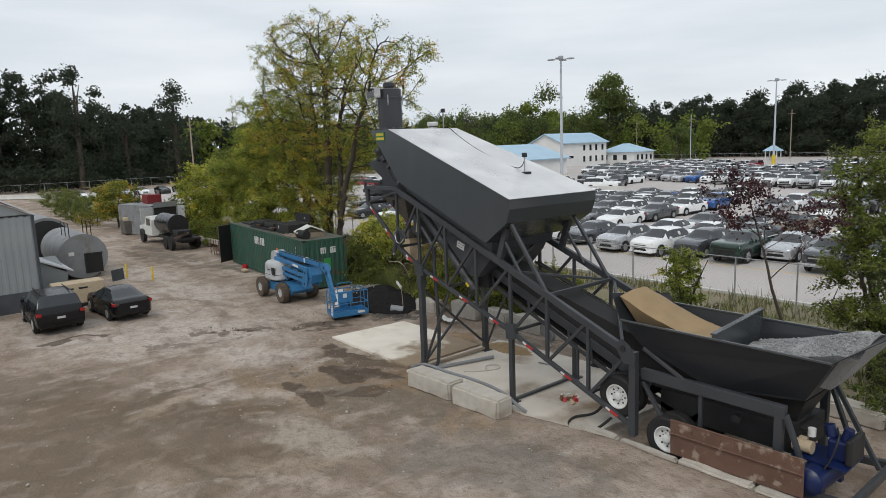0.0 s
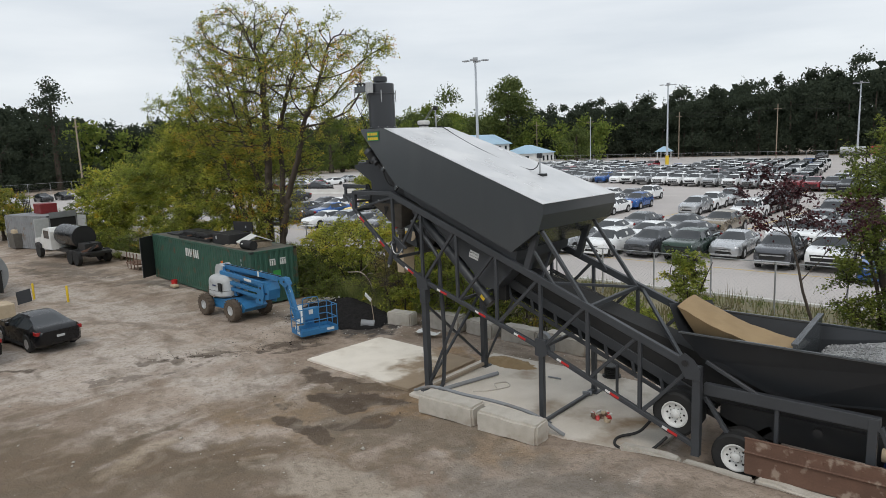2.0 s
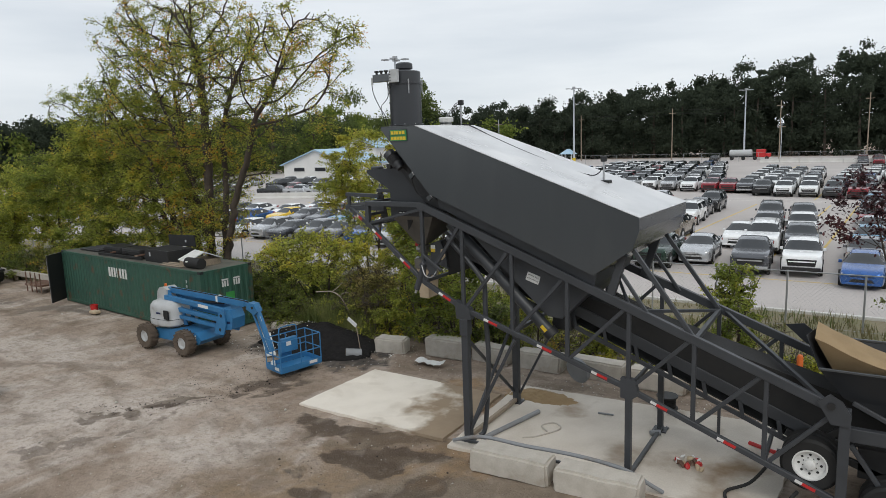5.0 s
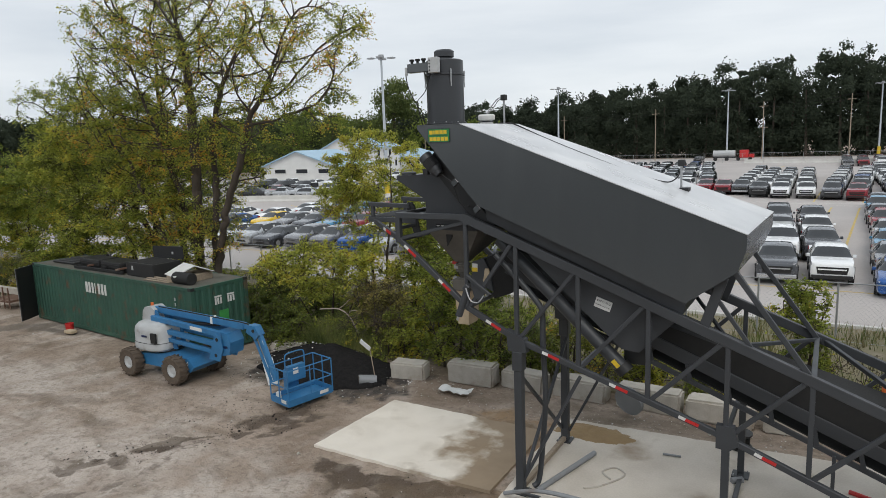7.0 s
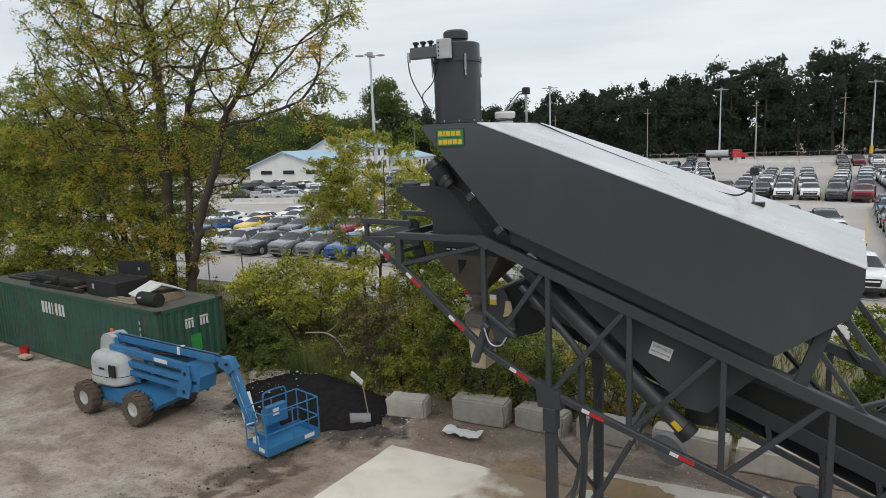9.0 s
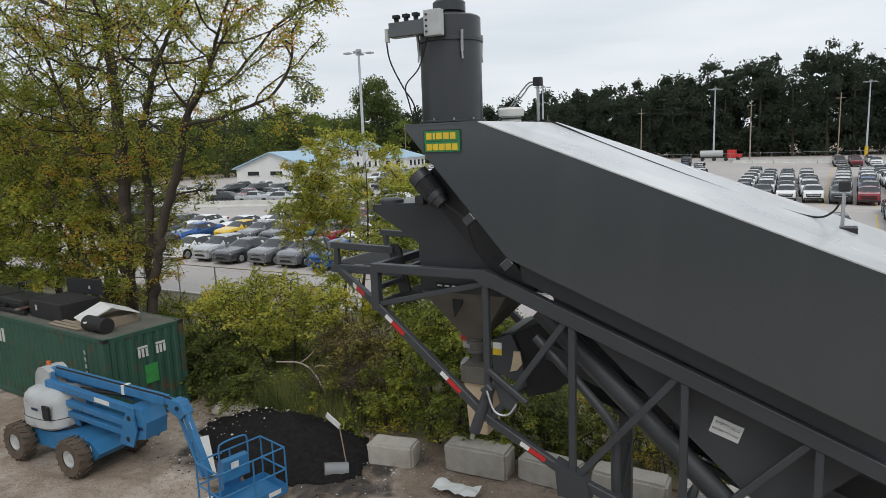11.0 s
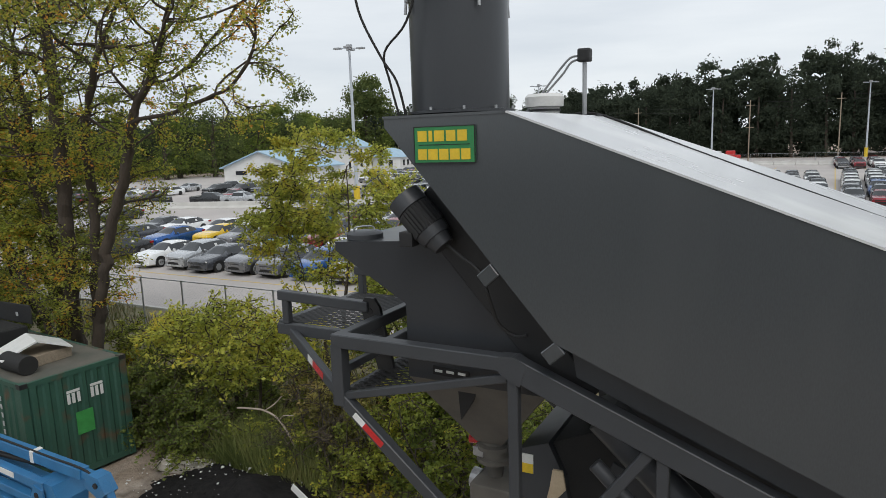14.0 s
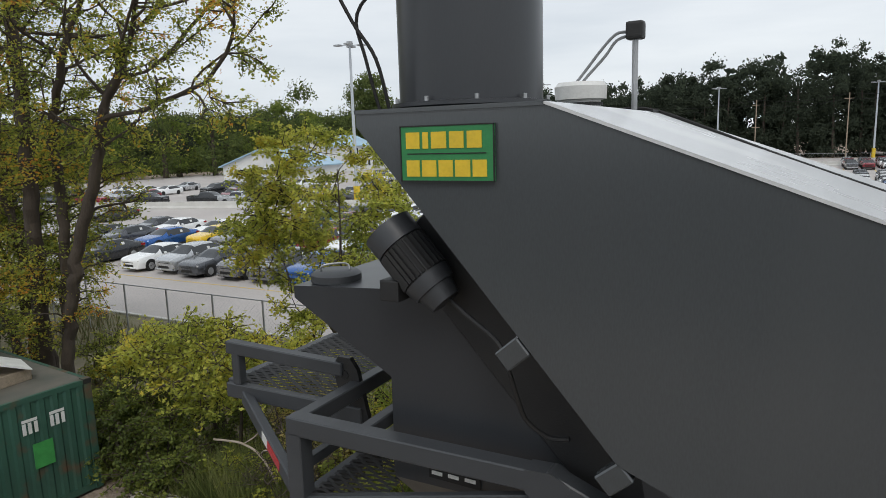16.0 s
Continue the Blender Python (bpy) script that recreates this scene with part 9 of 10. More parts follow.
crown_tree("tree", (-40.0, 21.6, 0), [(0.3, 0, 0.05, 0, 6.5, 0.16), (-0.6, 0.4, -0.25, 0, 6.5, 0.14), (0.9, -0.2, 0.2, 0, 4.5, 0.12)],
           [(-1.5, 0, 8.0, 3.6, 2.6, 2.7, 1.0), (-4.2, 0.2, 7.0, 2.6, 2.4, 2.4, 0.6), (0.5, -0.6, 4.6, 3.6, 2.0, 2.2, 0.9), (-2.5, -0.5, 3.0, 3.0, 1.8, 1.8, 0.5)],
           104, 1.0, 18, L_LIME, 102, "broad tree with yellow-green leaves", 0.115, 44, 0.85, 0.2)
crown_tree("tree", (-46.6, 22.2, 0), [(0.3, 0, 0.08, 0, 5.5, 0.15), (-0.5, 0.2, -0.25, 0, 5.0, 0.13)],
           [(-0.5, 0, 6.3, 3.4, 2.4, 2.2, 1.0), (-3.6, 0, 5.6, 2.4, 2.2, 2.0, 0.6), (0.4, -0.6, 3.4, 3.2, 1.8, 2.0, 0.8)],
           80, 0.85, 18, L_BIGGREEN, 103, "broad olive green tree behind the container", 0.115, 44, 0.8, 0.2)
crown_tree("tree", (-53.5, 23.4, 0), [(0, 0, 0.1, 0, 4.5, 0.16), (-0.6, 0.2, -0.2, 0, 4.2, 0.13)],
           [(0, 0, 4.8, 3.6, 2.4, 2.3, 1.0), (-2.4, 0, 3.6, 2.4, 2.0, 2.0, 0.6)], 64, 0.85, 18, L_LIME, 114, "broad yellowing tree by the yard fence", 0.125, 40, 0.8, 0.2)
crown_tree("tree", (-60.6, 23.0, 0), [(0, 0, 0.05, 0, 4.4, 0.14), (0.8, 0.3, 0.15, 0, 4.0, 0.12)], [(0, 0, 4.2, 3.6, 2.4, 2.3, 1.0), (0.4, -0.4, 2.2, 3.0, 1.8, 1.6, 0.6)], 74, 0.8, 18, L_LIME, 104, "low yellow-green tree by the fence", 0.20, 20, 0.8, 0.2)
crown_tree("tree", (-74.0, 18.5, 0), [(0, 0, 0.05, 0, 2.6, 0.14), (1.0, 0.4, 0.1, 0, 2.4, 0.12)], [(0.3, 0, 2.7, 2.6, 2.2, 1.9, 1.0)], 34, 0.85, 18, L_BIG, 105, "low bushy tree beside the grey container", 0.21, 20, 0.8, 0.2)
# slim trees behind the batcher and the blocks
crown_tree("tree", (-26.5, 23.0, 0), [(0, 0, 0.03, 0.0, 7.2, 0.06), (0.8, 0.2, 0.14, 0.0, 6.2, 0.055), (-0.7, 0.3, -0.20, 0, 5.8, 0.05), (1.2, 0.1, 0.22, 0, 5.0, 0.05)],
           [(-0.2, 0, 6.3, 2.3, 1.5, 1.7, 1.0), (-1.9, 0, 5.2, 1.2, 1.2, 1.3, 0.4), (1.9, 0, 5.2, 1.3, 1.2, 1.5, 0.6), (0.6, 0, 3.2, 2.4, 1.2, 1.4, 0.5)],
           118, 0.52, 12, L_SLIM, 106, "slim yellow-green tree with upright stems", 0.092, 38, 0.55, 0.35, 0.08, 0.07)
crown_tree("tree", (-22.8, 21.6, 0), [(0, 0, 0.0, 0.0, 5.2, 0.10), (0.9, 0.3, 0.15, 0, 4.4, 0.08)], [(0.3, 0, 4.2, 2.0, 1.5, 1.8, 1.0), (0.2, 0, 2.2, 1.9, 1.2, 1.4, 0.7)], 74, 0.5, 17, L_BIGGREEN, 107, "small leafy green tree behind the blocks", 0.092, 40, 0.6, 0.15, 0.05, 0.07)
crown_tree("tree", (-11.45, 20.3, 0), [(0, 0, 0.0, 0.0, 3.4, 0.06), (0.2, 0.1, 0.1, 0, 2.8, 0.045)], [(0, 0, 2.7, 0.55, 0.55, 1.0, 1.0), (0.1, 0, 1.6, 0.6, 0.55, 0.7, 0.5)], 36, 0.28, 10, L_BIGGREEN, 108, "young bright green tree behind the hopper", 0.085, 30, 0.36, 0.3, 0.1, 0.06)
crown_tree("tree", (-5.9, 21.4, 0), [(0, 0, -0.03, 0.0, 6.6, 0.13), (0.8, -0.3, 0.08, 0.0, 6.0, 0.10), (-0.4, 0.4, -0.10, 0, 5.2, 0.08)], [(0.2, 0, 5.4, 1.7, 1.5, 2.0, 1.0), (0.2, 0, 3.0, 1.8, 1.5, 1.9, 0.9)], 90, 0.52, 15, L_DEEP, 109, "leafy green tree beside the hopper", 0.092, 36, 0.6, 0.15, 0.1, 0.07)
tree("tree", (-6.9, 18.9, 0), [(0, 0, -0.30, -0.18, 6.0, 0.05)], 5.9, 2800, 0.098, L_RED, 110, "thin bent sapling with dark red leaves", 0.2, 3, 0.8, 0.45, kids=(2, 3), thin=0.5)

# the small tree that spreads its bright crown over the shade by the heap
crown_tree("tree", (-28.0, 20.6, 0), [(0, 0, -0.25, -0.05, 3.0, 0.05), (0.3, 0.1, 0.25, -0.1, 2.9, 0.05), (0.5, 0.2, 0.5, 0, 2.6, 0.04), (-0.2, 0.1, -0.6, 0, 2.6, 0.04)],
           [(-1.5, -0.2, 2.75, 1.4, 0.9, 0.6, 1.0), (0.2, -0.4, 2.8, 1.5, 0.9, 0.65, 1.2), (1.6, -0.2, 2.9, 1.0, 0.8, 0.65, 0.8), (0.1, -0.2, 3.4, 1.1, 0.7, 0.40, 0.5), (-0.2, -0.8, 2.2, 1.2, 0.4, 0.4, 0.4)],
           92, 0.34, 9, L_SLIM, 121, "small spreading tree with bright yellow-green leaves", 0.10, 21, 0.50, 0.4, 0.06, 0.05)
gr = np.random.default_rng(77)
n = 5200
gx, gy_ = gr.normal(-26.3, 1.3, n), gr.uniform(19.0, 20.6, n)
gh = gr.uniform(0.5, 1.5, n) * np.exp(-((gx + 26.3) / 2.2) ** 2)
ga = gr.uniform(0, math.pi, n)
g0 = np.stack([gx, gy_, np.zeros(n)], 1)
gs = np.stack([np.cos(ga) * 0.014, np.sin(ga) * 0.014, np.zeros(n)], 1)
gl = gr.normal(size=(n, 2)) * 0.24
g1 = g0 + np.stack([gl[:, 0] * gh, gl[:, 1] * gh, gh], 1)
tagged(mesh_from("tall_grass", np.stack([g0 - gs, g0 + gs, g1], 1).reshape(-1, 3), np.arange(3 * n).reshape(-1, 3), L_GRASS), "tall green grass behind the black heap", "grass", kind="stuff")
t = thing("dead_branch", (-26.0, 19.6, 0), "pale bare dead branch lying in the grass", "branch")
for path, r in (([(-27.1, 19.5, 1.45), (-26.7, 19.5, 1.50), (-26.2, 19.45, 1.55), (-25.8, 19.5, 1.35), (-25.5, 19.6, 0.75), (-25.2, 19.7, -0.02)], 0.024), ([(-26.2, 19.45, 1.55), (-25.95, 19.5, 1.72), (-25.7, 19.5, 1.95)], 0.013), ([(-25.8, 19.5, 1.35), (-25.6, 19.4, 1.55), (-25.3, 19.4, 1.6)], 0.012)):
    part("limb", pipe(path, r, 7), M_DEADWOOD, t, smooth=True)
rough_block("broken_slab", -28.9, -27.5, 18.55, 19.05, -0.05, 0.22, 61, M_BLOCK, 8, "broken dirty concrete slab behind the heap", "")

# bushes of uneven height along the yard's edge
for i, (bx, by, rx, h, m, lean) in enumerate((
        (-29.4, 19.7, 1.3, 2.1, L_DEEP, 0), (-30.3, 19.9, 1.2, 2.2, L_DEEP, 0), (-27.9, 21.0, 1.0, 1.4, L_DEEP, 0), (-28.4, 19.2, 0.9, 1.3, L_DEEP, 0.1), (-30.8, 21.2, 1.2, 2.3, L_LIME, 0.1), (-25.4, 21.3, 1.0, 2.4, L_TAN, -0.2), (-24.6, 20.6, 0.9, 2.6, L_TAN, -0.2),
        (-23.6, 19.9, 1.1, 1.9, L_LIME, 0.2), (-21.9, 19.8, 1.2, 3.7, L_BIGGREEN, 0.1), (-20.4, 19.9, 1.2, 2.5, L_BIGGREEN, 0), (-19.0, 20.2, 1.0, 1.6, L_DEEP, 0.2), (-17.4, 20.4, 1.1, 2.4, L_BIG, 0.3),
        (-15.6, 20.6, 0.9, 1.1, L_LIME, 0), (-13.6, 20.8, 1.0, 1.6, L_BIGGREEN, 0), (-9.6, 20.3, 0.7, 0.9, L_LIME, 0), (-7.9, 20.9, 0.9, 1.0, L_DEEP, 0), (-4.6, 19.2, 1.2, 2.4, L_DEEP, 0.1),
        (-2.0, 18.4, 1.5, 2.8, L_DEEP, 0), (-3.2, 20.8, 1.5, 3.4, L_DEEP, 0), (-26.5, 22.2, 1.2, 1.6, L_LIME, 0), (-32.8, 20.3, 0.9, 1.5, L_BIGGREEN, 0), (-45.5, 20.4, 1.5, 2.0, L_LIME, 0), (-50.0, 21.0, 1.7, 2.2, L_BIG, 0),
        (-56.0, 21.0, 1.6, 1.8, L_LIME, 0), (-64.0, 22.0, 2.0, 2.2, L_BIG, 0), (-70.0, 20.0, 2.0, 2.0, L_BIGGREEN, 0), (-78.0, 17.0, 2.2, 2.0, L_BIG, 0), (-42.0, 20.2, 1.3, 2.4, L_BIGGREEN, 0), (-82.0, 17.2, 2.2, 2.4, L_DEEP, 0), (-88.5, 16.6, 2.4, 2.8, L_DEEP, 0), (-95.0, 18.4, 2.6, 3.0, L_DEEP, 0), (-103.0, 19.0, 2.6, 3.0, L_DEEP, 0), (-112.0, 19.5, 3.0, 3.2, L_DEEP, 0), (-66.5, 22.5, 2.0, 3.4, L_DEEP, 0), (-55.0, 19.9, 1.2, 1.7, L_BIGGREEN, 0), (-51.5, 19.9, 1.2, 1.6, L_DEEP, 0), (-37.6, 20.4, 1.4, 2.7, L_DEEP, 0))):
    crown_tree("bush", (bx, by, 0.0), [(-0.3 * rx, 0, -0.2 + lean, 0, h * 0.75, 0.035), (0.25 * rx, 0.1, 0.2 + lean, 0, h * 0.8, 0.04), (0, -0.2, lean, -0.15, h * 0.65, 0.03)],
               [(lean * h * 0.4, 0, h * 0.66, rx * 0.9, rx * 0.7, h * 0.30, 1.0), (0, -0.1, h * 0.30, rx, rx * 0.8, h * 0.28, 1.0)], int(16 + 7 * rx * h), 0.36, 9, m, 200 + i,
               ("yellow-green" if m in (L_LIME, L_SLIM) else "olive" if m is L_BIG else "half-dry brownish" if m is L_TAN else "dense green") + " leafy bush along the yard's edge", 0.088, 27, 0.46, 0.2, 0.08, 0.05, "bush", "stuff")

for i, (bx, by, rx, h, m) in enumerate(((-30.6, 23.6, 1.3, 1.5, L_LIME), (-28.6, 24.3, 1.0, 1.1, L_LIME), (-32.8, 24.6, 1.4, 1.7, L_BIGGREEN), (-24.6, 23.8, 1.2, 1.5, L_LIME), (-20.6, 23.4, 1.1, 1.2, L_BIGGREEN), (-26.2, 19.8, 0.9, 1.2, L_LIME), (-36.2, 23.8, 1.4, 1.6, L_LIME), (-92.0, 20.5, 2.4, 2.6, L_DEEP), (-98.0, 24.0, 2.6, 2.4, L_BIGGREEN), (-86.0, 20.0, 2.0, 1.8, L_DEEP))):
    crown_tree("bush", (bx, by, 0.0), [(-0.3 * rx, 0, -0.2, 0, h * 0.75, 0.03), (0.25 * rx, 0.1, 0.2, 0, h * 0.8, 0.03)], [(0, 0, h * 0.5, rx, rx * 0.8, h * 0.45, 1.0)], int(14 + 6 * rx * h), 0.34, 9, m, 260 + i,
               ("yellow-green" if m is L_LIME else "dense green") + " leafy bush among the weeds by the fence", 0.088, 25, 0.44, 0.2, 0.08, 0.05, "bush", "stuff")

for i, (bx, by, h) in enumerate(((-10.2, 20.2, 1.9), (-24.1, 19.6, 2.0), (-25.2, 19.5, 1.5), (-24.8, 20.0, 2.9), (-25.6, 21.6, 2.2), (-22.9, 22.4, 2.6), (-16.4, 20.0, 1.3))):
    crown_tree("bare_shrub", (bx, by, 0.0), [(-0.2, 0, -0.35, 0, h * 0.9, 0.022), (0.2, 0.1, 0.3, 0, h * 0.85, 0.022), (0, -0.1, 0.05, -0.2, h, 0.02)],
               [(0, 0, h * 0.7, 0.9, 0.7, h * 0.35, 1.0)], 22, 0.22, 7, L_DRY, 290 + i, "nearly bare brown twiggy shrub among the weeds", 0.05, 5, 0.42, 0.2, 0.75, 0.03, "shrub", "stuff", 0.006)

# weeds on the verge: blades and seed stalks
wr = np.random.default_rng(5)
n = 26000
wx, wy = wr.uniform(-62, 8, n), wr.uniform(19.7, 29.0, n)
patch = np.array([noise.noise(Vector((a * 0.35, b * 0.35, 3))) for a, b in zip(wx, wy)])
sel = patch > -0.12
wx, wy = wx[sel], wy[sel]
hgt = wr.uniform(0.15, 0.75, len(wx)) * (0.7 + patch[sel])
lean = wr.normal(size=(len(wx), 2)) * 0.22
ang = wr.uniform(0, math.pi, len(wx))
wd = 0.022
base = np.stack([wx, wy, np.zeros(len(wx))], 1)
side = np.stack([np.cos(ang) * wd, np.sin(ang) * wd, np.zeros(len(wx))], 1)
tip = base + np.stack([lean[:, 0] * hgt, lean[:, 1] * hgt, hgt], 1)
wv = np.stack([base - side, base + side, tip], 1).reshape(-1, 3)
weeds = mesh_from("weeds", wv, np.arange(len(wv)).reshape(-1, 3), L_DRY)
tagged(weeds, "tall dry weeds and grass along the fence", "weeds", kind="stuff")


# ---- far woods ----
def height_at(az):
    table = ((-30, 27), (-12, 30), (0, 31), (5, 29), (12, 26), (18, 23), (24, 21.5), (30, 19.5), (36, 18), (46, 17), (56, 16), (66, 17), (72, 20), (78, 24), (81, 33), (84, 37), (90, 36), (100, 30), (130, 24))
    for (a, ha), (b, hb) in zip(table, table[1:]):
        if a <= az <= b:
            return ha + (az - a) * (hb - ha) / (b - a)
    return 22


def wood_trees(places, seed, cards, size, low=0.06):
    """Leaf cards on clustered lobes for every tree, with trunks; returns vertices, triangles and material numbers."""
    rng = np.random.default_rng(seed)
    V, F, off, segs = [], [], 0, []
    for x, y, h, r in places:
        lobes = 20
        c = np.stack([rng.normal(0, r * 0.42, lobes), rng.normal(0, r * 0.42, lobes), h * rng.uniform(low, 0.90, lobes)], 1)
        c[0] = (0, 0, h * 0.9)
        rad = r * rng.uniform(0.40, 0.80, lobes) * (1.2 - 0.55 * c[:, 2] / h)
        k = rng.integers(0, lobes, cards)
        d = rng.normal(size=(cards, 3))
        d[:, 2] = np.abs(d[:, 2]) * 0.9 - 0.25
        d /= np.linalg.norm(d, axis=1)[:, None]
        p = c[k] + d * np.array([1, 1, 1.25]) * rad[k][:, None] * rng.uniform(0.25, 1.02, cards)[:, None] + np.array([x, y, 0])
        v, f = leaf_mesh(p, size * rng.uniform(0.6, 1.4, cards), rng, 0.0, 40.0)
        V.append(v)
        F.append(f + off)
        off += len(v)
        segs.append((Vector((x, y, 0)), Vector((x + rng.normal() * 0.5, y, h * 0.75)), 0.3, 0.12))
    return np.concatenate(V), np.concatenate(F), segs


wrng = random.Random(31)
line = [(-185, -60), (-182, 40), (-176, 110), (-158, 196), (-100, 206), (-40, 203), (20, 200), (75, 196)]
places, back_places, light_places, deep_places = [], [], [], []
for (xa, ya), (xb, yb) in zip(line, line[1:]):
    L = math.hypot(xb - xa, yb - ya)
    nrm = Vector((-(yb - ya), xb - xa, 0)) / L
    for row, (dep, sc) in enumerate(((0, 0.82), (6, 0.95), (13, 1.0), (19, 0.86))):
        n = int(L / 5.2)
        for k in range(n):
            f = (k + wrng.uniform(0.1, 0.9)) / n
            x, y = xa + (xb - xa) * f + nrm.x * dep + wrng.uniform(-1.5, 1.5), ya + (yb - ya) * f + nrm.y * dep + wrng.uniform(-1.5, 1.5)
            az = math.degrees(math.atan2(-(x + 8), y - 3))
            h = height_at(az) * sc * wrng.uniform(0.74, 1.05)
            (deep_places if row == 3 else light_places if 36 < az < 70 and row == 0 and wrng.random() < 0.6 else places if row == 0 else back_places).append((x, y, h, wrng.uniform(3.2, 5.2)))
v, f, segs = wood_trees(places, 41, 3600, 0.56)
v2, f2, segs2 = wood_trees(back_places, 42, 1700, 0.80, 0.08)
f = np.concatenate([f, f2 + len(v)])
v = np.concatenate([v, v2])
v3, f3, segs3 = wood_trees(deep_places, 47, 420, 2.4, 0.02)
f = np.concatenate([f, f3 + len(v)])
v = np.concatenate([v, v3])
tv, tf = limb_tubes(segs, 6)
k = len(v)
allv = np.concatenate([v, np.array(tv)])
allf = np.concatenate([f, np.array(tf) + k])
woods = mesh_from("far_woods", allv, allf, [L_FAR, M_BARK])
woods.data.polygons.foreach_set("material_index", [0] * len(f) + [1] * len(tf))
tagged(woods, "dense dark green woods along the lot's far side", "woods", kind="stuff")
v, f, segs = wood_trees(light_places + [(-150 + 8 * q, 186 + 2 * (q % 3), 12 + 2 * (q % 2), 4.5) for q in range(7)], 43, 700, 0.95)
lw = mesh_from("light_woods", v, f, L_FARLIGHT)
tagged(lw, "lighter green trees before the dark woods", "woods", kind="stuff")
v, f, segs = wood_trees([(-172 + wrng.uniform(-2, 2), -40 + 4.2 * q, wrng.uniform(4.0, 5.5), wrng.uniform(2.6, 3.6)) for q in range(26)], 48, 900, 0.55, 0.02)
tagged(mesh_from("hedge", v, f, L_FAR), "dark green hedge before the woods", "hedge", kind="stuff")
# added woods, never in view: they darken what paint and metal reflect
near_places = []
for k in range(64):
    near_places.append((-190 + 4.6 * k + wrng.uniform(-1.5, 1.5), -66 - 8 * (k % 2) + wrng.uniform(-2, 2), wrng.uniform(5, 8), wrng.uniform(3.0, 4.4)))
v, f, segs = wood_trees(near_places, 46, 700, 1.3)
tagged(mesh_from("near_woods", v, f, L_FAR), "added unseen woods that close off the sky behind the camera", "woods", kind="stuff")
# shrub band under the woods
low_places = []
for (xa, ya), (xb, yb) in zip(line, line[1:]):
    L = math.hypot(xb - xa, yb - ya)
    for k in range(int(L / 4)):
        f = (k + wrng.random()) / (L / 4)
        low_places.append((xa + (xb - xa) * f, ya + (yb - ya) * f + 2, wrng.uniform(4, 9), wrng.uniform(2.5, 4)))
v, f, segs = wood_trees(low_places, 44, 560, 0.8, 0.02)
tagged(mesh_from("wood_edge_shrubs", v, f, L_FAR), "dark shrubs along the wood's edge", "shrubs", kind="stuff")


def lone_tree(x, y, h, r, seed, material, cards=5200, size=0.75, label="tall dark tree standing clear of the woods"):
    t = thing("tree", (x, y, 0), label, "tree")
    rng = random.Random(seed)
    V, F, segs = wood_trees([(0, 0, h, r)], seed, cards, size)
    mesh_from("crown", V, F, material, t)
    tv, tf = limb_tubes([(Vector((0, 0, 0)), Vector((0, 0, h * 0.5)), 0.5, 0.3), (Vector((0, 0, h * 0.5)), Vector((0.6, 0, h * 0.85)), 0.3, 0.08)] + [(Vector((0, 0, h * q)), Vector((rng.uniform(-1, 1) * r * 0.7, rng.uniform(-1, 1) * r * 0.7, h * (q + 0.22))), 0.18, 0.05) for q in (0.35, 0.42, 0.5, 0.56, 0.62)], 8)
    mesh_from("trunk", tv, tf, M_BARK, t)


lone_tree(-138, 188, 27, 11.5, 301, L_FARMID, 11000, 0.8)
for q, (tx, ty, th) in enumerate(((-192, 184, 17), (-183, 188, 19), (-174, 186, 21), (-166, 190, 18), (-158, 186, 16), (-150, 192, 15))):
    lone_tree(tx, ty, th, 6.5, 340 + q, L_FARLIGHT, 3200, 0.9, "bright green tree before the dark woods")
lone_tree(-168, 56, 25, 5.0, 302, L_FAR, 3600, 0.6)
lone_tree(-170, 45, 17, 4.5, 303, L_FAR, 3000, 0.6)
lone_tree(-165, 34, 27.5, 5.0, 304, L_FAR, 4200, 0.6)
lone_tree(-140, 172, 15, 6.0, 305, L_FARMID, 3500, 0.6, "rounded light green tree by the office")
lone_tree(-105, 176, 9.5, 5.0, 306, L_FARMID, 3000, 0.55, "rounded green tree by the fence")

for q in range(11):
    tx, ty = -136 - 2.3 * q + (4.0 if q % 2 else 0), 156 - 5.4 * q
    lone_tree(tx, ty, 13.0 + (q * 37 % 11) * 0.42, 5.4, 320 + q, L_FARMID if q % 3 else L_FARLIGHT, 3000, 0.52, "dense dark tree behind the warehouse")

def lift_at(x, y):
    """Rough height of the black heap."""
    d = math.hypot((x + 26.2) / 3.4, (y - 18.1) / 1.7)
    return 0.70 * max(0.0, 1 - d ** 1.15)


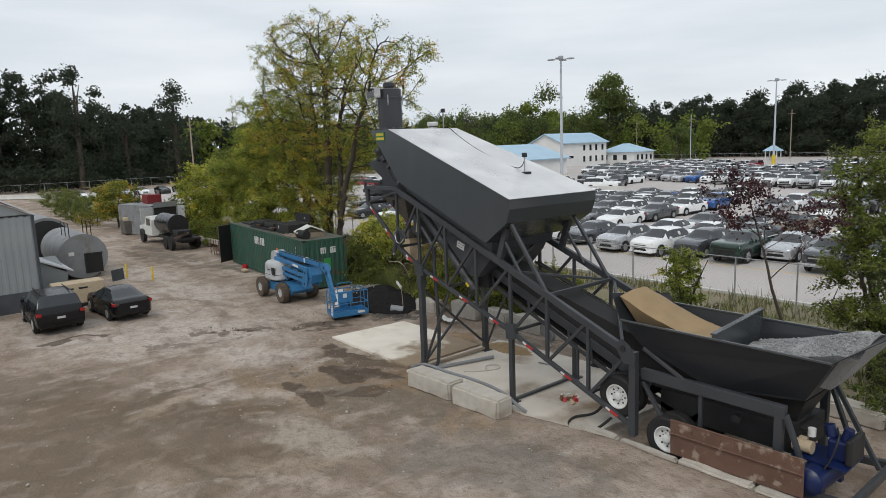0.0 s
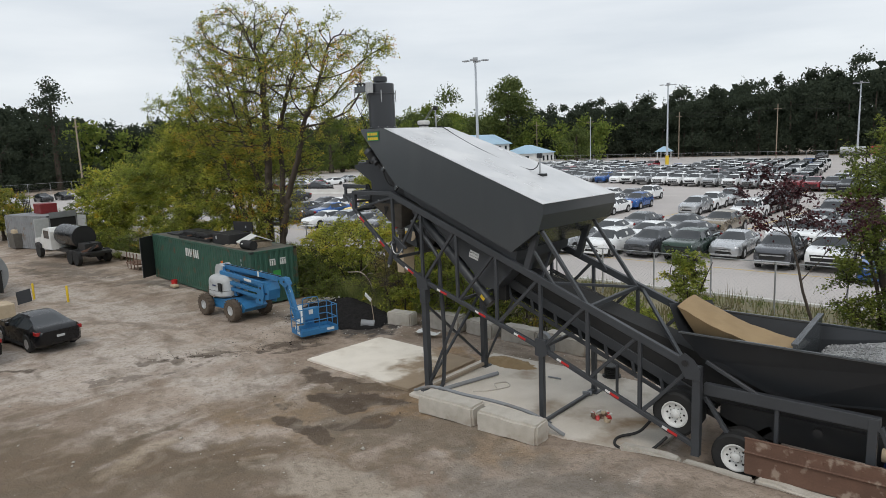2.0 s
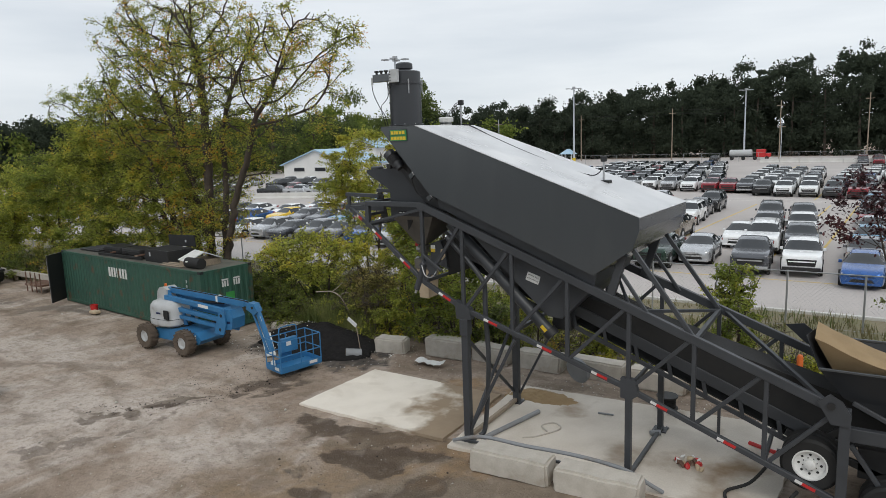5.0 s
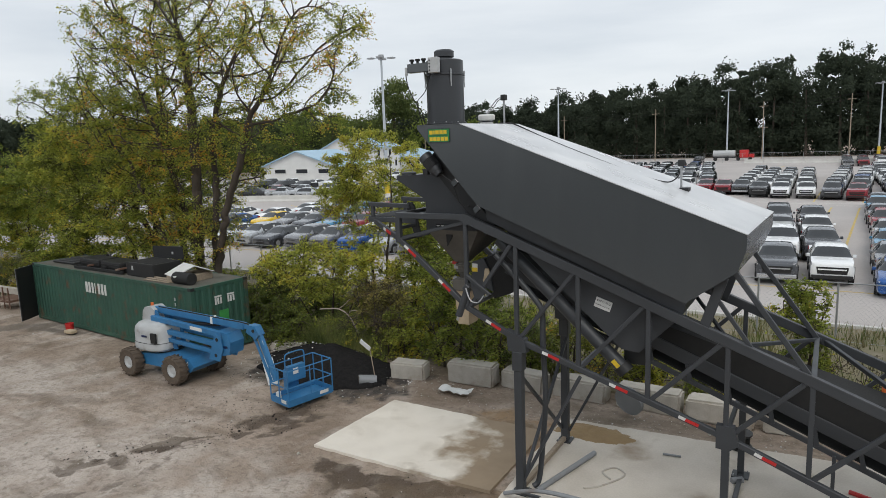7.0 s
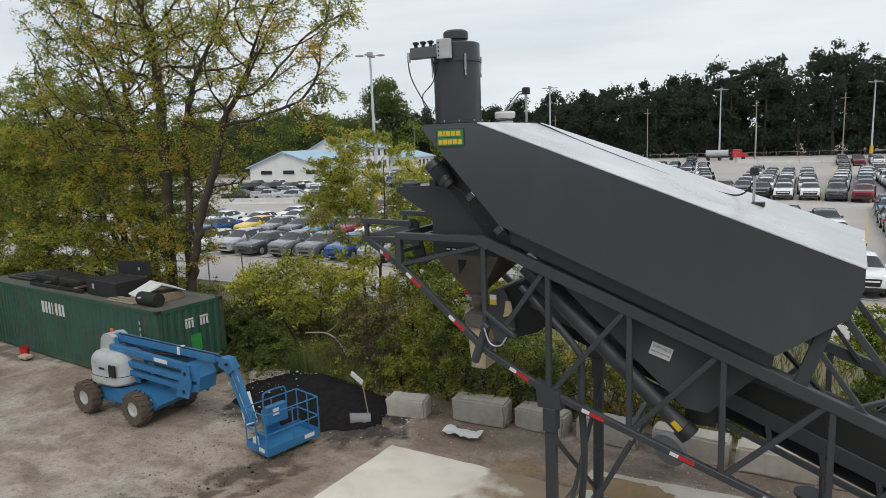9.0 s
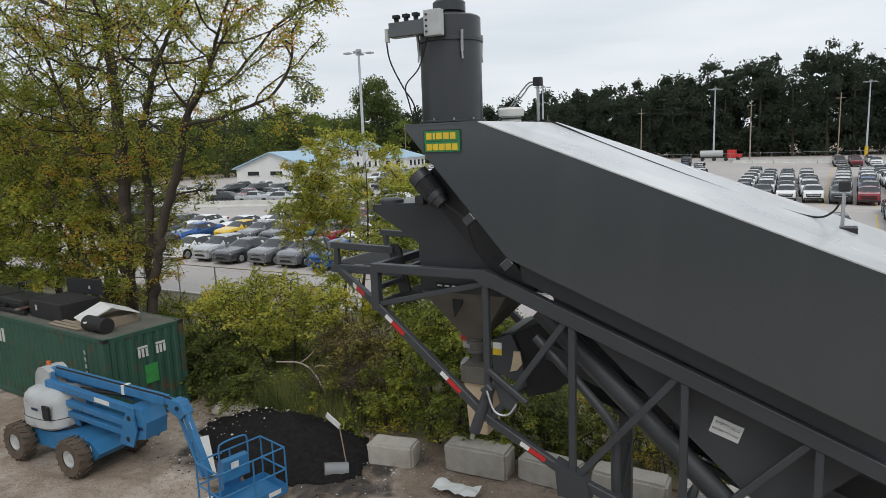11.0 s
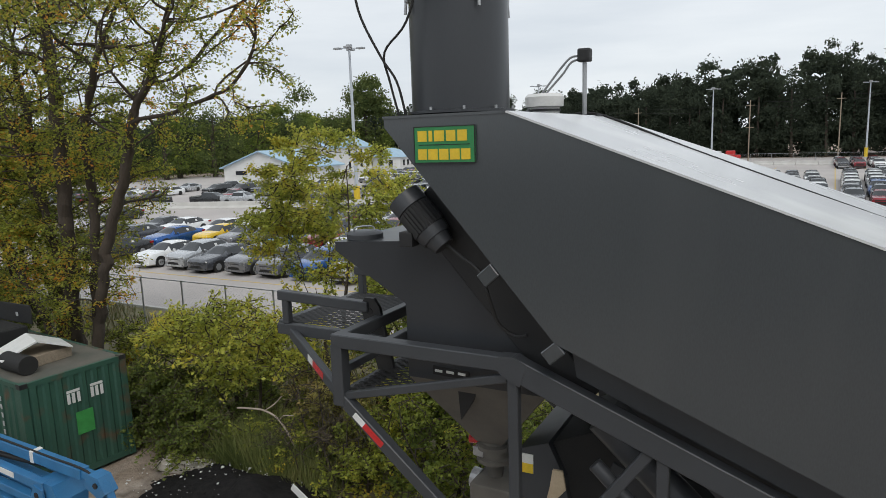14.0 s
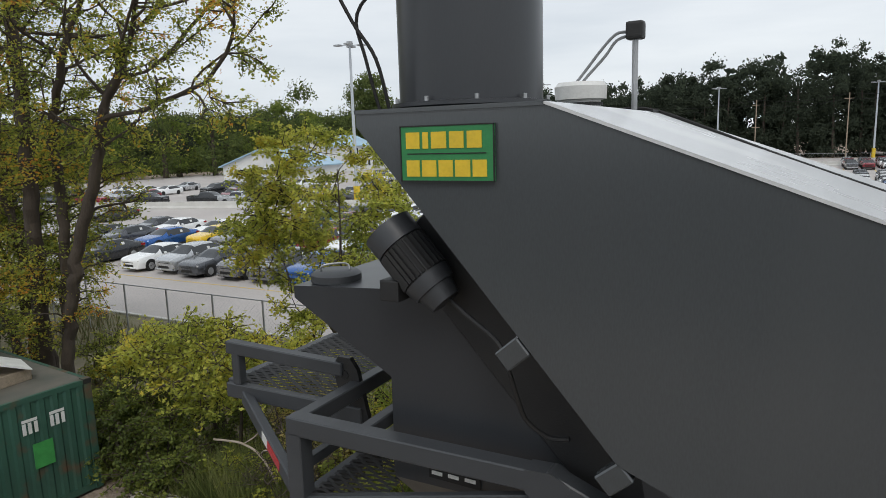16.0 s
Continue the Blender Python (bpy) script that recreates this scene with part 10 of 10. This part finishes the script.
# ---- small stones and crumbs on the dirt ----
def crumbs(name, material, count, seed, size, area, label, lift=0.0):
    """Loose stones as one scattered mesh."""
    rng = np.random.default_rng(seed)
    V, F = [], []
    base = np.array([(1, 0, 0), (-1, 0, 0), (0, 1, 0), (0, -1, 0), (0, 0, 0.7), (0, 0, -0.5)])
    tri = np.array([(0, 2, 4), (2, 1, 4), (1, 3, 4), (3, 0, 4), (2, 0, 5), (1, 2, 5), (3, 1, 5), (0, 3, 5)])
    k = 0
    for x0, x1, y0, y1, share in area:
        n = int(count * share)
        for x, y in zip(rng.uniform(x0, x1, n), rng.uniform(y0, y1, n)):
            s = size * rng.lognormal(0, 0.5)
            v = base * s * rng.uniform(0.6, 1.3, (6, 3))
            a = rng.uniform(0, 6.28)
            rot = np.array([(math.cos(a), -math.sin(a), 0), (math.sin(a), math.cos(a), 0), (0, 0, 1)])
            V.append(v @ rot.T + np.array([x, y, ground_height(x, y) + lift_at(x, y) * lift + s * 0.3]))
            F.append(tri + k)
            k += 6
    ob = mesh_from(name, np.concatenate(V), np.concatenate(F), material)
    return tagged(ob, label, "stones", kind="stuff")


crumbs("loose_stones", M_BLOCK, 1800, 61, 0.016, ((-30, -3, 2, 12.6, 0.45), (-24, -9, 17, 19.4, 0.35), (-48, -24, 5, 16, 0.2)), "loose pale stones on the dirt")
crumbs("dark_crumbs", M_CINDER, 1500, 62, 0.011, ((-28, -22.5, 15.6, 19.4, 0.72), (-27.2, -24.2, 12.5, 15.5, 0.18), (-20, -16, 9, 13, 0.10)), "dark crumbs scattered on the dirt", 1.0)
crumbs("pale_chips", M_WHITE, 520, 63, 0.016, ((-29, -22, 16, 19.4, 0.75), (-16, -10, 13, 18.6, 0.25)), "pale chips scattered on the black cinder", 1.0)
crumbs("drag_line_crumbs", M_CINDER, 420, 64, 0.012, ((-27.3, -26.2, 9.7, 10.5, 0.15), (-26.4, -25.2, 10.3, 11.9, 0.25), (-25.3, -24.2, 11.7, 13.4, 0.3), (-24.4, -23.2, 13.2, 15.2, 0.3)), "dark crumbs dragged in a line over the dirt")
grv = np.random.default_rng(71)
gu, gw_ = grv.random(5000), grv.random(5000)
gp = np.array([(-6.45 + 2.43 * a, 13.60 + 1.82 * b, 2.66 + gravel_level(a, b) + 0.01) for a, b in zip(gu, gw_)])
octa = np.array([(1, 0, 0), (-1, 0, 0), (0, 1, 0), (0, -1, 0), (0, 0, 0.8), (0, 0, -0.8)])
otri = np.array([(0, 2, 4), (2, 1, 4), (1, 3, 4), (3, 0, 4), (2, 0, 5), (1, 2, 5), (3, 1, 5), (0, 3, 5)])
gvs = (octa[None] * grv.uniform(0.6, 1.3, (len(gp), 6, 3)) * (0.012 * grv.lognormal(0, 0.45, len(gp)))[:, None, None] + gp[:, None]).reshape(-1, 3)
gfs = (otri[None] + (np.arange(len(gp)) * 6)[:, None, None]).reshape(-1, 3)
tagged(mesh_from("gravel_stones", gvs, gfs, M_STONES), "loose grey crushed stones on the gravel heap", "gravel", kind="stuff")
